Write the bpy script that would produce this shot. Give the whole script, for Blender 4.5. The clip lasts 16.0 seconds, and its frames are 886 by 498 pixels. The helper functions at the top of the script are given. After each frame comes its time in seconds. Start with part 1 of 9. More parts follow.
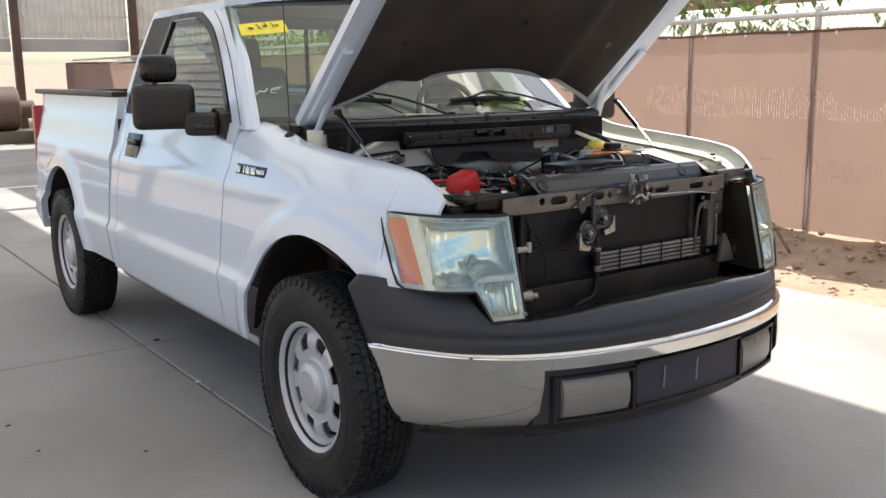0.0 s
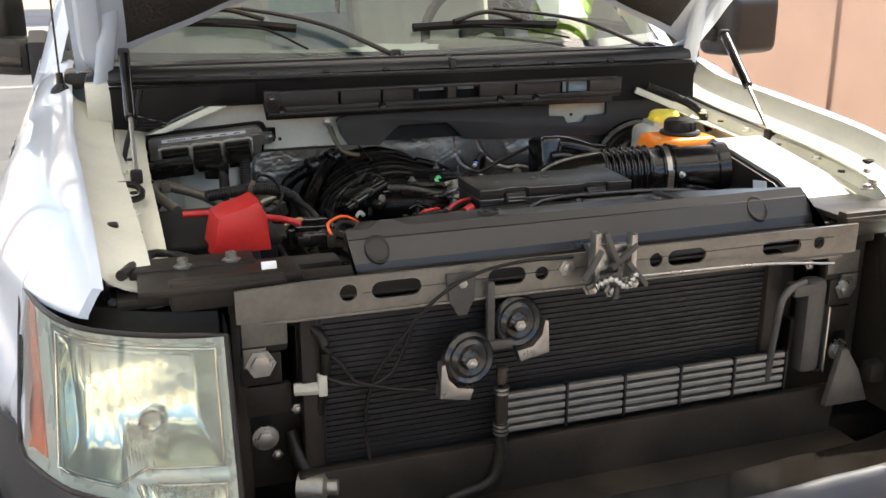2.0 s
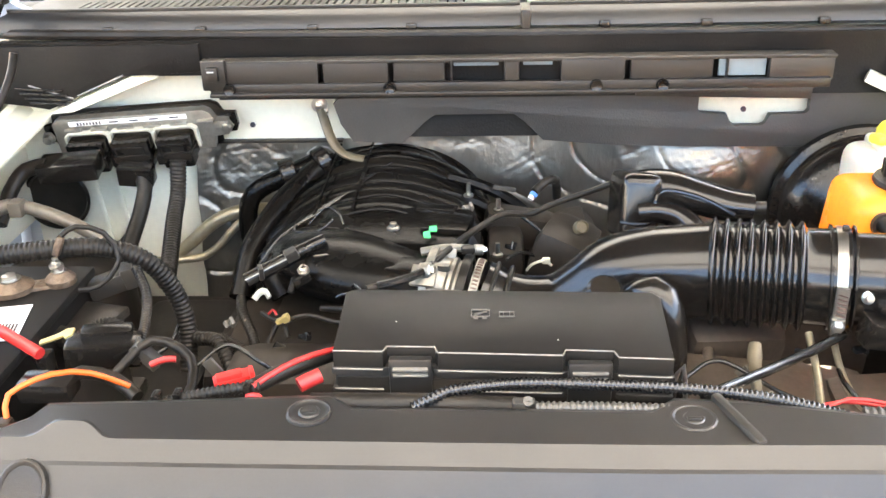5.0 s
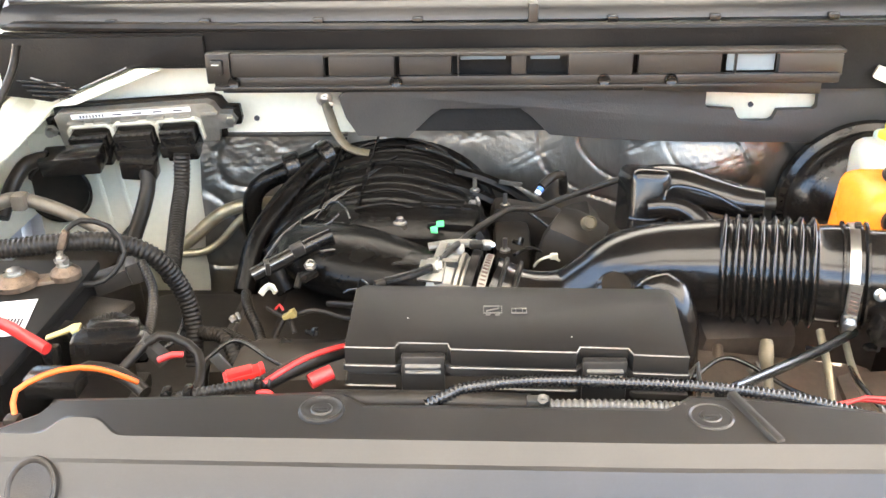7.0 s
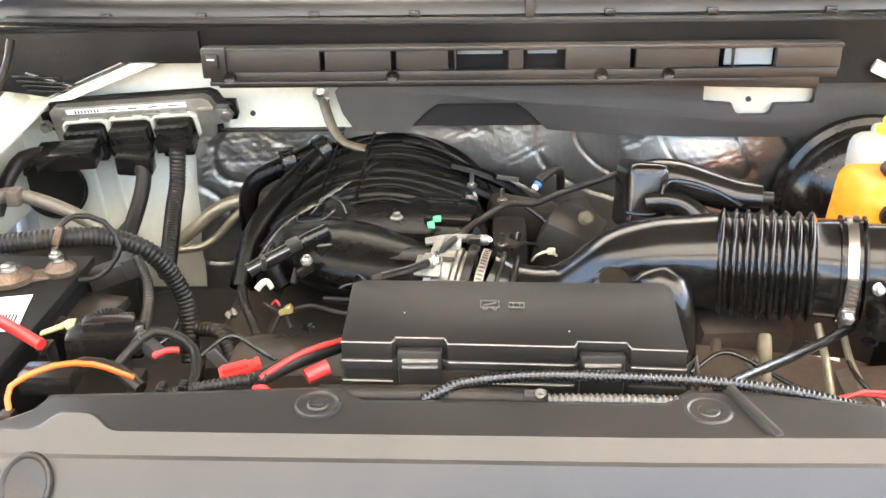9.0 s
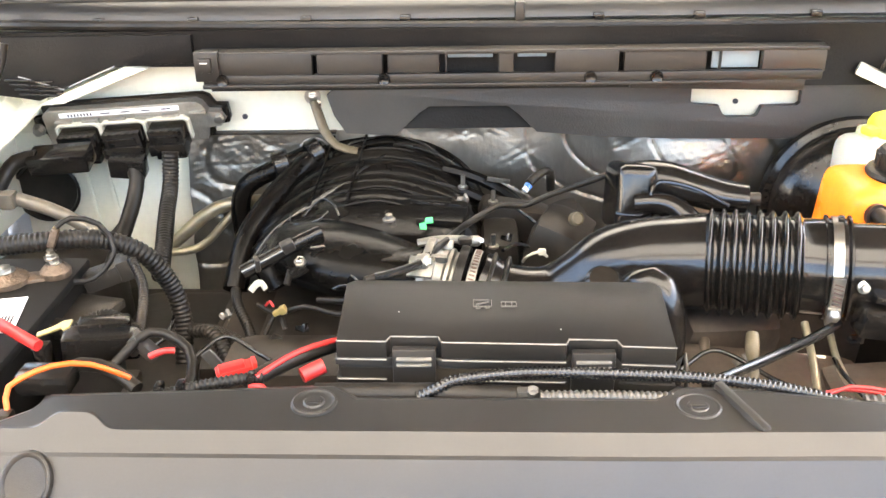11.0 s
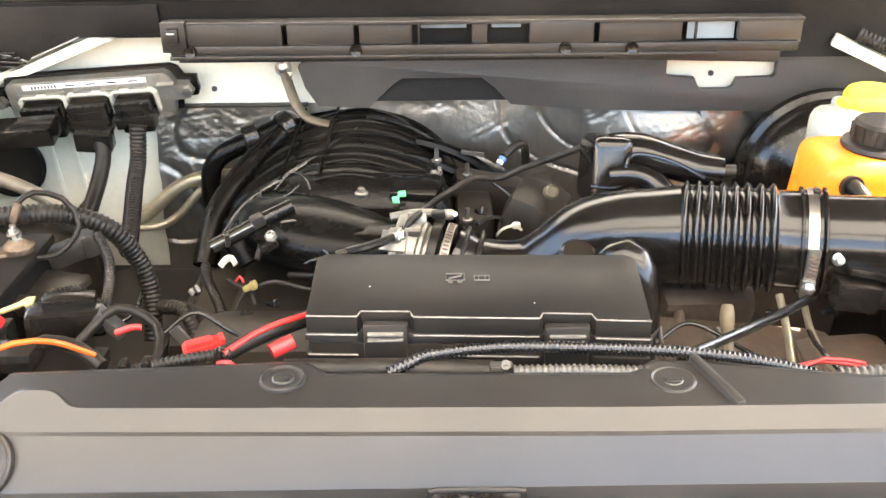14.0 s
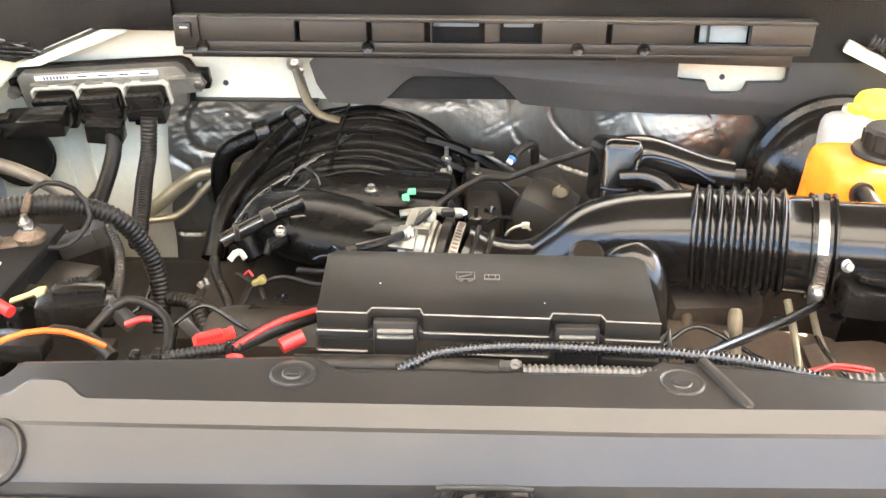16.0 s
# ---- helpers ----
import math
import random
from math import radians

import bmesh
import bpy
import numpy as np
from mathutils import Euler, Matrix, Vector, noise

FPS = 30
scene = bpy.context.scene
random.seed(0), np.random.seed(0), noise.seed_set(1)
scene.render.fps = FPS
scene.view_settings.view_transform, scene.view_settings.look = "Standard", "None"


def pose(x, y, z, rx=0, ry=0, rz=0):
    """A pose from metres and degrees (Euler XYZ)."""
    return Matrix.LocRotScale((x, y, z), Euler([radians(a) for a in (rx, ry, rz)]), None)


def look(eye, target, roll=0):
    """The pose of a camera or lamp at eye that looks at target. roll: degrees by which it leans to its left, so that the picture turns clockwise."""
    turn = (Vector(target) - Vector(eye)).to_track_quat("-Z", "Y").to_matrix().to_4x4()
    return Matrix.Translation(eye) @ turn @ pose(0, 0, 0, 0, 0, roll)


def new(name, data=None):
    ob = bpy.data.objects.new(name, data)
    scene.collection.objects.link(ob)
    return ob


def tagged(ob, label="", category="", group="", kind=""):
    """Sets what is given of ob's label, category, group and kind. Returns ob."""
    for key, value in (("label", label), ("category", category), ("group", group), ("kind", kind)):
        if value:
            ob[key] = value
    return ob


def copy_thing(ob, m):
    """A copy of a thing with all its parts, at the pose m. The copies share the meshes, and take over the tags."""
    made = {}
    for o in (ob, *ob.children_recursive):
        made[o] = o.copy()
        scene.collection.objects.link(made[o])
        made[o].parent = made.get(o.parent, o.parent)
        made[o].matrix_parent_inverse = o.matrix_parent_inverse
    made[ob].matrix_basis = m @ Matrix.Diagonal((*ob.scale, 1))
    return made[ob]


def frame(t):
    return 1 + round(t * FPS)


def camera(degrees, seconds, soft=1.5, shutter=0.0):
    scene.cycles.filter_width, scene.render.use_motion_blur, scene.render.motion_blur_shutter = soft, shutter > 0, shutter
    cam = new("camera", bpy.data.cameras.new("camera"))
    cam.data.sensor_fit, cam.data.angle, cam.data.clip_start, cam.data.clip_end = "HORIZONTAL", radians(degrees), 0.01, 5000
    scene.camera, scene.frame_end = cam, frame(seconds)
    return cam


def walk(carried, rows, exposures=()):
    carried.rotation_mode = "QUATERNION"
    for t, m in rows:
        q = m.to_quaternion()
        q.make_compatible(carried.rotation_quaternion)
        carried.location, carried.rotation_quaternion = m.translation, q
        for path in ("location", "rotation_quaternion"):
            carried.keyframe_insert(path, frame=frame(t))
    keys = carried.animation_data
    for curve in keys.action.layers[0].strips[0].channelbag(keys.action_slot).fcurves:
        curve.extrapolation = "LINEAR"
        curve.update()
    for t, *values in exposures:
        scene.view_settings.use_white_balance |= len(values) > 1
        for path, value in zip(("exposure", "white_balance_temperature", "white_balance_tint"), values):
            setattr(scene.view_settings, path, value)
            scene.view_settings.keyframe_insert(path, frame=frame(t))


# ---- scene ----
cam = camera(50.0, 16.0)
PATH = [
    (0, (-2.374, -2.831, 1.452), (-1.246, -1.221, 1.082), -0.8),
    (0.5, (-1.923, -2.551, 1.464), (-0.86, -0.906, 1.059), -1.1),
    (1, (-1.476, -2.342, 1.479), (-0.552, -0.627, 1.029), -0.0),
    (1.5, (-1.061, -2.043, 1.483), (-0.281, -0.275, 0.969), -0.6),
    (2, (-0.67, -1.812, 1.495), (-0.067, 0.001, 0.905), -0.2),
    (2.5, (-0.355, -1.544, 1.513), (0.045, 0.314, 0.89), 1.1),
    (3, (-0.105, -1.279, 1.536), (-0.008, 0.604, 0.869), -1.0),
    (3.5, (0.028, -1.132, 1.537), (-0.064, 0.711, 0.766), -0.0),
    (4, (0.023, -1.068, 1.529), (-0.083, 0.753, 0.709), -1.8),
    (6.5, (-0.003, -1.026, 1.518), (-0.092, 0.785, 0.674), -1.0),
    (7, (-0.005, -1.028, 1.519), (-0.095, 0.781, 0.671), -1.2),
    (7.5, (-0.004, -1.029, 1.519), (-0.096, 0.781, 0.673), -1.3),
    (8, (-0.003, -1.027, 1.518), (-0.092, 0.783, 0.673), -1.3),
    (8.5, (-0.003, -1.026, 1.517), (-0.089, 0.784, 0.67), -1.3),
    (9, (-0.005, -1.025, 1.515), (-0.089, 0.782, 0.661), -1.2),
    (11.5, (-0.008, -1.039, 1.518), (-0.055, 0.772, 0.671), -1.1),
    (12, (-0.008, -1.038, 1.514), (-0.037, 0.767, 0.652), -1.0),
    (12.5, (-0.009, -1.036, 1.514), (-0.024, 0.762, 0.638), -0.7),
    (13, (-0.006, -1.035, 1.514), (-0.018, 0.762, 0.636), -0.6),
    (13.5, (-0.004, -1.031, 1.511), (-0.017, 0.761, 0.622), -0.8),
    (14, (-0.004, -1.025, 1.509), (-0.017, 0.764, 0.615), -0.7),
    (14.5, (-0.006, -1.026, 1.509), (-0.02, 0.762, 0.613), -0.3),
    (15, (-0.008, -1.027, 1.509), (-0.022, 0.759, 0.608), 0.0),
    (15.5, (-0.011, -1.028, 1.509), (-0.027, 0.758, 0.608), 0.3),
    (16, (-0.011, -1.027, 1.51), (-0.03, 0.76, 0.613), 0.4),
]
EXPOSURES = [(0.0, 0.9, 6450, 10), (1.0, 1.0, 6500, 10), (2.0, 1.6, 6800, 10), (2.5, 2.1, 6950, 10), (3.0, 2.75, 7000, 10), (3.5, 3.35, 7150, 10), (4.0, 3.76, 7050, 10), (9.0, 3.98, 7250, 10), (11.5, 4.02, 7400, 11), (16.0, 4.04, 7500, 11)]
walk(cam, [(t, look(eye, target, roll)) for t, eye, target, roll in PATH], EXPOSURES)

# ---- world, sun and exposure ----
SUN_ELEV, SUN_AZ = radians(52), radians(71)      # azimuth from +y towards +x
world = bpy.data.worlds.new("sky")
scene.world = world
world.use_nodes = True
wn = world.node_tree.nodes
sky = wn.new("ShaderNodeTexSky")
sky.sky_type = "NISHITA"
sky.sun_disc = False
sky.sun_elevation, sky.sun_rotation = SUN_ELEV, SUN_AZ
sky.air_density, sky.dust_density = 1.0, 1.6
wn["Background"].inputs["Strength"].default_value = 0.15
world.node_tree.links.new(sky.outputs["Color"], wn["Background"].inputs["Color"])
sun_data = bpy.data.lights.new("sun", "SUN")
sun_data.energy, sun_data.angle, sun_data.color = 4.6, radians(0.55), (1.0, 0.95, 0.87)
sun = new("sun", sun_data)
to_sun = Vector((math.sin(SUN_AZ) * math.cos(SUN_ELEV), math.cos(SUN_AZ) * math.cos(SUN_ELEV), math.sin(SUN_ELEV)))
sun.matrix_world = look(to_sun * 30, (0, 0, 0))


# ---- materials ----
def material(name, color, rough=0.5, metal=0.0, vary=0.12, scale=6.0, fine=120.0, bump=0.0, bump_scale=60.0, coat=0.0,
             spec=0.5, rough_vary=0.1, trans=0.0, stretch=(1, 1, 1), alpha=1.0, dirt=None, dirt_amount=0.0, translucent=0.0, sss=0.0, ior=1.5):
    """A principled surface whose colour, roughness and relief vary at two scales."""
    m = bpy.data.materials.new(name)
    m.use_nodes = True
    nt = m.node_tree
    n, l = nt.nodes, nt.links
    b = n["Principled BSDF"]
    co = n.new("ShaderNodeTexCoord")
    mp = n.new("ShaderNodeMapping")
    mp.inputs["Scale"].default_value = stretch
    l.new(co.outputs["Object"], mp.inputs["Vector"])

    def noisy(sc, detail=5.0):
        t = n.new("ShaderNodeTexNoise")
        t.inputs["Scale"].default_value, t.inputs["Detail"].default_value = sc, detail
        l.new(mp.outputs["Vector"], t.inputs["Vector"])
        return t
    big, small = noisy(scale), noisy(fine, 3.0)
    mixn = n.new("ShaderNodeMath")
    mixn.operation = "MULTIPLY_ADD"
    mixn.inputs[1].default_value = 0.4
    l.new(small.outputs["Fac"], mixn.inputs[0])
    sc2 = n.new("ShaderNodeMath")
    sc2.operation = "MULTIPLY"
    sc2.inputs[1].default_value = 0.6
    l.new(big.outputs["Fac"], sc2.inputs[0])
    l.new(sc2.outputs[0], mixn.inputs[2])
    ramp = n.new("ShaderNodeValToRGB")
    lo = [max(c * (1 - vary), 0) for c in color[:3]] + [1]
    hi = [min(c * (1 + vary), 1) for c in color[:3]] + [1]
    ramp.color_ramp.elements[0].position, ramp.color_ramp.elements[1].position = 0.32, 0.68
    ramp.color_ramp.elements[0].color, ramp.color_ramp.elements[1].color = lo, hi
    l.new(mixn.outputs[0], ramp.inputs["Fac"])
    out = ramp.outputs["Color"]
    if dirt:
        d = noisy(scale * 0.55, 8.0)
        dr = n.new("ShaderNodeValToRGB")
        dr.color_ramp.elements[0].position, dr.color_ramp.elements[1].position = 0.5, 0.72
        dr.color_ramp.elements[1].color = (dirt_amount,) * 3 + (1,)
        dr.color_ramp.elements[0].color = (0, 0, 0, 1)
        l.new(d.outputs["Fac"], dr.inputs["Fac"])
        mx = n.new("ShaderNodeMix")
        mx.data_type = "RGBA"
        mx.inputs["B"].default_value = (*dirt, 1)
        l.new(out, mx.inputs["A"])
        l.new(dr.outputs["Color"], mx.inputs["Factor"])
        out = mx.outputs["Result"]
    l.new(out, b.inputs["Base Color"])
    rr = n.new("ShaderNodeMapRange")
    rr.inputs["To Min"].default_value, rr.inputs["To Max"].default_value = max(rough - rough_vary, 0.02), min(rough + rough_vary, 1)
    l.new(big.outputs["Fac"], rr.inputs["Value"])
    l.new(rr.outputs["Result"], b.inputs["Roughness"])
    b.inputs["Metallic"].default_value = metal
    b.inputs["Specular IOR Level"].default_value = spec
    b.inputs["IOR"].default_value = ior
    b.inputs["Coat Weight"].default_value = coat
    b.inputs["Coat Roughness"].default_value = 0.04
    b.inputs["Transmission Weight"].default_value = trans
    if sss:
        b.inputs["Subsurface Weight"].default_value = sss
        b.inputs["Subsurface Radius"].default_value = (0.03, 0.012, 0.004)
    if bump:
        bp = n.new("ShaderNodeBump")
        bp.inputs["Strength"].default_value, bp.inputs["Distance"].default_value = bump, 0.01
        bt = noisy(bump_scale, 6.0)
        l.new(bt.outputs["Fac"], bp.inputs["Height"])
        l.new(bp.outputs["Normal"], b.inputs["Normal"])
    if translucent:
        tr = n.new("ShaderNodeBsdfTranslucent")
        l.new(out, tr.inputs["Color"])
        ms = n.new("ShaderNodeMixShader")
        ms.inputs["Fac"].default_value = translucent
        l.new(b.outputs[0], ms.inputs[1])
        l.new(tr.outputs[0], ms.inputs[2])
        l.new(ms.outputs[0], n["Material Output"].inputs["Surface"])
    return m


def glass(name, color, rough=0.02, mixed=0.12, haze=0.0):
    """Thin pane: mostly clear with a tint, and a mirror gloss on top by Fresnel."""
    m = bpy.data.materials.new(name)
    m.use_nodes = True
    nt = m.node_tree
    n, l = nt.nodes, nt.links
    n.remove(n["Principled BSDF"])
    tr, gl, mx = n.new("ShaderNodeBsdfTransparent"), n.new("ShaderNodeBsdfGlossy"), n.new("ShaderNodeMixShader")
    tr.inputs["Color"].default_value = (*color, 1)
    gl.inputs["Roughness"].default_value = rough
    fr = n.new("ShaderNodeFresnel")
    fr.inputs["IOR"].default_value = 1.5
    ad = n.new("ShaderNodeMath")
    ad.operation = "ADD"
    ad.use_clamp = True
    ad.inputs[1].default_value = mixed
    l.new(fr.outputs[0], ad.inputs[0])
    l.new(ad.outputs[0], mx.inputs["Fac"])
    l.new(tr.outputs[0], mx.inputs[1])
    l.new(gl.outputs[0], mx.inputs[2])
    out = mx.outputs[0]
    if haze:                                      # weathered plastic scatters some light
        df, m2 = n.new("ShaderNodeBsdfDiffuse"), n.new("ShaderNodeMixShader")
        df.inputs["Color"].default_value = (0.80, 0.84, 0.76, 1)
        nz = n.new("ShaderNodeTexNoise")
        nz.inputs["Scale"].default_value = 9.0
        rg = n.new("ShaderNodeMapRange")
        rg.inputs["To Min"].default_value, rg.inputs["To Max"].default_value = haze * 0.8, haze * 1.2
        l.new(nz.outputs["Fac"], rg.inputs["Value"])
        l.new(rg.outputs["Result"], m2.inputs["Fac"])
        l.new(out, m2.inputs[1])
        l.new(df.outputs[0], m2.inputs[2])
        out = m2.outputs[0]
    l.new(out, n["Material Output"].inputs["Surface"])
    return m


WHITE = material("white_paint", (0.60, 0.66, 0.74), 0.30, vary=0.015, scale=2, coat=1.0, rough_vary=0.03)
CREAM = material("bay_primer", (0.76, 0.735, 0.60), 0.40, vary=0.06, scale=9, dirt=(0.38, 0.34, 0.27), dirt_amount=0.35, rough_vary=0.08)
PLASTIC = material("black_grained_plastic", (0.019, 0.016, 0.013), 0.38, spec=0.36, vary=0.25, scale=7, fine=400, bump=0.10, bump_scale=900, dirt=(0.085, 0.066, 0.047), dirt_amount=0.4)
COVERP = material("grey_black_cover_plastic", (0.017, 0.0155, 0.014), 0.33, vary=0.15, scale=5, fine=500, bump=0.05, bump_scale=1200, dirt=(0.07, 0.06, 0.05), dirt_amount=0.3, rough_vary=0.05, spec=0.55)
LIDP = material("black_lid_plastic", (0.011, 0.010, 0.009), 0.33, vary=0.15, scale=5, fine=500, bump=0.05, bump_scale=1200, dirt=(0.06, 0.05, 0.04), dirt_amount=0.25, rough_vary=0.05, spec=0.24)
# pale grey carries the highlights of black plastic edges in its colour
GLINT = material("pale_edge_highlight", (0.15, 0.137, 0.12), 0.22, vary=0.3, scale=40, spec=0.8)
RIBP = material("shiny_rib_plastic", (0.014, 0.013, 0.012), 0.22, vary=0.4, scale=30, spec=0.6)
SYMBOL = material("moulded_symbol_edge", (0.11, 0.10, 0.088), 0.3, vary=0.2, scale=40)
DULLTUBE = material("dull_brown_tube", (0.14, 0.118, 0.09), 0.45, metal=0.3, vary=0.25, scale=25, dirt=(0.09, 0.066, 0.04), dirt_amount=0.6)
# brown grime, lifted in colour to carry the haze low in the bay
DEEPB = material("hazed_brown_grime", (0.072, 0.053, 0.039), 0.55, vary=0.3, scale=18, bump=0.1, bump_scale=90, dirt=(0.085, 0.062, 0.042), dirt_amount=0.5)
BATT = material("dusty_battery_case", (0.008, 0.007, 0.006), 0.55, vary=0.25, scale=10, spec=0.2, dirt=(0.022, 0.017, 0.012), dirt_amount=0.5)
CAST = material("cast_throttle_alloy", (0.25, 0.235, 0.205), 0.42, metal=0.75, vary=0.2, scale=30, bump=0.1, bump_scale=300, dirt=(0.1, 0.085, 0.062), dirt_amount=0.6)
TUBEP = material("intake_tube_plastic", (0.0085, 0.0070, 0.0058), 0.17, vary=0.25, scale=12, bump=0.006, bump_scale=40, spec=0.48, rough_vary=0.04, dirt=(0.045, 0.034, 0.025), dirt_amount=0.22)
BROWNM = material("dusty_brown_metal", (0.1, 0.073, 0.052), 0.5, vary=0.25, scale=14, metal=0.2)
GREYP = material("pale_grey_plastic", (0.24, 0.232, 0.215), 0.38, vary=0.12, scale=9, dirt=(0.34, 0.32, 0.28), dirt_amount=0.4)
GLOSSP = material("black_gloss_plastic", (0.011, 0.0092, 0.0076), 0.16, spec=0.36, vary=0.3, scale=12, bump=0.03, bump_scale=120, dirt=(0.06, 0.046, 0.033), dirt_amount=0.35, rough_vary=0.08)
ENGP = material("black_manifold_plastic", (0.0046, 0.0039, 0.0032), 0.25, vary=0.3, scale=14, bump=0.05, bump_scale=160, dirt=(0.022, 0.017, 0.0125), dirt_amount=0.25, rough_vary=0.08, spec=0.12)
SATIN = material("black_satin_metal", (0.021, 0.0172, 0.0135), 0.45, spec=0.22, vary=0.3, scale=8, bump=0.03, bump_scale=90, dirt=(0.085, 0.064, 0.045), dirt_amount=0.45)
BUMPERP = material("dark_grey_bumper_plastic", (0.022, 0.0235, 0.028), 0.46, vary=0.1, scale=4, fine=600, bump=0.05, bump_scale=1100)
RUBBER = material("tyre_rubber", (0.012, 0.0115, 0.011), 0.55, spec=0.3, vary=0.25, scale=14, bump=0.12, bump_scale=260, dirt=(0.07, 0.06, 0.045), dirt_amount=0.3)
HOSE = material("black_hose_rubber", (0.014, 0.0118, 0.0096), 0.34, spec=0.2, vary=0.25, scale=20, bump=0.08, bump_scale=300, dirt=(0.07, 0.054, 0.039), dirt_amount=0.4)
CHROME = material("chrome", (0.60, 0.59, 0.555), 0.045, metal=1.0, vary=0.05, scale=5, bump=0.010, bump_scale=14, rough_vary=0.035, dirt=(0.36, 0.34, 0.29), dirt_amount=0.35)
SILVER = material("silver_wheel_paint", (0.52, 0.53, 0.56), 0.34, metal=0.35, vary=0.08, scale=9, dirt=(0.25, 0.22, 0.18), dirt_amount=0.3)
ALU = material("cast_aluminium", (0.34, 0.32, 0.28), 0.42, metal=0.8, vary=0.15, scale=30, bump=0.15, bump_scale=240, dirt=(0.2, 0.17, 0.13), dirt_amount=0.4)
STEEL = material("zinc_steel", (0.42, 0.40, 0.36), 0.30, metal=0.95, vary=0.15, scale=40, dirt=(0.22, 0.17, 0.12), dirt_amount=0.3)
RUSTY = material("corroded_brass", (0.15, 0.105, 0.072), 0.5, metal=0.6, vary=0.35, scale=60, bump=0.3, bump_scale=300)
TANPIPE = material("aged_aluminium_tube", (0.40, 0.35, 0.25), 0.34, metal=0.7, vary=0.15, scale=25, dirt=(0.3, 0.23, 0.13), dirt_amount=0.45)
INSUL = material("grey_black_insulation_board", (0.034, 0.031, 0.0285), 0.5, vary=0.14, scale=6, fine=300, bump=0.12, bump_scale=420, dirt=(0.13, 0.12, 0.10), dirt_amount=0.3)
# cowl plastic; its dark tone also darkens the recess of the insulation board
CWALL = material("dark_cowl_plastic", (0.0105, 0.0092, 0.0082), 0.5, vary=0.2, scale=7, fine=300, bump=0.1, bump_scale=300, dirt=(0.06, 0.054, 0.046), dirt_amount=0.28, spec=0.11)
FOIL = material("crinkled_foil", (0.21, 0.195, 0.168), 0.35, metal=0.92, vary=0.14, scale=9, bump=0.15, bump_scale=60, stretch=(1.0, 1.0, 0.42), dirt=(0.11, 0.088, 0.062), dirt_amount=0.55, rough_vary=0.09)
PALE = material("pale_gap_panel", (0.19, 0.235, 0.255), 0.35, vary=0.06, scale=20)
COND = material("condenser_fins", (0.016, 0.015, 0.0145), 0.45, metal=0.3, vary=0.3, scale=30, fine=900)
COOLER = material("bare_cooler_fins", (0.24, 0.23, 0.21), 0.42, metal=0.6, vary=0.18, scale=30, fine=700)
RED = material("red_plastic", (0.52, 0.026, 0.022), 0.34, vary=0.12, scale=18, sss=0.1)
REDW = material("red_cable", (0.46, 0.026, 0.024), 0.40, vary=0.1, scale=30)
ORANGEW = material("orange_cable", (0.75, 0.11, 0.012), 0.40, vary=0.08, scale=30)
COOLANT = material("orange_coolant_tank", (0.96, 0.44, 0.07), 0.24, vary=0.10, scale=9, sss=0.5, translucent=0.5)
BOTTLE = material("milky_bottle", (0.70, 0.72, 0.66), 0.34, vary=0.06, scale=12, sss=0.4, translucent=0.3)
YELLOW = material("yellow_cap_plastic", (0.80, 0.66, 0.06), 0.38, vary=0.08, scale=30)
GREEN = material("green_sticker", (0.06, 0.60, 0.18), 0.45, vary=0.05, scale=30)
PAPER = material("white_paper", (0.80, 0.80, 0.78), 0.65, vary=0.03, scale=10)
TAPE = material("brown_tape", (0.105, 0.082, 0.048), 0.55, vary=0.25, scale=40)
IVORY = material("ivory_plastic", (0.46, 0.44, 0.36), 0.42, vary=0.08, scale=30)
STICKER = material("yellow_paper", (0.86, 0.72, 0.06), 0.6, vary=0.05, scale=10)
INK = material("dark_ink", (0.03, 0.03, 0.04), 0.6, vary=0.2, scale=30)
FOGB = material("grey_satin_plastic", (0.20, 0.185, 0.16), 0.30, vary=0.08, scale=5)
BRASS = material("dull_brass", (0.50, 0.40, 0.16), 0.45, metal=0.6, vary=0.2, scale=40)
REDLENS = material("red_lens", (0.45, 0.02, 0.02), 0.15, vary=0.1, scale=20, coat=0.5)
MILKY = material("yellowed_lens_plastic", (0.80, 0.86, 0.72), 0.20, vary=0.06, scale=14, coat=0.4, translucent=0.45)
AMBER = material("amber_lens", (0.85, 0.17, 0.02), 0.16, vary=0.1, scale=30, coat=0.5, sss=0.2)
REFLECTOR = material("lamp_reflector", (0.8, 0.84, 0.77), 0.16, metal=0.9, vary=0.06, scale=20, bump=0.02, bump_scale=60, rough_vary=0.05)
BEZEL = material("lamp_bezel", (0.70, 0.74, 0.70), 0.28, metal=0.25, vary=0.08, scale=14)
LINER = material("hood_liner", (0.036, 0.029, 0.024), 0.9, vary=0.35, scale=5, fine=200, bump=0.5, bump_scale=120, dirt=(0.11, 0.085, 0.065), dirt_amount=0.45)
CLOTH = material("grey_seat_cloth", (0.42, 0.41, 0.36), 0.9, vary=0.12, scale=20, fine=500, bump=0.2, bump_scale=600)
TRIMG = material("grey_cabin_plastic", (0.25, 0.24, 0.215), 0.6, vary=0.1, scale=8)
HIVIS = material("lime_fabric", (0.42, 0.62, 0.08), 0.8, vary=0.2, scale=18)
WINDOW = glass("cab_glass", (0.87, 0.96, 0.88), 0.01, 0.03)
SIDEG = glass("side_glass", (0.58, 0.61, 0.58), 0.01, 0.03)
LENS = glass("clear_lens", (0.94, 0.98, 0.91), 0.03, 0.05, 0.06)
CONCRETE = material("concrete", (0.32, 0.305, 0.285), 0.78, vary=0.16, scale=1.1, fine=60, bump=0.12, bump_scale=130, dirt=(0.17, 0.155, 0.135), dirt_amount=0.65)
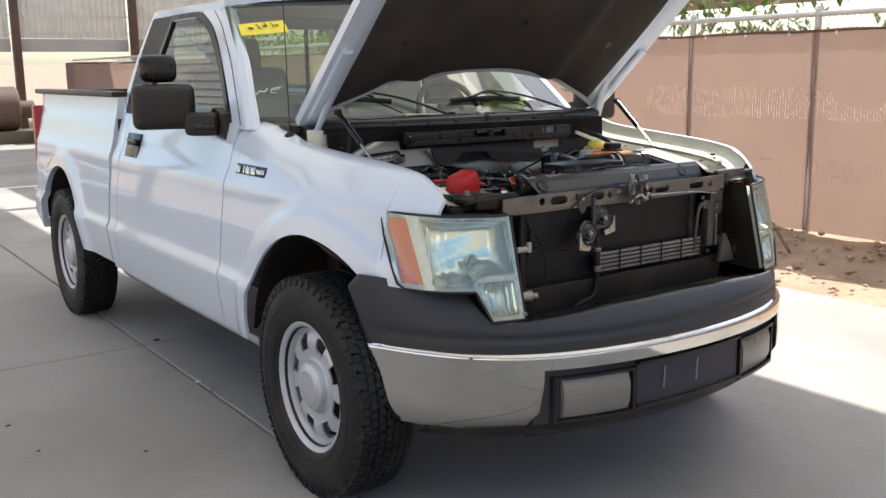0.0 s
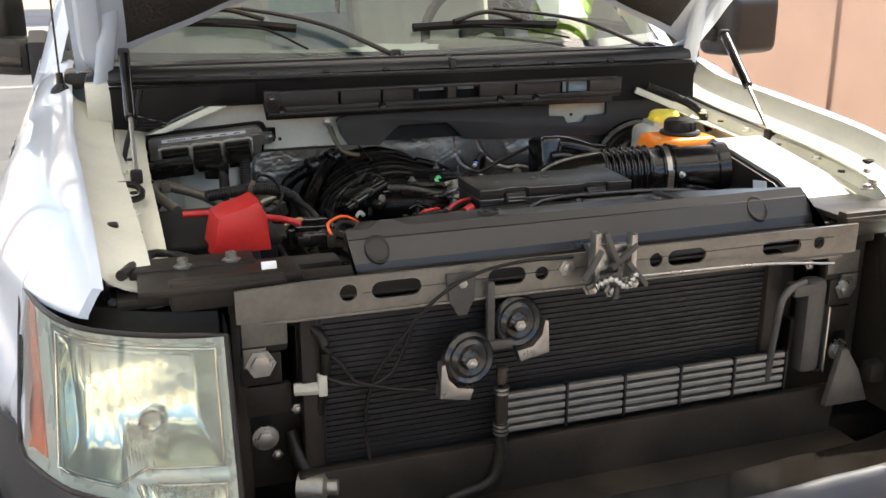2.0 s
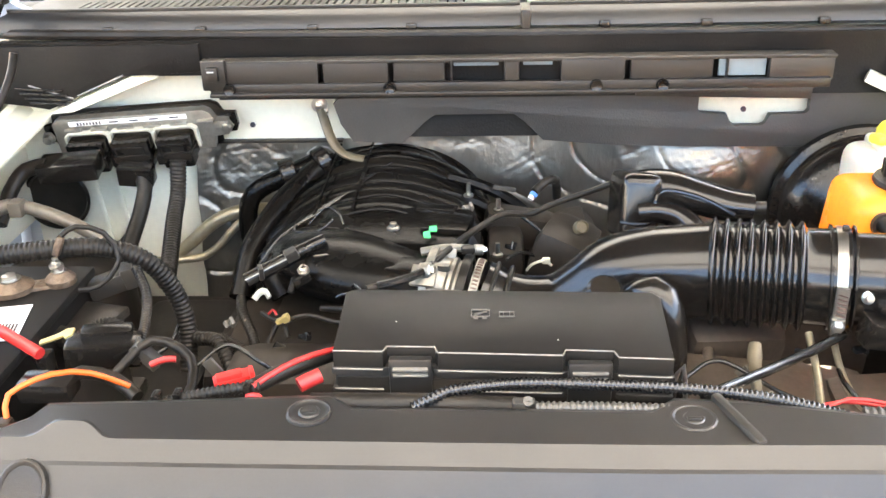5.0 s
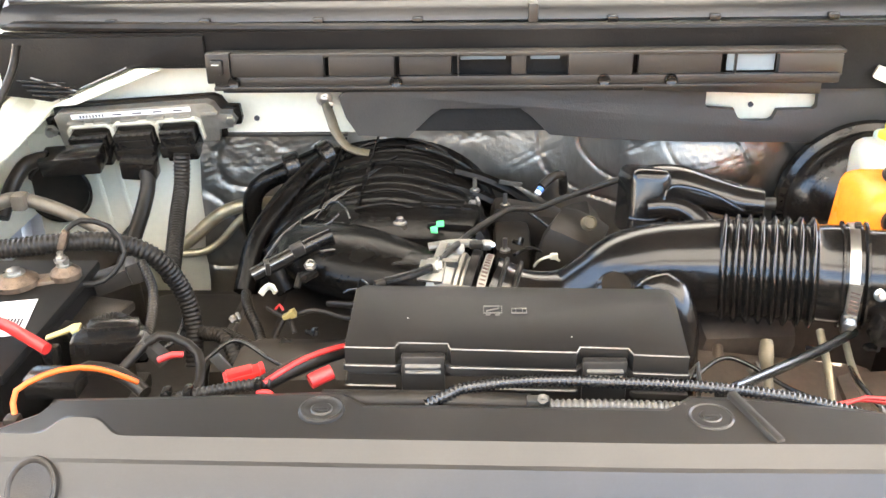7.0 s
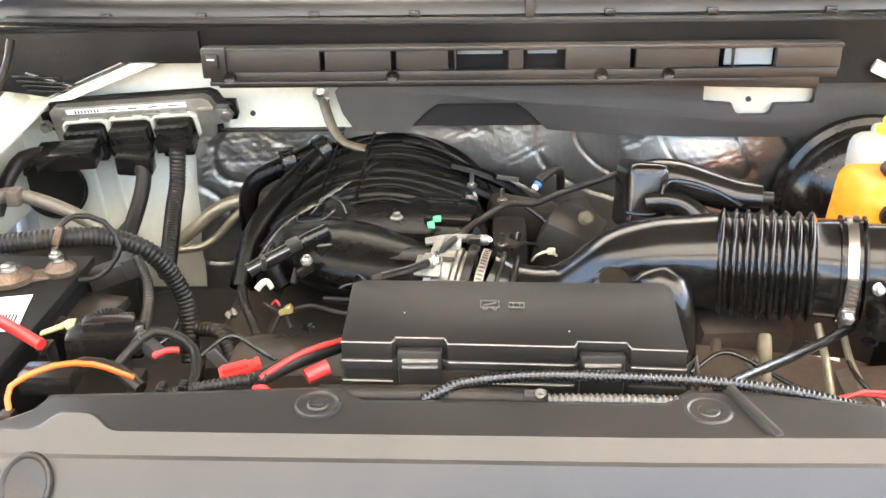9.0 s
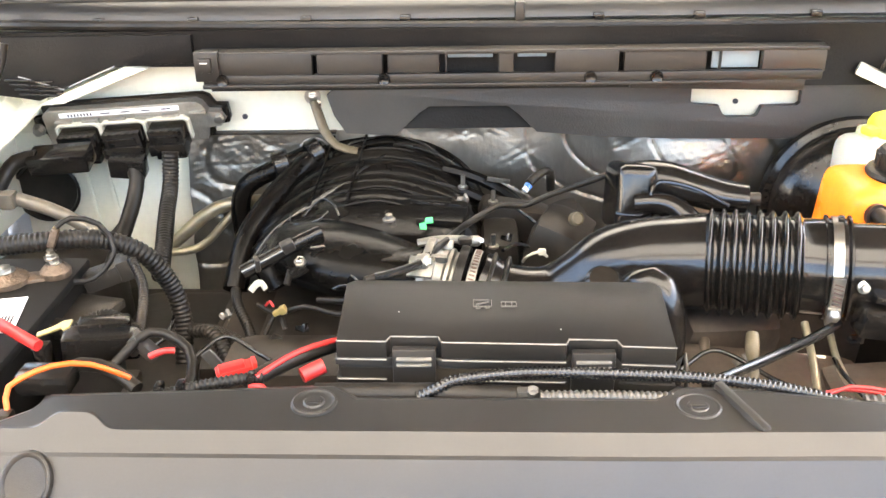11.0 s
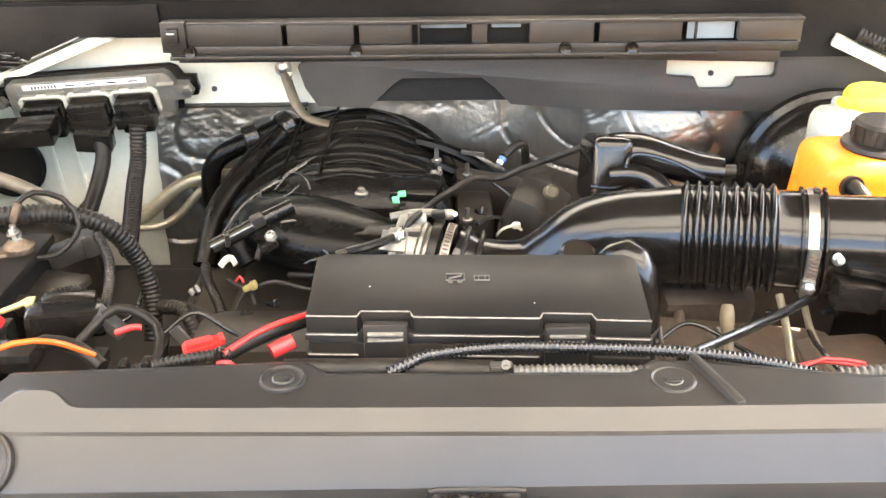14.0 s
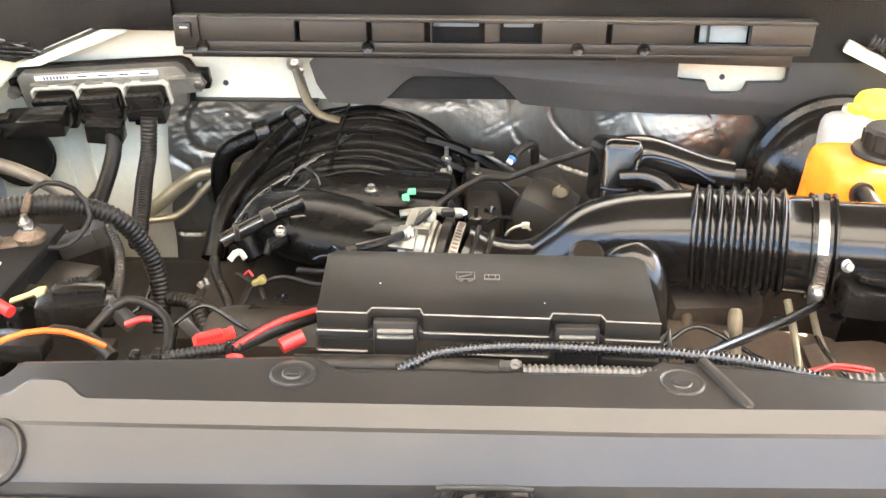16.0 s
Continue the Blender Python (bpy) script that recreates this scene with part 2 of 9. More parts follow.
DIRT = material("dry_dirt", (0.34, 0.24, 0.16), 0.95, vary=0.3, scale=3, fine=50, bump=1.0, bump_scale=30, dirt=(0.46, 0.36, 0.26), dirt_amount=0.6)
SCREEN = material("brown_windscreen_mesh", (0.36, 0.25, 0.20), 0.85, vary=0.08, scale=2.2, fine=300, bump=0.2, bump_scale=220, translucent=0.42)
GALV = material("galvanised_wire", (0.62, 0.61, 0.58), 0.42, metal=0.7, vary=0.1, scale=30)
IRON = material("brown_steel_column", (0.13, 0.065, 0.042), 0.6, vary=0.25, scale=5, dirt=(0.25, 0.13, 0.07), dirt_amount=0.4)
SIDING = material("cream_corrugated_siding", (0.82, 0.76, 0.65), 0.5, vary=0.08, scale=3, dirt=(0.45, 0.38, 0.28), dirt_amount=0.3, translucent=0.3)
# lets sunlight through, so that the unseen roof brightens the bay
ROOFM = material("translucent_roof_sheet", (0.80, 0.78, 0.72), 0.6, vary=0.08, scale=3, translucent=0.42)
LEAF = material("sunlit_leaf", (0.14, 0.20, 0.05), 0.6, vary=0.35, scale=5, translucent=0.35)
WALLP = material("stucco", (0.62, 0.55, 0.46), 0.85, vary=0.08, scale=1.5, fine=80, bump=0.3, bump_scale=70)
ORANGEP = material("orange_machine_paint", (0.75, 0.24, 0.03), 0.45, vary=0.12, scale=4, dirt=(0.3, 0.12, 0.04), dirt_amount=0.5)
DARKIRON = material("dark_machine_iron", (0.10, 0.06, 0.045), 0.6, vary=0.3, scale=7)


BRACKET_DARK = material("dark_cast_mark", (0.12, 0.11, 0.10), 0.5, vary=0.2, scale=30)


# ---- mesh helpers ----
APART = {"hood_hinge", "washer_bolt", "clip_bolt", "latch_claw", "latch_bolt", "hose_clamp", "support_bolt", "rail_bolt", "box_bolt", "side_support", "air_box", "cowl_channel",
         "firewall", "lamp_shroud", "lamp_brace", "coil_cover", "engine_block", "loose_paper", "throttle_bolt", "fuse_link", "cowl_corner", "relay_block", "washer_filler", "battery_tray",
         "case_rib", "hose_collar", "tube_cuff", "oil_cap", "lower_duct", "window_divider", "plenum_lid", "cowl_joint", "cowl_lip", "support_top", "firewall_rib", "steel_tab", "toe_board", "pulley_cover", "fan_shroud", "plug_cover", "rail_bracket", "brown_plug", "strut_ball", "resonator_cap", "cap_rib", "front_duct", "rail_stop", "lid_lip", "white_clip"}


def islands(bm):
    """Splits a bmesh into one bmesh for each piece that hangs together."""
    bm.verts.index_update()
    left, out = set(bm.verts), []
    while left:
        v0 = min(left, key=lambda v: v.index)
        group, todo = {v0}, [v0]
        while todo:
            for e in todo.pop().link_edges:
                for w in e.verts:
                    if w not in group:
                        group.add(w)
                        todo.append(w)
        left -= group
        b = bmesh.new()
        order = sorted(group, key=lambda v: v.index)
        made = {v: b.verts.new(v.co) for v in order}
        for f in sorted({f for v in order for f in v.link_faces}, key=lambda f: f.index):
            b.faces.new([made[v] for v in f.verts])
        out.append(b)
    return out


def part(name, bm, mat, parent=None, label="", angle=35):
    """Links a bmesh as one mesh object; the names in APART become one object for each loose piece."""
    if name in APART:
        bm.faces.index_update()
        first = None
        pieces = islands(bm)
        bm.free()
        for b in pieces:
            o = link(name, b, mat, parent, label, angle)
            first = first or o
        return first
    return link(name, bm, mat, parent, label, angle)


def link(name, bm, mat, parent, label, angle):
    me = bpy.data.meshes.new(name)
    bmesh.ops.recalc_face_normals(bm, faces=bm.faces[:])
    for f in bm.faces:
        f.smooth = True
    bm.to_mesh(me)
    bm.free()
    me.set_sharp_from_angle(angle=radians(angle))
    me.materials.append(mat)
    ob = new(name, me)
    if parent:
        ob.parent = parent
    if label:
        tagged(ob, label)
    return ob


def thing(name, label, category, at=(0, 0, 0), group="", kind=""):
    e = new(name)
    e.empty_display_size = 0.1
    e.location = at
    return tagged(e, label, category, group, kind)


def rbox(bm, c, s, bev=0.004, rot=(0, 0, 0), seg=2):
    """Rounded box of size s at c, turned by rot degrees."""
    r = bmesh.ops.create_cube(bm, size=1.0)
    vs = r["verts"]
    bmesh.ops.scale(bm, vec=s, verts=vs)
    if bev > 0:
        es = {e for v in vs for e in v.link_edges}
        res = bmesh.ops.bevel(bm, geom=list(es), offset=min(bev, min(s) * 0.45), segments=seg, profile=0.6, affect="EDGES")
        vs = list({v for f in res["faces"] for v in f.verts} | {v for v in vs if v.is_valid})
    bmesh.ops.transform(bm, matrix=pose(*c, *rot), verts=vs)
    return bm


def boxes(*items):
    bm = bmesh.new()
    for it in items:
        rbox(bm, *it)
    return bm


def lathe(bm, prof, m=Matrix(), seg=24, closed=False):
    """Turns (radius, height) pairs round the local z axis."""
    rings = []
    for r, h in prof:
        if r < 1e-6:
            rings.append([bm.verts.new(m @ Vector((0, 0, h)))])
        else:
            rings.append([bm.verts.new(m @ Vector((r * math.cos(2 * math.pi * i / seg), r * math.sin(2 * math.pi * i / seg), h))) for i in range(seg)])
    if closed:
        rings.append(rings[0])
    for a, b in zip(rings, rings[1:]):
        for i in range(seg):
            j = (i + 1) % seg
            if len(a) == 1 and len(b) > 1:
                bm.faces.new((a[0], b[i], b[j]))
            elif len(b) == 1 and len(a) > 1:
                bm.faces.new((a[i], a[j], b[0]))
            elif len(a) > 1:
                bm.faces.new((a[i], a[j], b[j], b[i]))
    return bm


def axis(p, d):
    """A frame at p whose z axis points along d."""
    return Matrix.Translation(p) @ Vector(d).to_track_quat("Z", "Y").to_matrix().to_4x4()


def rod(bm, p0, p1, r, seg=12, r1=None, bev=0.0):
    p0, p1 = Vector(p0), Vector(p1)
    h = (p1 - p0).length
    r1 = r if r1 is None else r1
    prof = [(0, 0), (r - bev, 0)] + ([(r, bev)] if bev else []) + ([(r1, h - bev)] if bev else []) + [(r1 - bev, h), (0, h)]
    return lathe(bm, prof, axis(p0, p1 - p0), seg)


def spline(pts, step):
    """Catmull-Rom points through pts about every step metres."""
    P = [Vector(p) for p in pts]
    P = [P[0] * 2 - P[1]] + P + [P[-1] * 2 - P[-2]]
    out = []
    for i in range(1, len(P) - 2):
        n = max(2, int((P[i + 1] - P[i]).length / step))
        for k in range(n):
            t = k / n
            a, b, c, d = P[i - 1:i + 3]
            out.append(0.5 * ((2 * b) + (c - a) * t + (2 * a - 5 * b + 4 * c - d) * t * t + (3 * b - a - 3 * c + d) * t ** 3))
    out.append(P[-2])
    return out


def tube(bm, pts, r, seg=10, pitch=0.0, amp=0.0, step=0.012, flat=1.0, r_end=None, shape=None):
    """A hose through pts; with pitch it is ribbed like split conduit. shape(u) scales the radius along it."""
    if pitch:
        step = pitch / 4
    line = spline(pts, step)
    if pitch:                                    # even spacing, so that the ribs are even
        left, even = step, [line[0]]
        for p, q in zip(line, line[1:]):
            run, done = (q - p).length, 0.0
            while run - done >= left:
                done += left
                left = step
                even.append(p.lerp(q, done / run))
            left -= run - done
        line = even
    up = Vector((0, 0, 1))
    rings = []
    n = len(line)
    for i, p in enumerate(line):
        d = (line[min(i + 1, n - 1)] - line[max(i - 1, 0)]).normalized()
        side = d.cross(up)
        if side.length < 0.05:
            side = d.cross(Vector((0, 1, 0)))
        side.normalize()
        nor = side.cross(d)
        u = i / max(n - 1, 1)
        rr = r + ((r_end - r) * u if r_end else 0)
        if shape:
            rr *= shape(u)
        if pitch:
            rr += amp * (1, 1, -1, -1)[i % 4]
        rings.append([bm.verts.new(p + (side * math.cos(2 * math.pi * k / seg) + nor * flat * math.sin(2 * math.pi * k / seg)) * rr) for k in range(seg)])
    for a, b in zip(rings, rings[1:]):
        for k in range(seg):
            bm.faces.new((a[k], a[(k + 1) % seg], b[(k + 1) % seg], b[k]))
    bm.faces.new(rings[0][::-1])
    bm.faces.new(rings[-1])
    return bm


def hose(name, pts, r, mat, parent, label="", **kw):
    return part(name, tube(bmesh.new(), pts, r, **kw), mat, parent, label, angle=60)


def plate(bm, outline, thick, m, bev=0.0):
    """A flat outline (2D, counter-clockwise) pushed to a thickness along the local z of m."""
    lo = [bm.verts.new((x, y, 0)) for x, y in outline]
    f = bm.faces.new(lo)
    ext = bmesh.ops.extrude_face_region(bm, geom=[f])
    vs = [g for g in ext["geom"] if isinstance(g, bmesh.types.BMVert)]
    bmesh.ops.translate(bm, vec=(0, 0, thick), verts=vs)
    allv = lo + vs
    if bev:
        top = [g for g in ext["geom"] if isinstance(g, bmesh.types.BMFace)]
        es = {e for f in top for e in f.edges}
        res = bmesh.ops.bevel(bm, geom=list(es), offset=bev, segments=2, profile=0.6, affect="EDGES")
        allv = list({v for v in allv if v.is_valid} | {v for f in res["faces"] for v in f.verts})
    bmesh.ops.transform(bm, matrix=m, verts=allv)
    return bm


def sheet(bm, A, lo, hi, rows, fn, thick=0.0, back=None):
    """A skin over columns A, from lo(a) to hi(a), mapped by fn(a, b); thick pushes a second side along back(a, b)."""
    def skin(off):
        g = []
        for a in A:
            z0, z1 = lo(a), hi(a)
            col = []
            for k in range(rows + 1):
                b = z0 + (z1 - z0) * k / rows
                col.append(bm.verts.new(Vector(fn(a, b)) + (Vector(back(a, b)) * thick if off else Vector())))
            g.append(col)
        for c, d in zip(g, g[1:]):
            for k in range(rows):
                bm.faces.new((c[k], d[k], d[k + 1], c[k + 1]))
        return g
    g = skin(False)
    if thick:
        h = skin(True)
        rim = [c[0] for c in g] + g[-1][1:] + [c[-1] for c in g[::-1]][1:] + g[0][::-1][1:-1]
        rim2 = [c[0] for c in h] + h[-1][1:] + [c[-1] for c in h[::-1]][1:] + h[0][::-1][1:-1]
        n = len(rim)
        for i in range(n):
            bm.faces.new((rim[i], rim[(i + 1) % n], rim2[(i + 1) % n], rim2[i]))
    return bm


def extrude_profile(bm, prof, xs, fn=None):
    """A closed (y, z) profile swept along x; fn(x, y, z) may bend it."""
    rings = []
    for x in xs:
        rings.append([bm.verts.new(fn(x, y, z) if fn else (x, y, z)) for y, z in prof])
    n = len(prof)
    for a, b in zip(rings, rings[1:]):
        for k in range(n):
            bm.faces.new((a[k], a[(k + 1) % n], b[(k + 1) % n], b[k]))
    bm.faces.new(rings[0])
    bm.faces.new(rings[-1][::-1])
    return bm


def span(a, b, n):
    return [a + (b - a) * i / n for i in range(n + 1)]


def smooth(x, xs, ys):
    """Smooth interpolation through (xs, ys)."""
    if x <= xs[0]:
        return ys[0]
    for i in range(len(xs) - 1):
        if x <= xs[i + 1]:
            t = (x - xs[i]) / (xs[i + 1] - xs[i])
            return ys[i] + (ys[i + 1] - ys[i]) * t
    return ys[-1]


def curve(x, xs, ys):
    """A monotone cubic through (xs, ys), without corners."""
    if x <= xs[0]:
        return ys[0]
    if x >= xs[-1]:
        return ys[-1]
    h = [b - a for a, b in zip(xs, xs[1:])]
    d = [(b - a) / k for a, b, k in zip(ys, ys[1:], h)]
    m = [d[0]] + [0 if a * b <= 0 else 2 * a * b / (a + b) for a, b in zip(d, d[1:])] + [d[-1]]
    i = max(j for j in range(len(h)) if xs[j] <= x)
    t = (x - xs[i]) / h[i]
    return (2 * t ** 3 - 3 * t * t + 1) * ys[i] + (t ** 3 - 2 * t * t + t) * h[i] * m[i] + (3 * t * t - 2 * t ** 3) * ys[i + 1] + (t ** 3 - t * t) * h[i] * m[i + 1]


def holed(bm, outline, holes, thick, m):
    """A flat plate with openings right through it."""
    edges = []
    for loop in [outline] + holes:
        vs = [bm.verts.new((x, y, 0)) for x, y in loop]
        edges += [bm.edges.new((a, b)) for a, b in zip(vs, vs[1:] + vs[:1])]
    res = bmesh.ops.triangle_fill(bm, use_beauty=True, use_dissolve=False, edges=edges)
    ext = bmesh.ops.extrude_face_region(bm, geom=[g for g in res["geom"] if isinstance(g, bmesh.types.BMFace)])
    bmesh.ops.translate(bm, vec=(0, 0, thick), verts=[g for g in ext["geom"] if isinstance(g, bmesh.types.BMVert)])
    bm.transform(m)
    return bm


def stadium(x0, x1, y, h, n=6):
    """Outline of a slot with round ends."""
    r = h / 2
    return [(x1 - r + r * math.sin(math.pi * k / n), y - r * math.cos(math.pi * k / n)) for k in range(n + 1)] + [(x0 + r - r * math.sin(math.pi * k / n), y + r * math.cos(math.pi * k / n)) for k in range(n + 1)]


def bolt(bm, p, d, r=0.006, h=0.006):
    m = axis(p, d)
    lathe(bm, [(0, -0.001), (r * 1.5, -0.001), (r * 1.5, 0.0015), (r, 0.002), (r, h), (r * 0.6, h + 0.001), (0, h + 0.001)], m, 6 if r > 0.004 else 8)
    return bm


# ---- ground, fence and the covered yard ----
bm = bmesh.new()
n = 60
grid = [[None] * (n + 1) for _ in range(n + 1)]
for i in range(n + 1):
    for j in range(n + 1):
        u, v = i / n * 2 - 1, j / n * 2 - 1
        x, y = 5 * u + 395 * u ** 5, 5 * v + 395 * v ** 5
        r = math.hypot(x, y)
        grid[i][j] = bm.verts.new((x, y, -0.06 + 0.02 * noise.noise((x * 0.4, y * 0.4, 0)) + max(0, r - 120) * 0.02))
for i in range(n):
    for j in range(n):
        bm.faces.new((grid[i][j], grid[i + 1][j], grid[i + 1][j + 1], grid[i][j + 1]))
ground = tagged(part("ground", bm, DIRT), "dry brown dirt reaching to the horizon", "ground", kind="structure")

# the dirt strip along the fence, uneven with clods
bm = bmesh.new()
ys = span(-10, 34, 300)
sheet(bm, ys, lambda a: 3.03, lambda a: 5.6, 16,
      lambda a, b: (b, a, -0.02 + 0.035 * noise.noise((b * 1.7, a * 1.7, 3)) + 0.02 * noise.noise((b * 7, a * 7, 1)) + 0.05 * max(0, b - 3.3) / 2))
part("dirt_strip", bm, DIRT, ground, "loose clumpy dirt beside the slab")
bm = bmesh.new()
rnd = random.Random(5)
for k in range(420):
    x, y, s = rnd.uniform(3.1, 4.9), rnd.uniform(-1.5, 7), rnd.uniform(0.008, 0.035)
    r = bmesh.ops.create_icosphere(bm, subdivisions=1, radius=s)
    for v in r["verts"]:
        v.co = Vector((v.co.x * rnd.uniform(.8, 1.3), v.co.y * rnd.uniform(.8, 1.3), v.co.z * 0.7)) + Vector((x, y, 0.012 + 0.05 * max(0, x - 3.3) / 2))
tagged(part("dirt_clods", bm, DIRT), "small brown dirt clods along the fence", "clods", kind="stuff")
for pts in ([(3.9, 1.5, 0.05), (4.1, 1.75, 0.14), (4.3, 1.9, 0.13), (4.35, 2.15, 0.05)],):
    b = bmesh.new()
    tube(b, pts, 0.012, 8)
    tagged(part("dead_branch", b, TAPE), "thin dry bent branch lying on dirt", "branch")

# concrete floor of slabs with open joints
floor = thing("floor", "grey concrete slab floor with saw-cut joints and stains", "floor", kind="structure")
XJ = [-12.0, -8.4, -4.6, -0.845, 3.02]
YJ = [-11.0, -6.6, -2.2, 2.2, 6.1, 10.5, 15.0, 19.5, 24.0, 30.0]
for x0, x1 in zip(XJ, XJ[1:]):
    for y0, y1 in zip(YJ, YJ[1:]):
        bm = bmesh.new()
        g = 0.005
        rbox(bm, ((x0 + x1) / 2, (y0 + y1) / 2, -0.06), (x1 - x0 - 2 * g, y1 - y0 - 2 * g, 0.12), 0.006, (0, 0, 0), 1)
        part("slab", bm, CONCRETE, floor)
bm = bmesh.new()
rbox(bm, (-4.5, 9.5, -0.035), (14.9, 40.9, 0.03), 0)
part("joint_filler", bm, DARKIRON, floor, "dark grit in the joints")
# little stones, leaves and a dry twig on the slab
for k, (x, y, s) in enumerate(((-0.843, 1.412, 0.012), (-0.761, 2.25, 0.014), (-0.84, 1.25, 0.007), (-1.32, 0.72, 0.007), (-1.7, 1.35, 0.008), (-1.66, 0.98, 0.006), (-0.37, -1.0, 0.006), (0.5, -1.2, 0.005))):
    bm = bmesh.new()
    r = bmesh.ops.create_icosphere(bm, subdivisions=1, radius=s)
    for v in r["verts"]:
        v.co = Vector((x, y, s * 0.4)) + Vector((v.co.x * 1.5, v.co.y, v.co.z * 0.5))
    tagged(part("pebble", bm, PAPER if k in (0, 6) else DARKIRON), "small pale pebble on the concrete" if k in (0, 6) else "small dark leaf crumb on the concrete", "pebble", "litter on the floor")
bm = bmesh.new()
tube(bm, [(-1.95, 1.9, 0.004), (-1.86, 2.05, 0.006), (-1.74, 2.2, 0.008)], 0.004, 6)
tagged(part("twig", bm, DARKIRON), "thin dark twig on the concrete", "twig")

# fence: posts, rails, chain link and a brown wind screen
fence = thing("fence", "chain-link fence covered with a faded brown wind screen", "fence", (4.9, 0, 0), kind="structure")
FX = 4.9


def at_fence(ob):
    ob.location = (-FX, 0, 0)
    return ob


post_bm = bmesh.new()
lathe(post_bm, [(0, 0), (0.03, 0), (0.03, 1.9), (0.035, 1.91), (0.02, 1.94), (0, 1.945)], pose(FX + 0.05, 0, 0), 10)
first = at_fence(part("post", post_bm, GALV, fence))
for k in range(-8, 16):
    o = first if k == 0 else new("post", first.data)
    o.parent, o.location = fence, (-FX, 3.40 - 1.335 * k, 0)
bm = bmesh.new()
rod(bm, (FX + 0.05, -18, 1.875), (FX + 0.05, 26, 1.875), 0.026, 10)
at_fence(part("top_rail", bm, GALV, fence, "pale galvanised top rail"))


def sag(y):
    k = (y - 3.40) / 1.335
    return 1.735 + 0.016 * abs(math.sin(math.pi * k * 2.0)) + 0.012 * noise.noise((y * 1.3, 0, 0))


def cloth(a, b):
    """The screen's cloth: slack waves, drawn back a little at each post."""
    fold = 0.02 * math.exp(-((((a - 3.40) / 1.335 + 0.5) % 1 - 0.5) * 1.335 / 0.035) ** 2)
    return (FX + 0.018 * noise.noise((a * 0.9, b * 1.4, 2)) + fold + 0.006 * noise.noise((a * 5, b * 5, 0)), a, b)


bm = bmesh.new()
rnd = random.Random(11)
TORN = [-1.5 + 0.0285 * i for i in range(191)]
for y0, y1 in ((-18.0, TORN[0]), (TORN[-1], 26.0)):
    sheet(bm, span(y0, y1, 250), lambda a: 0.035, sag, 24, cloth)
for z0, z1, rows in ((0.035, 0.47, 6), (0.64, 0.99, 5)):
    sheet(bm, TORN, lambda a: z0, lambda a: z1, rows, cloth)
sheet(bm, TORN, lambda a: 1.27, sag, 7, cloth)
for z0, n in ((0.47, 5), (0.99, 9)):              # worn bands: slanted slits where the weave has opened
    dz = (0.17 if n == 5 else 0.28) / n
    for i in range(190):
        for j in range(n):
            ya, yb, za, zb = TORN[i], TORN[i + 1], z0 + dz * j, z0 + dz * (j + 1)
            out = [bm.verts.new(cloth(y, z)) for y, z in ((ya, za), (yb, za), (yb, zb), (ya, zb))]
            if noise.noise((ya * 1.6, za * 3.0, 7)) < -0.42 or rnd.random() < 0.25:
                bm.faces.new(out)
                continue
            w, h, c = rnd.uniform(0.0006, 0.0020), rnd.uniform(0.24, 0.44) * dz, (ya + yb) / 2 + rnd.uniform(-0.003, 0.003)
            lean = rnd.uniform(0.15, 0.45) * h
            slit = [bm.verts.new(cloth(y, z)) for y, z in ((c - w - lean, (za + zb) / 2 - h), (c + w - lean, (za + zb) / 2 - h), (c + w + lean, (za + zb) / 2 + h), (c - w + lean, (za + zb) / 2 + h))]
            for k in range(4):
                bm.faces.new((out[k], out[(k + 1) % 4], slit[(k + 1) % 4], slit[k]))
bmesh.ops.remove_doubles(bm, verts=bm.verts[:], dist=0.0004)
at_fence(part("hem_cord", tube(bmesh.new(), [(FX - 0.004, -8 + 0.33 * k, sag(-8 + 0.33 * k) - 0.012) for k in range(90)], 0.012, 6, step=0.2), IRON, fence, "dark folded hem of the screen"))
at_fence(part("wind_screen", bm, SCREEN, fence, "sun-faded brown woven wind screen"))
bm = bmesh.new()                                  # chain link above the screen
d = 0.055
for k in range(int(30 / d)):
    y0 = -8 + k * d
    for s in (1, -1):
        rod(bm, (FX + 0.045, y0, 1.62), (FX + 0.045, y0 + s * 0.25, 1.87), 0.0028, 4)
at_fence(tagged(part("chain_link", bm, GALV, fence, "galvanised diamond wire mesh"), kind="stuff"))
for k in range(-4, 12):
    bm = bmesh.new()
    lathe(bm, [(0.006, -0.003), (0.014, -0.003), (0.014, 0.003), (0.006, 0.003)], axis((FX - 0.01, 3.2 - 0.45 * k, 1.715), (1, 0, 0)), 12, closed=True)
    at_fence(part("grommet", bm, GALV, fence))

# leaves beyond the fence
bm = bmesh.new()
rnd = random.Random(3)
for k in range(9000):
    y = rnd.uniform(-14, 22)
    top = 2.35 + 0.35 * noise.noise((y * 0.5, 0, 4))
    z = top * rnd.random() ** 0.5
    x = 7.0 + rnd.uniform(0, 1.6)
    if noise.noise((x * 1.5, y * 1.2, z * 1.8)) < -0.12:
        continue
    s = rnd.uniform(0.05, 0.11)
    m = pose(x, y, z, rnd.uniform(0, 360), rnd.uniform(0, 360), rnd.uniform(0, 360))
    q = [m @ Vector(p) for p in ((-s, 0, 0), (0, -s * 0.4, s * 0.1), (s, 0, 0), (0, s * 0.4, s * 0.1))]
    bm.faces.new([bm.verts.new(p) for p in q])
tagged(part("hedge_leaves", bm, LEAF, angle=180), "sunlit yellow-green hedge leaves beyond the fence", "hedge", kind="stuff")
# a dark canopy beyond the hedge
canopy = thing("far_canopy", "dark low canopy roof beyond the hedge", "canopy", (13, 2, 0))
part("roof", boxes(((0, 0, 3.25), (7, 42, 0.9), 0.05)), DARKIRON, canopy)
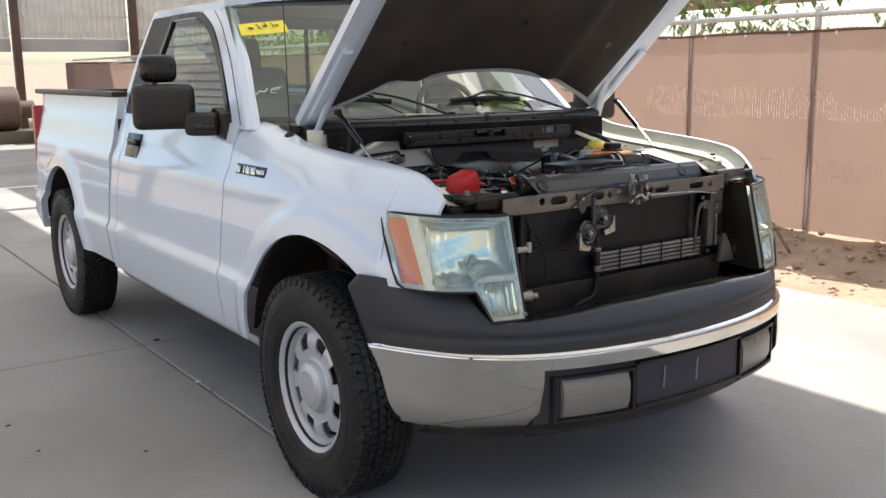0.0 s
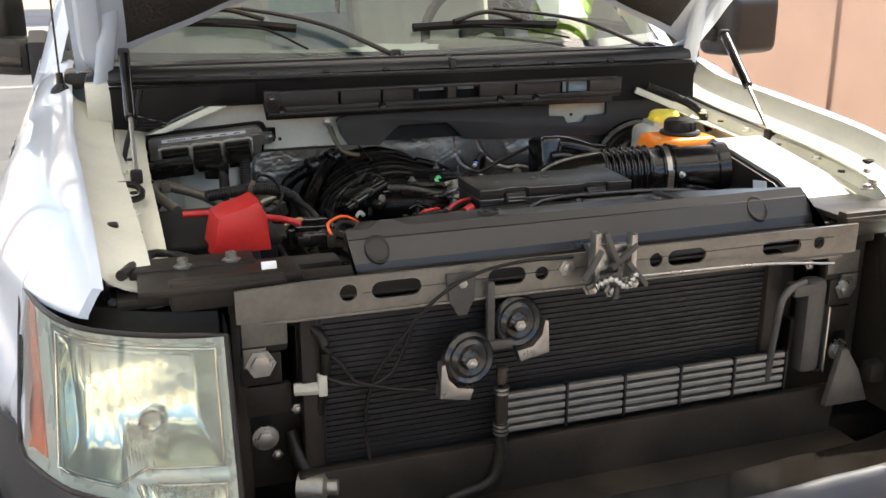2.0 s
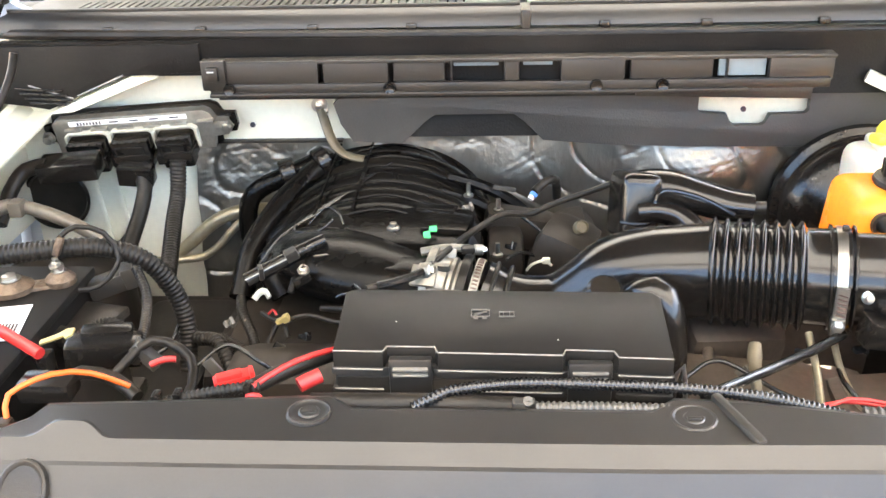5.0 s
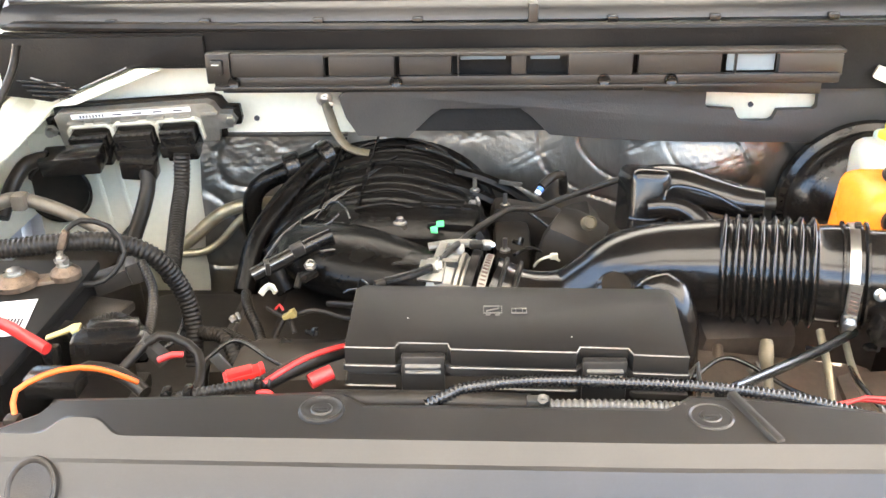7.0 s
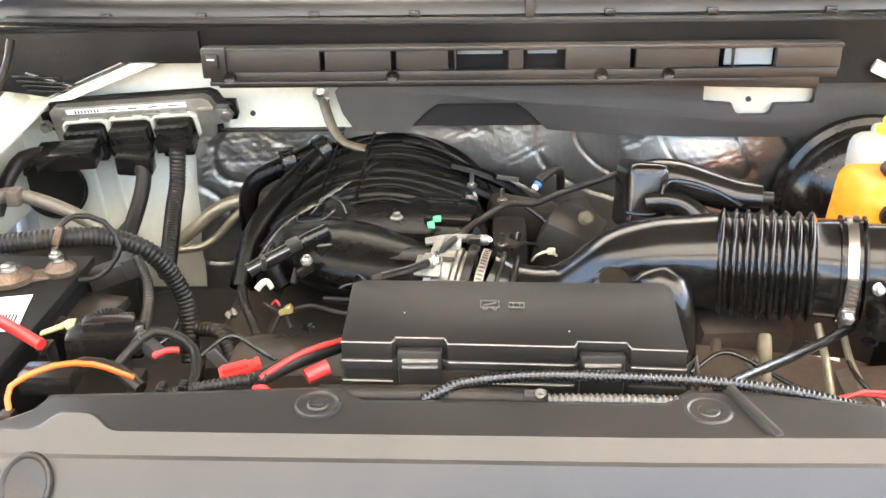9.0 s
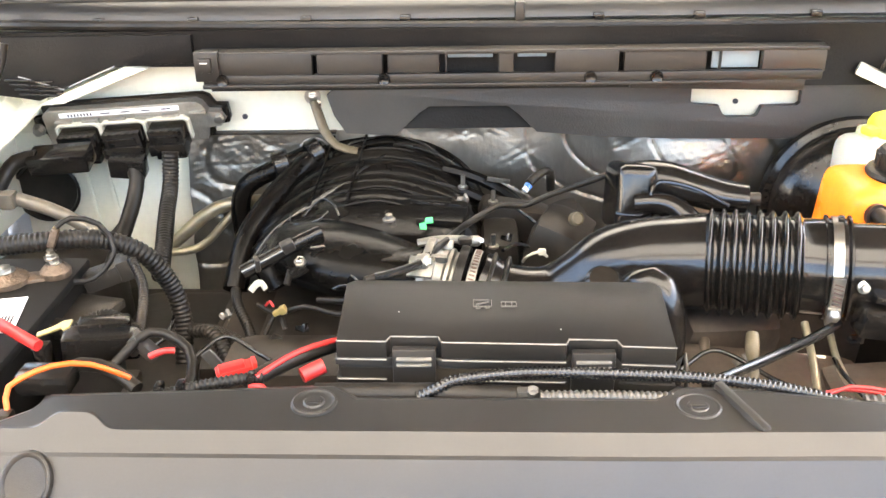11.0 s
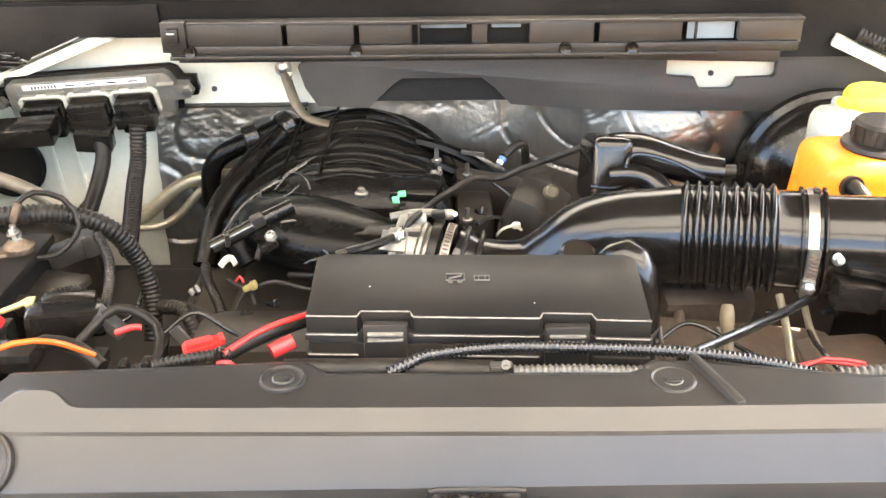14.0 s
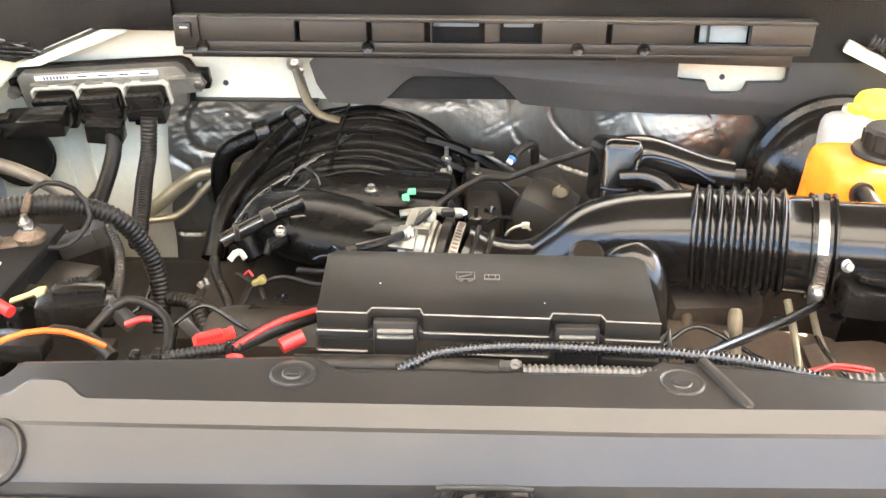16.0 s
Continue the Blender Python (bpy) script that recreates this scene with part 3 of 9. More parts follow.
for y in (-18, -9, 0, 9, 18):
    part("post", boxes(((-3.2, y, 1.4), (0.14, 0.14, 2.8), 0.01)), DARKIRON, canopy)

# roof over the parking bay, out of view: sheets on steel frames, edge beams
H = 4.3
roof = thing("ceiling", "unseen corrugated translucent roof of the open parking shed", "roof", (0, 0, H), kind="structure")


def ribbed(x0, x1, y0, y1, z):
    b = bmesh.new()
    prof = []
    xs = x0
    while xs < x1:
        prof += [(xs, 0), (xs + 0.14, 0), (xs + 0.16, 0.03), (xs + 0.2, 0.03)]
        xs += 0.22
    A = [b.verts.new((x, y0, z + h)) for x, h in prof]
    B = [b.verts.new((x, y1, z + h)) for x, h in prof]
    for i in range(len(prof) - 1):
        b.faces.new((A[i], A[i + 1], B[i + 1], B[i]))
    return b


# gap and eave strip are added to let sun reach the driver's side
KX = math.sin(SUN_AZ) / math.tan(SUN_ELEV)
EDGE, GAP0, GAP1 = 1.45 + H * KX, -0.36 + H * KX, 0.14 + H * KX
# front reach and rear sheet are set for reflections and ground shade
for x0, x1, y0, y1 in ((-5.2, GAP0, -5.6, 11.8), (GAP1, EDGE, -5.6, 11.8), (GAP0, GAP1, -5.6, 0.16), (-5.2, 8.0, 11.9, 19.0)):
    o = part("roof_sheet", ribbed(x0, x1, y0, y1, 0.1), ROOFM, roof, angle=20)
for y in (-3.5, -0.3, 2.9, 6.2, 9.5):
    bm = boxes((((EDGE - 5.2) / 2, y, -0.1), (EDGE + 5.2, 0.12, 0.3), 0.005))
    part("beam", bm, IRON, roof)
for x, y in ((-5.1, -3.5), (-5.1, 6.2), (EDGE - 0.15, 9.5), (-5.1, 14.0)):
    bm = boxes(((x, y, H / 2 - 0.05), (0.2, 0.012, H - 0.1), 0.002), ((x - 0.095, y, H / 2 - 0.05), (0.012, 0.18, H - 0.1), 0.002), ((x + 0.095, y, H / 2 - 0.05), (0.012, 0.18, H - 0.1), 0.002))
    tagged(part("steel_column", bm, IRON), "brown painted steel column of the shed", "column", "shed columns", "structure")

# the shed at the far end of the yard
shed = thing("far_shed", "open steel shed with cream corrugated wall panels", "shed", (4.6, 25.0, 0))


def at_shed(ob):
    ob.location = (-4.6, -25.0, 0)
    return ob


for x in (3.08, 6.12, -0.2, -3.4, 9.2, 12.2):
    at_shed(part("column", boxes(((x, 24.0, 3.2), (0.19, 0.22, 6.4), 0.01)), IRON, shed, "brown steel column"))
for x0, x1 in ((3.2, 6.0), (6.24, 9.1), (9.3, 12.1), (-0.1, 2.96), (-3.3, -0.3)):
    bm = bmesh.new()
    xs, prof = x0, []
    while xs < x1 - 0.001:
        prof += [(xs, 0), (xs + 0.07, 0), (xs + 0.10, -0.035), (xs + 0.13, -0.035)]
        xs += 0.155
    A = [bm.verts.new((min(x, x1), 24.2 + yy, 2.42)) for x, yy in prof]
    B = [bm.verts.new((min(x, x1), 24.2 + yy, 6.4)) for x, yy in prof]
    for i in range(len(prof) - 1):
        bm.faces.new((A[i], A[i + 1], B[i + 1], B[i]))
    at_shed(part("wall_panel", bm, SIDING, shed, "cream corrugated sheet", angle=20))
    at_shed(part("lower_band", boxes((((x0 + x1) / 2, 24.15, 2.24), (x1 - x0, 0.03, 0.34), 0.004)), WALLP, shed, "plain pale band under the sheets"))
    for z in (2.55, 3.0):
        at_shed(part("girt", boxes((((x0 + x1) / 2, 24.02, z), (x1 - x0, 0.04, 0.03), 0.003)), SIDING, shed))
at_shed(part("roof", boxes(((4.5, 28.0, 6.6), (17, 9, 0.25), 0.02)), ROOFM, shed))
# things in the far yard
bm = boxes(((5.9, 26.6, 0.95), (1.7, 1.4, 1.75), 0.03))
tagged(part("storage_box", bm, SCREEN), "brown storage box in the far yard", "box")
mach = thing("machine_drum", "rusty dark round machine on a wooden pallet", "machine", (2.0, 20, 0))
bm = bmesh.new()
rod(bm, (-0.5, 0, 0.75), (0.15, 0, 0.75), 0.48, 20, bev=0.04)
part("drum", bm, DARKIRON, mach)
bm = bmesh.new()
rod(bm, (0.15, 0, 0.72), (0.5, 0, 0.72), 0.2, 14, bev=0.02)
part("shaft", bm, DARKIRON, mach)
part("pallet", boxes(((0, 0, 0.14), (1.3, 1.0, 0.26), 0.01)), TAPE, mach)
tagged(part("concrete_block", boxes(((2.55, 19.4, 0.35), (0.32, 0.4, 0.7), 0.02)), WALLP), "pale concrete block in the far yard", "block")
cart = thing("orange_trailer", "orange painted steel trailer parked in the yard", "trailer", (-0.4, 24.5, 0))
part("body", boxes(((0, 0, 1.05), (3.2, 1.6, 1.2), 0.03)), ORANGEP, cart)
part("side_rail", boxes(((0, -0.82, 1.25), (3.2, 0.06, 0.08), 0.01)), DARKIRON, cart)
for sx in (-0.9, 0.9):
    bm = bmesh.new()
    rod(bm, (sx, -0.95, 0.32), (sx, -0.72, 0.32), 0.32, 18, bev=0.04)
    part("wheel", bm, RUBBER, cart)
part("drawbar", boxes(((1.9, 0, 0.5), (0.9, 0.1, 0.1), 0.01)), DARKIRON, cart)
# added unseen walls: a beige reflector closing the yard behind the camera, a low one at the side
tagged(part("wall_front", boxes(((0, -19, 2.2), (60, 0.3, 4.4), 0.02)), WALLP), "unseen beige stucco wall added across the yard as a reflector", "wall", kind="structure")
tagged(part("wall_side", boxes(((-15, 5, 2.0), (0.3, 48, 4.0), 0.02)), WALLP), "unseen beige stucco wall added beside the shed", "wall", kind="structure")

# ---- the pickup truck: body ----
truck = thing("pickup_truck", "white regular-cab pickup truck with open hood and grille removed", "pickup truck")
WZ = 0.39                                         # wheel radius
WB = 3.2                                          # wheelbase


def side_w(z):
    return curve(z, (0.40, 0.46, 0.55, 0.64, 0.665, 0.70, 0.85, 0.99, 1.025, 1.04, 1.06, 1.1, 1.2, 1.27, 1.36), (0.945, 0.962, 0.978, 0.988, 0.990, 0.974, 0.960, 0.942, 0.940, 0.934, 0.924, 0.908, 0.880, 0.856, 0.845))


def bed_w(z):
    return curve(z, (0.40, 0.46, 0.55, 0.64, 0.665, 0.70, 0.85, 0.99, 1.025, 1.06, 1.1, 1.2, 1.27, 1.36), (0.945, 0.962, 0.978, 0.988, 0.990, 0.974, 0.962, 0.949, 0.949, 0.936, 0.924, 0.903, 0.885, 0.875))


def crest(y):
    return curve(y, (-0.51, -0.485, -0.45, -0.40, -0.34, -0.24, 0.05, 0.3, 0.42, 0.55, 0.72), (1.052, 1.078, 1.108, 1.135, 1.147, 1.160, 1.182, 1.205, 1.235, 1.256, 1.268))


def nose(y):
    return curve(y, (-0.64, -0.52, -0.42, -0.34, -0.2, -0.05, 0.1), (0.62, 0.80, 0.865, 0.90, 0.95, 0.985, 1.0))


def flare(y, z, cy):
    """The raised lip round a wheel arch."""
    r = math.hypot((y - cy) * 1.08, z - 0.40)
    return 0.020 / (1 + math.exp((r - 0.60) / 0.013)) if z > 0.42 else 0


def inner_edge(y):
    return curve(y, (-0.51, -0.40, -0.2, 0.1, 0.42), (0.735, 0.745, 0.760, 0.780, 0.79))


def fender_x(y, z):
    zc = crest(y)
    base = side_w(min(z, zc - 0.13))
    if z > zc - 0.13:
        t = min((z - zc + 0.13) / 0.13, 1)
        xi = inner_edge(y)
        wide_ = side_w(z) * nose(y)
        return xi + (wide_ - xi) * math.sqrt(max(1 - t ** 2.4, 0))
    return (base + flare(y, z, 0)) * nose(y)


def arch(y, cy, ry=0.465, rz=0.515):
    t = (y - cy) / ry
    return 0.40 + rz * math.sqrt(max(1 - t * t, 0)) if abs(t) < 1 else 0


def dense(a, b, step, cy, ry):
    """Columns from a to b, closer where the arch is steep."""
    out, y = [], a
    while y < b:
        out.append(y)
        t = abs(abs(y - cy) - ry)
        y += max(0.004, min(step, t * 0.25 + 0.002))
    return out + [b]


FENDER_ROWS = 40
for s, nm in ((-1, "passenger"), (1, "driver")):
    back = lambda a, b, s=s: (-s, 0.0, -0.3 if b > 1.0 else 0)
    # front fender
    bm = bmesh.new()

    def flo(y):
        if y < -0.345:
            return 1.022
        if y < -0.30:
            return 0.80
        return max(arch(y, 0.0), 0.455)
    cols = span(-0.50, -0.35, 8) + [-0.344] + span(-0.33, -0.302, 2) + dense(-0.298, 0.716, 0.022, 0.0, 0.465)
    sheet(bm, cols, flo, crest, FENDER_ROWS, lambda y, z: (s * fender_x(y, z), y, z), 0.012, back)
    sheet(bm, span(-0.447, -0.331, 10), lambda y: 0.800, lambda y: 0.803 + (y + 0.449) * 1.75, 4, lambda y, z: (s * (fender_x(-0.33, z) - 0.27 * (-0.33 - y)), y, z), 0.01, back)
    fen = part("front_fender", bm, WHITE, truck, angle=40)
    # inner lip of the fender top with its flange
    bm = bmesh.new()
    sheet(bm, span(-0.47, 0.40, 24), lambda y: 0.0, lambda y: 1.0, 4, lambda y, b: (s * (inner_edge(y) + 0.002 - 0.085 * b), y, crest(y) - 0.002 - 0.050 * math.sin(b * 1.57) ** 0.6), 0.004, lambda a, b: (0, 0, -1))
    part("fender_flange", bm, CREAM, fen, "cream painted inner fender flange")
    # door
    bm = bmesh.new()
    sheet(bm, span(0.724, 2.09, 40), lambda y: 0.455, lambda y: 1.255, 30, lambda y, z: (s * side_w(z), y, z), 0.03, lambda a, b, s=s: (-s, 0, 0))
    door = part("door", bm, WHITE, truck, angle=40)
    bm = bmesh.new()                              # rocker
    sheet(bm, span(0.47, 2.21, 20), lambda y: 0.0, lambda y: 1.0, 5, lambda y, b: (s * (0.935 - 0.10 * b * b), y, 0.452 - 0.10 * b), 0.01, lambda a, b, s=s: (-s, 0, 0))
    part("rocker_panel", bm, WHITE, truck)
    # cab corner and bed side
    bm = bmesh.new()
    sheet(bm, span(2.097, 2.212, 5), lambda y: 0.455, lambda y: 1.255, 30, lambda y, z: (s * side_w(z), y, z), 0.03, lambda a, b, s=s: (-s, 0, 0))
    part("cab_corner", bm, WHITE, truck, angle=40)
    bm = bmesh.new()
    sheet(bm, dense(2.235, 3.97, 0.03, WB, 0.465), lambda y: max(arch(y, WB), 0.475 + 0.06 * max(0, (y - 3.6)) / 0.37), lambda y: 1.335, 44,
          lambda y, z: (s * (bed_w(z) + flare(y, z, WB)) * (1 - 0.03 * max(0, (y - 3.8) / 0.17) ** 2), y, z), 0.04, lambda a, b, s=s: (-s, 0, 0))
    bed = part("bed_side", bm, WHITE, truck, angle=40)
    part("bed_rail", boxes(((s * 0.865, 3.105, 1.352), (0.085, 1.73, 0.03), 0.008)), PLASTIC, bed, "black bed rail cap")
    part("inner_bed_wall", boxes(((s * 0.79, 3.105, 1.0), (0.02, 1.72, 0.62), 0.004)), SATIN, bed, "black bed liner")
    # side window surround, pillars
    def wx(y, z, s=s):
        t = (z - 1.255) / (1.76 - 1.255)
        return s * (0.855 - 0.150 * t - 0.045 * t * t)
    p_y = lambda z: curve(z, (1.23, 1.268, 1.38, 1.490, 1.62, 1.745, 1.765), (0.605, 0.640, 0.755, 0.874, 1.055, 1.248, 1.285))   # front of the pillar
    a_y = lambda z: curve(z, (1.25, 1.30, 1.39, 1.49, 1.573, 1.65, 1.70, 1.74), (0.815, 0.862, 0.955, 1.075, 1.185, 1.31, 1.43, 1.56))          # front of the glass
    bm = bmesh.new()                              # front pillar
    sheet(bm, span(1.235, 1.755, 18), p_y, lambda z: a_y(z) - 0.018, 6, lambda z, y: (wx(y, z) + (-s) * 0.018 * max(0, (p_y(z) + 0.05 - y) / 0.05) ** 2, y, z), 0.03, lambda a, b, s=s: (-s, 0.3, 0))
    part("front_pillar", bm, WHITE, truck, angle=50)
    bm = bmesh.new()                              # shut line of the door along the pillar
    tube(bm, [(wx(0, z) + s * 0.0005, p_y(z) + 0.46 * (a_y(z) - p_y(z)), z) for z in span(1.25, 1.73, 8)], 0.0022, 6)
    part("shut_line", bm, INK, truck)
    bm = bmesh.new()                              # rear pillar
    sheet(bm, span(1.25, 1.765, 10), lambda z: 2.185, lambda z: 2.265 - (z - 1.25) * 0.08, 4, lambda z, y: (wx(y, z), y, z), 0.03, lambda a, b, s=s: (-s, 0, 0))
    part("rear_pillar", bm, WHITE, truck)
    bm = bmesh.new()                              # black quarter trim behind the window
    sheet(bm, span(1.258, 1.735, 10), lambda z: 1.905, lambda z: 2.190, 3, lambda z, y: (wx(y, z) + s * 0.003, y, z), 0.02, lambda a, b, s=s: (-s, 0, 0))
    part("quarter_trim", bm, SATIN, truck, "black trim behind the side window")
    bm = bmesh.new()                              # black window frame
    ring = [(a_y(1.262) - 0.012, 1.258), (1.915, 1.258), (1.91, 1.50), (1.90, 1.738), (1.555, 1.738), (1.415, 1.700), (1.29, 1.648), (1.168, 1.571), (1.055, 1.488)]
    inner = [(a_y(1.285) + 0.015, 1.284), (1.885, 1.284), (1.88, 1.50), (1.872, 1.716), (1.565, 1.714), (1.44, 1.678), (1.315, 1.628), (1.195, 1.555), (1.083, 1.473)]
    def on_side(y, z, o, s=s):
        v = Vector((wx(y, z), y, z))
        v.x += s * o
        return bm.verts.new(v)
    A = [on_side(y, z, 0.006) for y, z in ring]
    B = [on_side(y, z, 0.006) for y, z in inner]
    C = [on_side(y, z, -0.02) for y, z in ring]
    D = [on_side(y, z, -0.02) for y, z in inner]
    m = len(ring)
    for i in range(m):
        j = (i + 1) % m
        for q in ((A[i], A[j], B[j], B[i]), (C[i], C[j], D[j], D[i]), (A[i], A[j], C[j], C[i]), (B[i], B[j], D[j], D[i])):
            bm.faces.new(q)
    part("window_seal", bm, GLOSSP, door, "black rubber window seal")
    bm = bmesh.new()
    bm.faces.new([on_side(y, z, -0.006) for y, z in inner])
    gl = part("side_window", bm, SIDEG, door, "clear side window glass")
    gl.visible_shadow = False
    # upper door frame strip between window and roof
    bm = bmesh.new()
    sheet(bm, span(1.25, 2.20, 18), lambda y: 1.705 if y > 1.54 else 1.738, lambda y: 1.772, 3, lambda y, z: (wx(y, z), y, z), 0.02, lambda a, b, s=s: (-s, 0, 0))
    part("roof_rail", bm, WHITE, truck)
    # door handle
    hd = part("door_handle", boxes(((s * 0.908, 1.925, 1.105), (0.014, 0.20, 0.125), 0.006, (0, -s * 15, 0))), GLOSSP, door, "black pull handle")
    part("handle_grip", boxes(((s * 0.920, 1.905, 1.125), (0.022, 0.13, 0.034), 0.012)), GLOSSP, hd)
    # mirror: large black towing mirror
    bm = boxes(((s * (0.925 if s < 0 else 1.02), 0.925, 1.250), (0.14 if s < 0 else 0.32, 0.11 if s < 0 else 0.07, 0.095 if s < 0 else 0.06), 0.03, (0, 0, 38 * s if s < 0 else 0), 3))
    plate(bm, [(0.80, 1.190), (0.98, 1.215), (0.96, 1.29), (0.90, 1.315), (0.82, 1.29)], 0.045, pose(s * 0.868 - 0.022, 0, 0, 90, 0, 90), 0.012)
    arm = part("mirror", bm, PLASTIC, door, "large black folding mirror")
    k, mx, my = (1.0, 1.04, 1.06) if s < 0 else (1.05, 1.29, 0.95)
    bm = bmesh.new()
    rbox(bm, (s * mx, my, 1.320 if s < 0 else 1.275), (0.250 * k, 0.14, 0.184 * k), 0.040, (0, 0, 20 * s), 4)
    part("mirror_shell", bm, PLASTIC, arm)
    if s < 0:
        bm = bmesh.new()
        rbox(bm, (s * 1.047, 1.085, 1.474), (0.150, 0.10, 0.112), 0.042, (0, 0, 20 * s), 4)
        part("spotter_mirror", bm, GLOSSP, arm, "small black extra mirror on top")
    part("mirror_glass", boxes(((s * (mx - 0.025), my + 0.072, 1.32 if s < 0 else 1.275), (0.19 * k, 0.004, 0.13 * k), 0.001, (0, 0, 20 * s))), CHROME, arm, "mirror glass")
    part("mirror_seam", boxes(((s * 0.945, 0.868, 1.240), (0.085, 0.004, 0.026), 0.001, (0, 0, 38 * s))), GLOSSP, arm)
    # wheel arch liners
    for cy in (0.0, WB):
        bm = bmesh.new()
        sheet(bm, span(-0.46, 0.46, 28), lambda y: 0.55, lambda y, cy=cy: 0.955 - (0.42 * max(0, -0.15 - y) if cy == 0 else 0), 3, lambda y, x, cy=cy: (s * x, cy + y, 0.40 + 0.505 * math.sqrt(max(1 - (y / 0.468) ** 2, 0))))
        part("arch_liner", bm, SATIN, truck, "black wheel arch liner")
        part("liner_wall", boxes(((s * 0.56, cy, 0.62), (0.01, 0.95, 0.62), 0.002)), SATIN, truck)
    part("mud_flap", boxes(((s * 0.90, 0.435, 0.46), (0.09, 0.02, 0.10), 0.005)), PLASTIC, truck, "small black splash guard")
# dark panel added between cab and bed in place of the gap's shade
part("fuel_step", boxes(((0.0, 2.224, 0.85), (1.78, 0.010, 0.75), 0.003)), SATIN, truck, "dark gap panel between cab and bed")

# roof, windscreen and rear of the cab
bm = bmesh.new()
sheet(bm, span(-0.672, 0.672, 26), lambda x: 1.165 + 0.085 * (x / 0.67) ** 2, lambda x: 2.19, 14,
      lambda x, y: (x, y, 1.765 + 0.075 * (1 - abs(x / 0.68) ** 2.6) * (0.55 + 0.45 * min(1, (y - 1.1) / 0.35)) - 0.05 * max(0, (y - 2.06) / 0.13) ** 2), 0.03, lambda a, b: (0, 0, -1))
part("roof_panel", bm, WHITE, truck)


def screen_pt(x, v):
    """A point of the windscreen: v from 0 at its foot to 1 at the roof."""
    k = (x / 0.835)
    w = 1 - 0.197 * v
    y0, z0 = 0.46 + 0.20 * k * k, 1.252 + 0.012 * k * k
    y1, z1 = 1.165 + 0.085 * k * k, 1.775 - 0.03 * k * k
    return (x * w, y0 + (y1 - y0) * v, z0 + (z1 - z0) * v + 0.03 * math.sin(math.pi * v))


bm = bmesh.new()
sheet(bm, span(-0.835, 0.835, 28), lambda x: 0.0, lambda x: 1.0, 14, screen_pt)
ws = part("windscreen", bm, WINDOW, truck, "large curved windscreen")
ws.visible_shadow = False
bm = bmesh.new()                                  # dark ceramic band round the glass
for lo, hi in ((0.0, 0.035), (0.965, 1.0)):
    sheet(bm, span(-0.835, 0.835, 28), lambda x: lo, lambda x: hi, 1, lambda x, v: Vector(screen_pt(x, v)) + Vector((0, 0.004, -0.003)))
for x0, x1 in ((-0.835, -0.81), (0.81, 0.835)):
    sheet(bm, (x0, x1), lambda x: 0.0, lambda x: 1.0, 14, lambda x, v: Vector(screen_pt(x, v)) + Vector((0, 0.004, -0.003)))
part("glass_band", bm, INK, ws, "black edge band")
# paper notice and pen marks on the glass
bm = bmesh.new()
sheet(bm, span(-0.80, -0.57, 6), lambda x: 0.665 + 0.10 * (x + 0.6), lambda x: 0.785 + 0.10 * (x + 0.6), 2, lambda x, v: Vector(screen_pt(x, v)) + Vector((0, -0.004, 0.004)))
st = part("yellow_notice", bm, STICKER, ws, "yellow paper notice with dark pen marks")
for k, (x, v, w, h) in enumerate(((-0.75, 0.865, 0.025, 0.012), (-0.71, 0.88, 0.006, 0.045), (-0.68, 0.88, 0.022, 0.012), (-0.675, 0.90, 0.006, 0.03), (-0.64, 0.89, 0.006, 0.04), (-0.62, 0.885, 0.02, 0.01))):
    p = Vector(screen_pt(x, v - 0.155)) + Vector((0, -0.008, 0.008))
    part("pen_mark", boxes(((p.x, p.y, p.z), (w, h * 0.8, 0.001), 0, (36, 0, 12))), INK, st)
for pts in ([(-0.80, 0.17), (-0.78, 0.20), (-0.765, 0.19), (-0.75, 0.215)], [(-0.72, 0.185), (-0.74, 0.19), (-0.73, 0.215), (-0.695, 0.225)], [(-0.73, 0.205), (-0.705, 0.212)]):
    P = [Vector(screen_pt(x, v)) + Vector((0, -0.003, 0.003)) for x, v in pts]
    part("chalk_mark", tube(bmesh.new(), P, 0.0025, 5), PAPER, ws, "white pen mark on the glass")
# cab rear wall with a window
bm = boxes(((0, 2.195, 1.0), (1.72, 0.03, 0.55), 0.004), ((0, 2.17, 1.73), (1.28, 0.05, 0.08), 0.01))
for sx in (-1, 1):
    plate(bm, [(sx * x, z) for x, z in ((0.58, 1.24), (0.835, 1.24), (0.65, 1.74), (0.58, 1.74))], 0.03, pose(0, 2.21, 0, 90))
part("cab_rear_wall", bm, WHITE, truck)
rw = part("rear_window", boxes(((0, 2.19, 1.48), (1.18, 0.006, 0.44), 0)), WINDOW, truck, "tinted rear window")
rw.visible_shadow = False
part("window_divider", boxes(((-0.2, 2.182, 1.48), (0.02, 0.015, 0.43), 0.002), ((0.2, 2.182, 1.48), (0.02, 0.015, 0.43), 0.002)), GLOSSP, rw)

# cabin: floor, dash, seats, wheel, papers
part("cabin_floor", boxes(((0, 1.3, 0.62), (1.66, 1.6, 0.04), 0.004)), TRIMG, truck, "dark grey cabin floor")
part("dash", boxes(((0, 0.83, 1.15), (1.5, 0.42, 0.17), 0.05), ((0.38, 0.80, 1.235), (0.42, 0.26, 0.05), 0.025), ((0, 0.95, 0.95), (0.36, 0.2, 0.35), 0.03)), TRIMG, truck, "grey plastic dashboard")
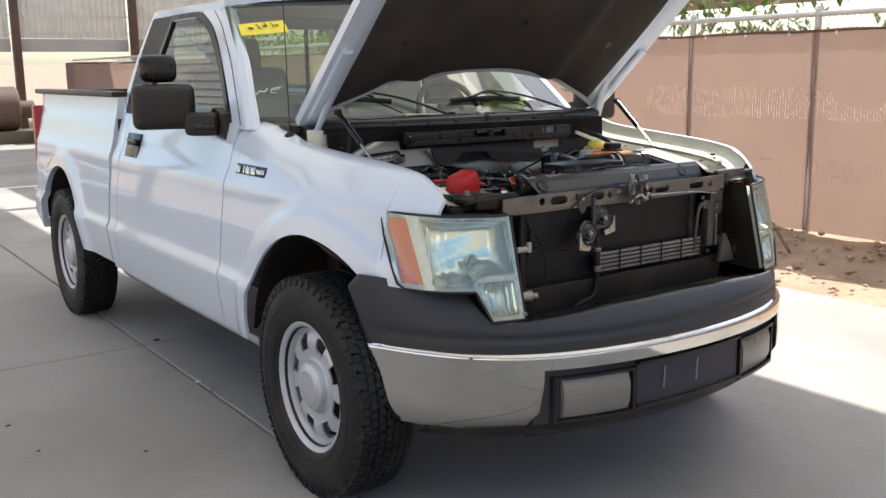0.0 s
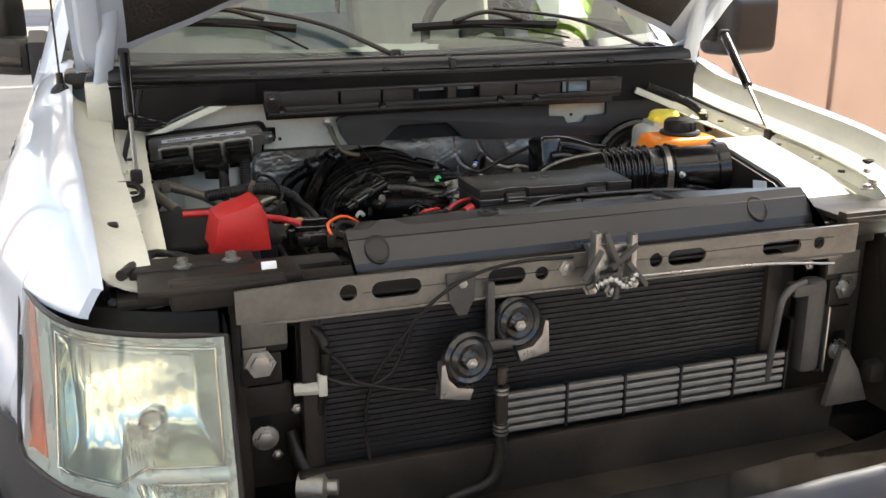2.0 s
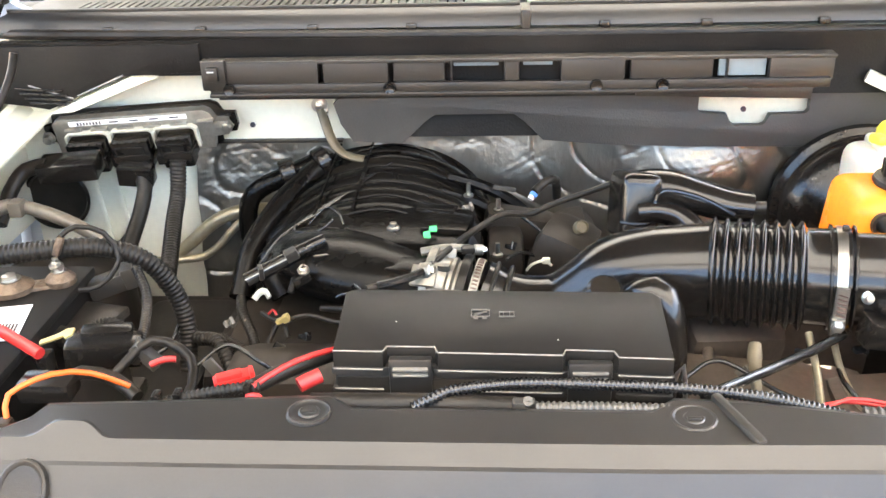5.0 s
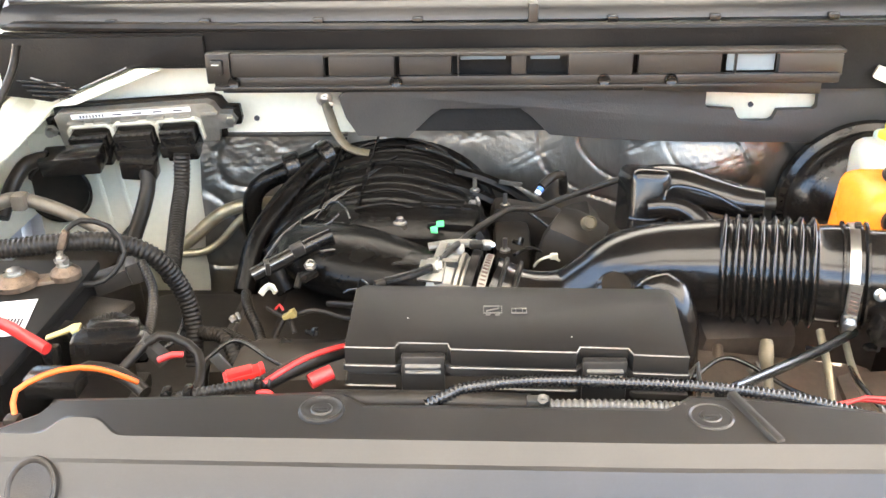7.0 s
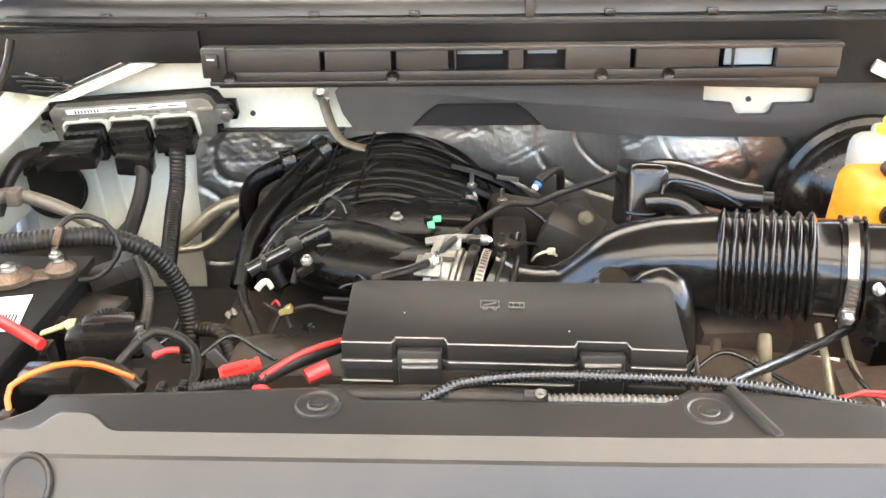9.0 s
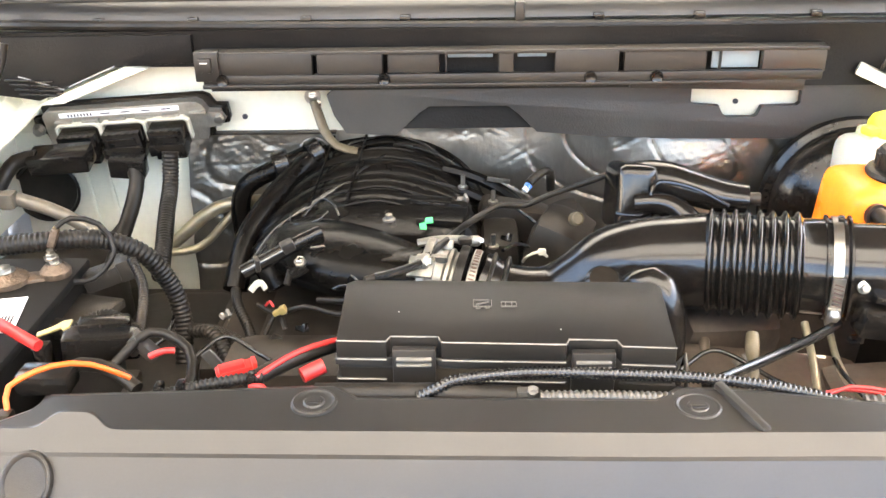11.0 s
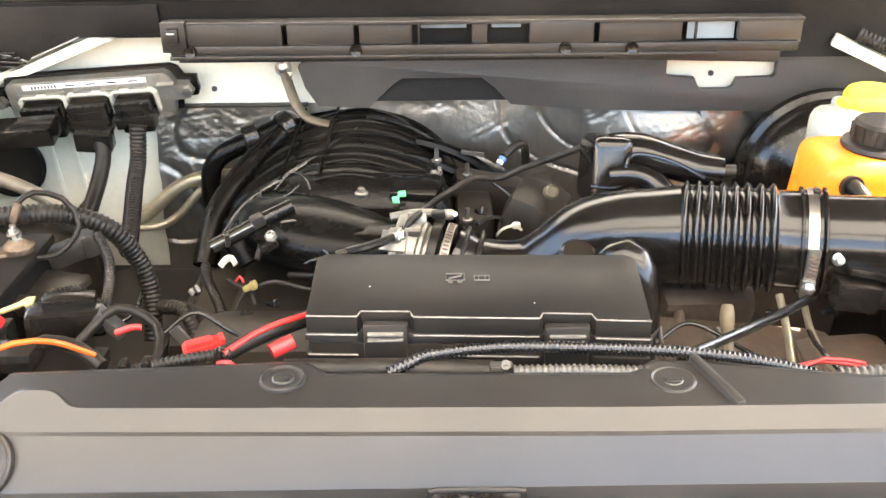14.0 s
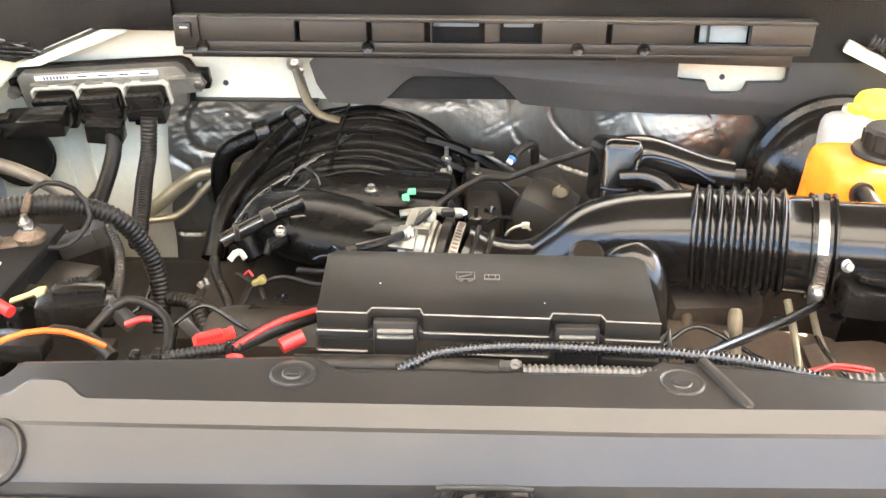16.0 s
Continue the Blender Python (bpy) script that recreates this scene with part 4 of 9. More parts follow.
for sx in (-0.42, 0.42):
    seat = part("seat", boxes(((sx, 1.44, 0.86), (0.56, 0.5, 0.2), 0.06, (0, 0, 0), 3)), CLOTH, truck, "grey cloth seat")
    part("backrest", boxes(((sx, 1.74, 1.18), (0.54, 0.16, 0.6), 0.06, (-10, 0, 0), 3)), CLOTH, seat)
    part("headrest", boxes(((sx, 1.78, 1.53), (0.27, 0.11, 0.19), 0.045, (-6, 0, 0), 3)), CLOTH, seat)
bm = bmesh.new()
tor = [(0.185 + 0.016 * math.cos(a), 0.016 * math.sin(a)) for a in span(0, 2 * math.pi, 8)[:-1]]
wm = pose(0.42, 1.07, 1.235, 62)
lathe(bm, tor, wm, 32, closed=True)
sw = part("steering_wheel", bm, PLASTIC, truck, "black steering wheel")
part("wheel_hub", boxes(((0.42, 1.055, 1.228), (0.15, 0.14, 0.05), 0.03, (62, 0, 0)), ((0.42, 1.06, 1.23), (0.36, 0.03, 0.02), 0.01, (62, 0, 0))), PLASTIC, sw)
part("column_cover", tube(bmesh.new(), [(0.42, 1.05, 1.22), (0.42, 0.86, 1.13)], 0.05, 12), TRIMG, sw)
part("paper_sheet", boxes(((0.50, 0.745, 1.42), (0.13, 0.30, 0.003), 0, (37, 0, 0))), PAPER, truck, "white paper standing behind the windscreen")
part("loose_paper", boxes(((0.12, 0.76, 1.246), (0.34, 0.2, 0.004), 0, (3, 0, 20)), ((0.05, 0.72, 1.252), (0.2, 0.14, 0.003), 0, (6, 0, -25))), PAPER, truck, "crumpled white papers on the dash")
bm = bmesh.new()
for k in range(7):
    rbox(bm, (0.60 + 0.02 * math.sin(k * 2.1), 0.86 + 0.035 * math.cos(k * 1.7), 1.27 + 0.022 * k), (0.15, 0.13, 0.05), 0.02, (k * 17, k * 11, k * 40))
part("safety_vest", bm, HIVIS, truck, "lime safety vest heaped on the dash")
part("visor_panel", boxes(((0, 1.30, 1.73), (1.25, 0.16, 0.012), 0.005, (-12, 0, 0))), TRIMG, truck)

# bed floor, tailgate, rear bumper
part("bed_floor", boxes(((0, 3.0, 0.72), (1.62, 1.9, 0.04), 0.004)), SATIN, truck, "black bed floor")
part("bed_front_wall", boxes(((0, 2.26, 1.02), (1.66, 0.03, 0.62), 0.005)), WHITE, truck)
tg = part("tailgate", boxes(((0, 3.955, 1.04), (1.72, 0.06, 0.58), 0.012)), WHITE, truck, "white closed tailgate")
part("tailgate_cap", boxes(((0, 3.955, 1.342), (1.72, 0.075, 0.028), 0.008)), PLASTIC, tg)
for sx in (-1, 1):
    part("tail_light", boxes(((sx * 0.885, 3.968, 1.05), (0.10, 0.045, 0.42), 0.012)), REDLENS, truck, "red tail lamp")
part("rear_bumper", boxes(((0, 4.07, 0.60), (1.86, 0.20, 0.19), 0.03), ((0, 4.05, 0.52), (1.2, 0.12, 0.06), 0.01)), CHROME, truck, "chrome rear step bumper")
part("hitch_step", boxes(((-0.62, 4.03, 0.47), (0.34, 0.1, 0.07), 0.01)), PLASTIC, truck)
# chassis
for sx in (-1, 1):
    part("frame_rail", boxes(((sx * 0.47, 1.75, 0.50), (0.09, 4.5, 0.17), 0.01)), SATIN, truck)
bm = bmesh.new()
rod(bm, (-0.8, WB, 0.39), (0.8, WB, 0.39), 0.045, 12)
r = bmesh.ops.create_uvsphere(bm, u_segments=14, v_segments=8, radius=0.15)
bmesh.ops.translate(bm, vec=(0, WB, 0.39), verts=r["verts"])
part("rear_axle", bm, SATIN, truck)
part("front_crossmember", boxes(((0, 0.05, 0.42), (0.95, 0.5, 0.14), 0.03)), SATIN, truck)
part("exhaust_pipe", tube(bmesh.new(), [(-0.3, 0.9, 0.40), (-0.32, 2.3, 0.42), (-0.3, 2.9, 0.45)], 0.035, 10), STEEL, truck)

# ---- wheels ----
def build_wheel():
    """A wheel whose axle is the local x axis, its outer face towards -x."""
    bm = bmesh.new()
    ax = Matrix.Rotation(radians(-90), 4, "Y")      # local z of the lathe points to -x
    # steel rim: barrel, lip and dished centre with slots
    lathe(bm, [(0.214, -0.10), (0.206, -0.09), (0.206, 0.06), (0.216, 0.085), (0.230, 0.092), (0.232, 0.099), (0.226, 0.101), (0.214, 0.094), (0.203, 0.070), (0.196, 0.055), (0.196, -0.09), (0.204, -0.10)], ax, 56, closed=True)
    seg = 8 * 12
    rad = [0.197, 0.186, 0.176, 0.166, 0.152, 0.140, 0.130, 0.112, 0.098, 0.090]
    hgt = [0.052, 0.058, 0.064, 0.070, 0.073, 0.073, 0.071, 0.064, 0.066, 0.074]
    rings = []
    for r, h in zip(rad, hgt):
        row = []
        for i in range(seg):
            a = 2 * math.pi * i / seg
            row.append(bm.verts.new(ax @ Vector((r * math.cos(a), r * math.sin(a), h))))
        rings.append(row)
    kept = []
    for k in range(len(rad) - 1):
        for i in range(seg):
            loc = (i % 12) - 5.5
            hole = (k in (3, 4) and abs(loc) < 3.0) or (k in (2, 5) and abs(loc) < 3.0) or (k == 1 and abs(loc) < 2.0)
            if not hole:
                kept.append(bm.faces.new((rings[k][i], rings[k][(i + 1) % seg], rings[k + 1][(i + 1) % seg], rings[k + 1][i])))
    ext = bmesh.ops.extrude_face_region(bm, geom=kept)
    bmesh.ops.translate(bm, vec=(0.008, 0, 0), verts=[g for g in ext["geom"] if isinstance(g, bmesh.types.BMVert)])
    rim = part("wheel", bm, SILVER, None, angle=30)
    # tyre carcass
    bm = bmesh.new()
    prof = [(0.212, 0.088), (0.228, 0.100), (0.245, 0.112), (0.285, 0.120), (0.325, 0.119), (0.352, 0.112), (0.372, 0.100), (0.378, 0.092), (0.381, 0.05), (0.382, 0.0)]
    prof = prof + [(r, -h) for r, h in prof[::-1][1:]]
    prof += [(0.205, -0.08), (0.205, 0.08)]
    lathe(bm, prof, ax, 72, closed=True)
    tyre = part("tyre", bm, RUBBER, rim, "black all-terrain tyre")
    # tread blocks
    bm = bmesh.new()
    rows = ((-0.094, 0.030, 84, 0.0), (-0.062, 0.027, 84, 0.5), (-0.031, 0.027, 84, 0.15), (0.0, 0.027, 84, 0.65), (0.031, 0.027, 84, 0.2), (0.062, 0.027, 84, 0.7), (0.094, 0.030, 84, 0.3))
    for x, w, cnt, ph in rows:
        for k in range(cnt):
            a = 2 * math.pi * (k + ph) / cnt
            rad_ = 0.384 - (0.004 if abs(x) > 0.06 else 0)
            m = Matrix.Rotation(a, 4, "X") @ pose(x, 0, rad_, 0, (8 if x > 0.06 else -8 if x < -0.06 else 0), 14 if k % 2 else -14)
            l = 2 * math.pi * 0.385 / cnt * 0.86
            top, low = 0.46, 0.52
            z0, z1 = -0.007, 0.006
            c = [m @ Vector((sx * w * q, sy * l * q, z)) for z, q in ((z0, low), (z1, top)) for sx, sy in ((-1, -1), (1, -1), (1, 0.7), (0.55, 1), (-1, 1))]
            v = [bm.verts.new(p) for p in c]
            bm.faces.new(v[5:])
            for i in range(5):
                bm.faces.new((v[i], v[(i + 1) % 5], v[5 + (i + 1) % 5], v[5 + i]))
    for k in range(52):                             # shoulder lugs on the sidewall
        a = 2 * math.pi * k / 52
        for sx in (-1, 1):
            m = Matrix.Rotation(a, 4, "X")
            c = [m @ Vector((sx * x, y, z)) for x, z in ((0.110, 0.352), (0.103, 0.376)) for y in (-0.013, 0.013)] + [m @ Vector((sx * x, y, z)) for x, z in ((0.1165, 0.353), (0.1085, 0.378)) for y in (-0.010, 0.010)]
            v = [bm.verts.new(p) for p in c]
            for q in ((4, 5, 7, 6), (0, 1, 5, 4), (2, 3, 7, 6), (0, 2, 6, 4), (1, 3, 7, 5)):
                bm.faces.new([v[i] for i in q])
    part("tread", bm, RUBBER, rim, "worn tread blocks", angle=20)
    bm = bmesh.new()                                # raised ring on the sidewall
    lathe(bm, [(0.300, 0.119), (0.301, 0.1215), (0.306, 0.1215), (0.307, 0.119)], ax, 60, closed=True)
    lathe(bm, [(0.250, 0.1125), (0.251, 0.1155), (0.254, 0.1155), (0.256, 0.113)], ax, 60, closed=True)
    part("sidewall_ring", bm, RUBBER, rim)
    bm = bmesh.new()
    lathe(bm, [(0.092, 0.050), (0.088, 0.080), (0.080, 0.094), (0.062, 0.100), (0.058, 0.104), (0.040, 0.106), (0, 0.106)], ax, 32)
    part("hub_cap", bm, SILVER, rim, "round silver centre cap")
    bm = bmesh.new()
    rod(bm, (-0.064, -0.205, 0.0), (-0.100, -0.185, 0.0), 0.006, 8)
    part("valve_stem", bm, HOSE, rim)
    bm = bmesh.new()
    lathe(bm, [(0.165, 0.0), (0.165, 0.02), (0.08, 0.03), (0, 0.03)], ax, 24)
    lathe(bm, [(0.19, -0.05), (0.19, -0.02), (0.0, -0.02)], ax, 24)
    part("brake_disc", bm, DARKIRON, rim, "dark brake disc")
    return rim


w0 = build_wheel()
for o in [w0] + list(w0.children):
    o.data.transform(Matrix.Diagonal((0.89, 1, 1, 1)))
w0.parent = truck
w0.location = (-0.876, 0, WZ - 0.004)
w0.rotation_euler = (radians(40), 0, 0)
for x, y, rz, ax_ in ((-0.876, WB, 0, 0), (0.876, 0, 180, 25), (0.876, WB, 180, 70)):
    copy_thing(w0, pose(x, y, WZ - 0.004, ax_, 0, rz))

# ---- the truck's front end ----
BRACKET = material("grey_bracket_steel", (0.065, 0.06, 0.053), 0.40, metal=0.3, vary=0.2, scale=14, dirt=(0.2, 0.17, 0.13), dirt_amount=0.3)

BARM = material("bare_bar_steel", (0.185, 0.166, 0.136), 0.34, metal=0.45, vary=0.2, scale=14, dirt=(0.07, 0.06, 0.05), dirt_amount=0.5)


def yf(x):
    """Plan curve of the bumper's face."""
    x = min(abs(x), 0.96)
    return -0.87 + 0.287 * x ** 2 + 0.489 * x ** 6


def wide(lim, n):
    """Columns across the front, closer at the corners."""
    return [lim * math.sin(math.pi / 2 * (2 * i / n - 1)) for i in range(n + 1)]


FWD = lambda a, b: (0, 1, 0)
# chrome bumper: a bar with a raised rolled top edge, deep at both ends
bm = bmesh.new()


def ch_lo(x):
    t = min(max((abs(x) - 0.560) / 0.022, 0), 1)
    a = abs(x)
    end = 0.0 if a < 0.86 else (a - 0.86) / 0.035 * 0.02 if a < 0.895 else 0.02 + (a - 0.895) / 0.023 * 0.20
    return 0.562 + (0.366 - 0.562) * t + end


def ch_fn(x, z):
    roll = 0.016 * max(0, (z - 0.603) / 0.012) ** 2
    low = 0.05 * max(0, (0.45 - z) / 0.08) ** 2
    return (x, yf(x) + roll + low - 0.006 * math.cos((z - 0.5) * 11), z)


sheet(bm, wide(0.918, 72), lambda x: 0.562, lambda x: 0.615 if abs(x) < 0.91 else 0.612, 8, ch_fn, 0.012, FWD)
for q in (-1, 1):
    sheet(bm, [q * v for v in (0.563, 0.567, 0.575, 0.588) + tuple(span(0.60, 0.918, 34))], lambda x: min(0.558, ch_lo(x)), lambda x: 0.562, 9, ch_fn, 0.012, FWD)
bumper = part("front_bumper", bm, CHROME, truck, "chrome front bumper with dents and dust", angle=50)
# black lower fascia inset with fog blanks and air grille
bm = bmesh.new()
sheet(bm, wide(0.578, 36), lambda x: 0.385, lambda x: 0.568, 6, lambda x, z: (x, yf(x) + 0.022, z), 0.01, FWD)
fas = part("lower_fascia", bm, BUMPERP, bumper, "dark grey plastic lower fascia", angle=50)
for s in (-1, 1):
    bm = bmesh.new()
    x0, x1 = 0.275, 0.50
    sheet(bm, [s * v for v in span(x0, x1, 10)], lambda x: 0.402, lambda x: 0.522, 4,
          lambda x, z: (x, yf(x) + 0.004 + 0.012 * (abs(z - 0.462) / 0.06) ** 6, z), 0.016, FWD)
    part("fog_lamp_blank", bm, FOGB, fas, "smooth grey fog lamp cover")
    bm = bmesh.new()
    for zz0, zz1 in ((0.525, 0.534), (0.388, 0.397)):
        sheet(bm, [s * v for v in span(0.255, 0.53, 10)], lambda x: zz0, lambda x: zz1, 1, lambda x, z: (x, yf(x) + 0.004, z), 0.02, FWD)
    for xx0, xx1 in ((0.255, 0.264), (0.522, 0.532)):
        sheet(bm, [s * v for v in span(xx0, xx1, 2)], lambda x: 0.388, lambda x: 0.534, 2, lambda x, z: (x, yf(x) + 0.004, z), 0.02, FWD)
    part("blank_surround", bm, PLASTIC, fas, "black frame round the fog lamp cover")
# closed ink-dark sheet takes the place of the intake's shaded opening
bm = bmesh.new()
sheet(bm, span(-0.245, 0.245, 14), lambda x: 0.405, lambda x: 0.548, 3, lambda x, z: (x, yf(x) + 0.012, z), 0.004, FWD)
part("air_intake", bm, INK, fas, "dark sheet standing for the lower air intake")
for x in (-0.134, 0.015):
    part("intake_stay", boxes(((x, yf(x) + 0.010, 0.482), (0.004, 0.006, 0.075), 0.001, (0, 4, 0))), GREYP, fas, "thin pale stay in the intake")
for z in (0.405, 0.545):
    bm = bmesh.new()
    sheet(bm, span(-0.245, 0.245, 14), lambda x: z - 0.004, lambda x: z + 0.004, 1, lambda x, zz: (x, yf(x) - 0.002, zz), 0.02, FWD)
    part("intake_bar", bm, PLASTIC, fas)
bm = bmesh.new()                                  # chin valance
sheet(bm, wide(0.80, 40), lambda x: 0.325, lambda x: 0.392, 5, lambda x, z: (x, yf(x) + 0.03 + 0.06 * ((0.392 - z) / 0.067) ** 2 + 0.05 * abs(x) ** 3, z), 0.01, FWD)
part("chin_valance", bm, PLASTIC, truck, "black plastic chin spoiler")
bm = bmesh.new()
sheet(bm, span(-0.56, 0.56, 24), lambda x: 0.0, lambda x: 1.0, 5, lambda x, b: (x, yf(x) + 0.09 + 0.45 * b, 0.325 - 0.03 * math.sin(b * 1.6)), 0.006, lambda a, b: (0, 0, 1))
part("under_tray", bm, PLASTIC, truck, "black plastic under tray")


# dark grey upper bumper cover
def cap_hi(x):
    x = abs(x)
    return smooth(x, (0, 0.3, 0.56, 0.585, 0.676, 0.688, 0.708, 0.718, 0.832, 0.848, 0.868, 0.92, 0.937), (0.735, 0.728, 0.706, 0.704, 0.705, 0.725, 0.782, 0.795, 0.793, 0.815, 0.822, 0.829, 0.787))


def cap_fn(x, z):
    t = max(0, (z - 0.64) / 0.10)
    return (x, yf(x) + 0.018 + 0.055 * t * t * (1 if abs(x) < 0.6 else max(0.04, 1 - (abs(x) - 0.6) * 3.0)) + 0.008 * math.exp(-((z - 0.655) / 0.01) ** 2), z)


bm = bmesh.new()
cols = sorted(set([round(v, 4) for v in wide(0.937, 84)] + [v * q for q in (-1, 1) for v in (0.676, 0.69, 0.705, 0.718, 0.83, 0.85, 0.912, 0.92, 0.93)]))
sheet(bm, cols, lambda x: 0.608 + 0.17 * min(1, max(0, (abs(x) - 0.912) / 0.025)), cap_hi, 14, cap_fn, 0.012, FWD)
part("bumper_cover", bm, BUMPERP, truck, "dark grey plastic upper bumper cover", angle=50)
bm = bmesh.new()                                  # the cover's shelf behind its top edge
sheet(bm, span(-0.56, 0.56, 30), lambda x: 0.0, lambda x: 1.0, 3, lambda x, b: (x, cap_fn(x, cap_hi(x))[1] + 0.10 * b, cap_hi(x) - 0.002 - 0.012 * b), 0.006, lambda a, b: (0, 0, -1))
part("cover_shelf", bm, GLOSSP, truck, "glossy black shelf behind the bumper cover")


# headlights
def hl_lo(x):
    return smooth(abs(x), (0.570, 0.676, 0.683, 0.708, 0.718, 0.832, 0.855, 0.864), (0.711, 0.712, 0.720, 0.788, 0.803, 0.801, 0.804, 0.816))


def hl_hi(x):
    return smooth(abs(x), (0.574, 0.741, 0.838, 0.846, 0.853, 0.864), (1.016, 1.019, 1.022, 1.012, 0.955, 0.832))


def hl_y(x, z):
    """The lens: nearly flat in front, then wrapped hard round the corner, more so at its top."""
    a = abs(x)
    low = curve(a, (0.575, 0.65, 0.72, 0.79, 0.83, 0.864), (-0.673, -0.655, -0.628, -0.572, -0.510, -0.445))
    top = curve(a, (0.575, 0.65, 0.72, 0.77, 0.81, 0.845, 0.864), (-0.620, -0.602, -0.570, -0.528, -0.455, -0.335, -0.270))
    return low + (top - low) * (z - 0.80) / 0.21


for s in (-1, 1):
    xs = [s * v for v in span(0.575, 0.79, 46) + span(0.793, 0.864, 30)]
    full = 30
    head = None
    bm = bmesh.new()
    sheet(bm, xs, hl_lo, hl_hi, 10, lambda x, z: (x, hl_y(x, z) + 0.10, z), 0.01, FWD)
    head = part("headlight", bm, SATIN, truck, "cloudy clear headlight with amber corner")

    def cell(x, z):
        """Distance of a place from the lamp's rim, in metres, and whether it is the amber or the signal cell."""
        a = abs(x)
        limit = 0.8215
        amber = a > limit
        dx = min(abs(a - 0.575), 1.6 * abs(limit - 0.014 - a)) if not amber else 3.2 * min(abs(a - limit + 0.003), abs(0.867 - a))
        if limit - 0.016 < a < limit:
            dx = 0.004
        lo, hi = hl_lo(x), hl_hi(x)
        sig = (not amber) and a < 0.716 and z < 0.832
        if sig:
            dz = min(z - lo, 0.832 - z, (0.676 + (z - 0.713) * 0.42 - a) * 0.9)
        else:
            dz = min(z - max(lo, 0.834 if a < 0.716 else lo), hi - z)
        return min(dx, dz), amber, sig

    groups = {"bowl": bmesh.new(), "amber": bmesh.new(), "signal": bmesh.new(), "bezel": bmesh.new()}
    for key in groups:
        b = groups[key]
        made = {}

        def vert(i, k):
            if (i, k) not in made:
                x = xs[i]
                z = hl_lo(x) + (hl_hi(x) - hl_lo(x)) * k / full
                d, am, sg = cell(x, z)
                t = min(max((d - 0.012) / 0.03, 0), 1)
                q = min(1.0, math.hypot((abs(x) - 0.672) / 0.125, (z - 0.915) / 0.12))
                deep = (0.042 + 0.022 * (1 - q * q) if not (am or sg) else 0.02) * t ** 0.5 + 0.010 - (0.006 if d < 0.006 else 0)
                if key == "bowl":
                    deep += 0.0030 * abs(math.sin(abs(x) * 150 + (1.5 if z > 0.92 else 0) + 9 * z)) * t * (1 if abs(x) > 0.735 else 0.35) + 0.0018 * t * (int(z * 24 + abs(x) * 9) % 2)
                if key == "signal":
                    deep += 0.0025 * math.sin(abs(x) * 900)
                made[(i, k)] = b.verts.new((x, hl_y(x, z) + deep, z))
            return made[(i, k)]
        for i in range(len(xs) - 1):
            for k in range(full):
                xm = (xs[i] + xs[i + 1]) / 2
                zm = hl_lo(xm) + (hl_hi(xm) - hl_lo(xm)) * (k + 0.5) / full
                d, am, sg = cell(xm, zm)
                kind = "bezel" if d < 0.0125 else "amber" if am else "signal" if sg else "bowl"
                if kind == key:
                    b.faces.new((vert(i, k), vert(i + 1, k), vert(i + 1, k + 1), vert(i, k + 1)))
    part("reflector", groups["bowl"], REFLECTOR, head, "chromed reflector bowl", angle=80)
    part("corner_marker", groups["amber"], AMBER, head, "amber side marker", angle=80)
    part("turn_signal", groups["signal"], REFLECTOR, head, "ribbed clear turn signal", angle=25)
    part("bezel", groups["bezel"], BEZEL, head, "hazy silver lamp rim", angle=80)
    bm = bmesh.new()
    cx = s * 0.68
    lathe(bm, [(0.0, 0.0), (0.014, 0.0), (0.017, 0.008), (0.017, 0.018), (0.014, 0.018), (0.013, 0.006), (0, 0.005)], axis((cx, hl_y(cx, 0.88) + 0.075, 0.885), (0, -1, 0)), 20)
    part("bulb_shield", bm, CHROME, head, "chrome bulb shield")
    bm = bmesh.new()
    sheet(bm, xs, hl_lo, hl_hi, 14, lambda x, z: (x, hl_y(x, z), z))
    ln = part("lens", bm, LENS, head, "slightly yellowed clear lens")
    ln.visible_shadow = False
    for nm, loop, rr, mt, lb in (("rim_line", [(0.590, 1.000), (0.690, 1.003), (0.792, 1.004), (0.800, 0.90), (0.806, 0.822), (0.728, 0.820), (0.706, 0.836), (0.690, 0.846), (0.592, 0.848)], 0.0028, CHROME, "bright rim of the reflector"),
                                 ("rim_line", [(0.592, 0.728), (0.592, 0.824), (0.684, 0.824), (0.672, 0.770), (0.658, 0.728)], 0.0022, CHROME, "bright rim of the reflector"),
                                 ("lamp_gasket", [(0.574, 0.708), (0.679, 0.709), (0.714, 0.800), (0.830, 0.799), (0.857, 0.801), (0.866, 0.816), (0.855, 0.955), (0.848, 1.012), (0.838, 1.024), (0.741, 1.021), (0.574, 1.018)], 0.0042, PLASTIC, "black rubber gasket")):
        fine = [(a0 + (a1 - a0) * k / 6, z0 + (z1 - z0) * k / 6) for (a0, z0), (a1, z1) in zip(loop, loop[1:] + loop[:1]) for k in range(6)]
        P = [Vector((s * a_, hl_y(a_, z_) + (0.004 if nm == "rim_line" else 0.001), z_)) for a_, z_ in fine]
        bm = bmesh.new()
        rings = []
        for k, p in enumerate(P):
            d = (P[(k + 1) % len(P)] - P[k - 1]).normalized()
            u = d.cross(Vector((0, 1, 0))).normalized()
            w = d.cross(u)
            rings.append([bm.verts.new(p + (u * math.cos(a) + w * math.sin(a)) * rr) for a in span(0, 2 * math.pi, 6)[:-1]])
        for a, b in zip(rings, rings[1:] + rings[:1]):
            for k in range(6):
                bm.faces.new((a[k], a[(k + 1) % 6], b[(k + 1) % 6], b[k]))
        link(nm, bm, mt, head, lb, 60)
    bm = bmesh.new()                              # lens side wall facing the open grille
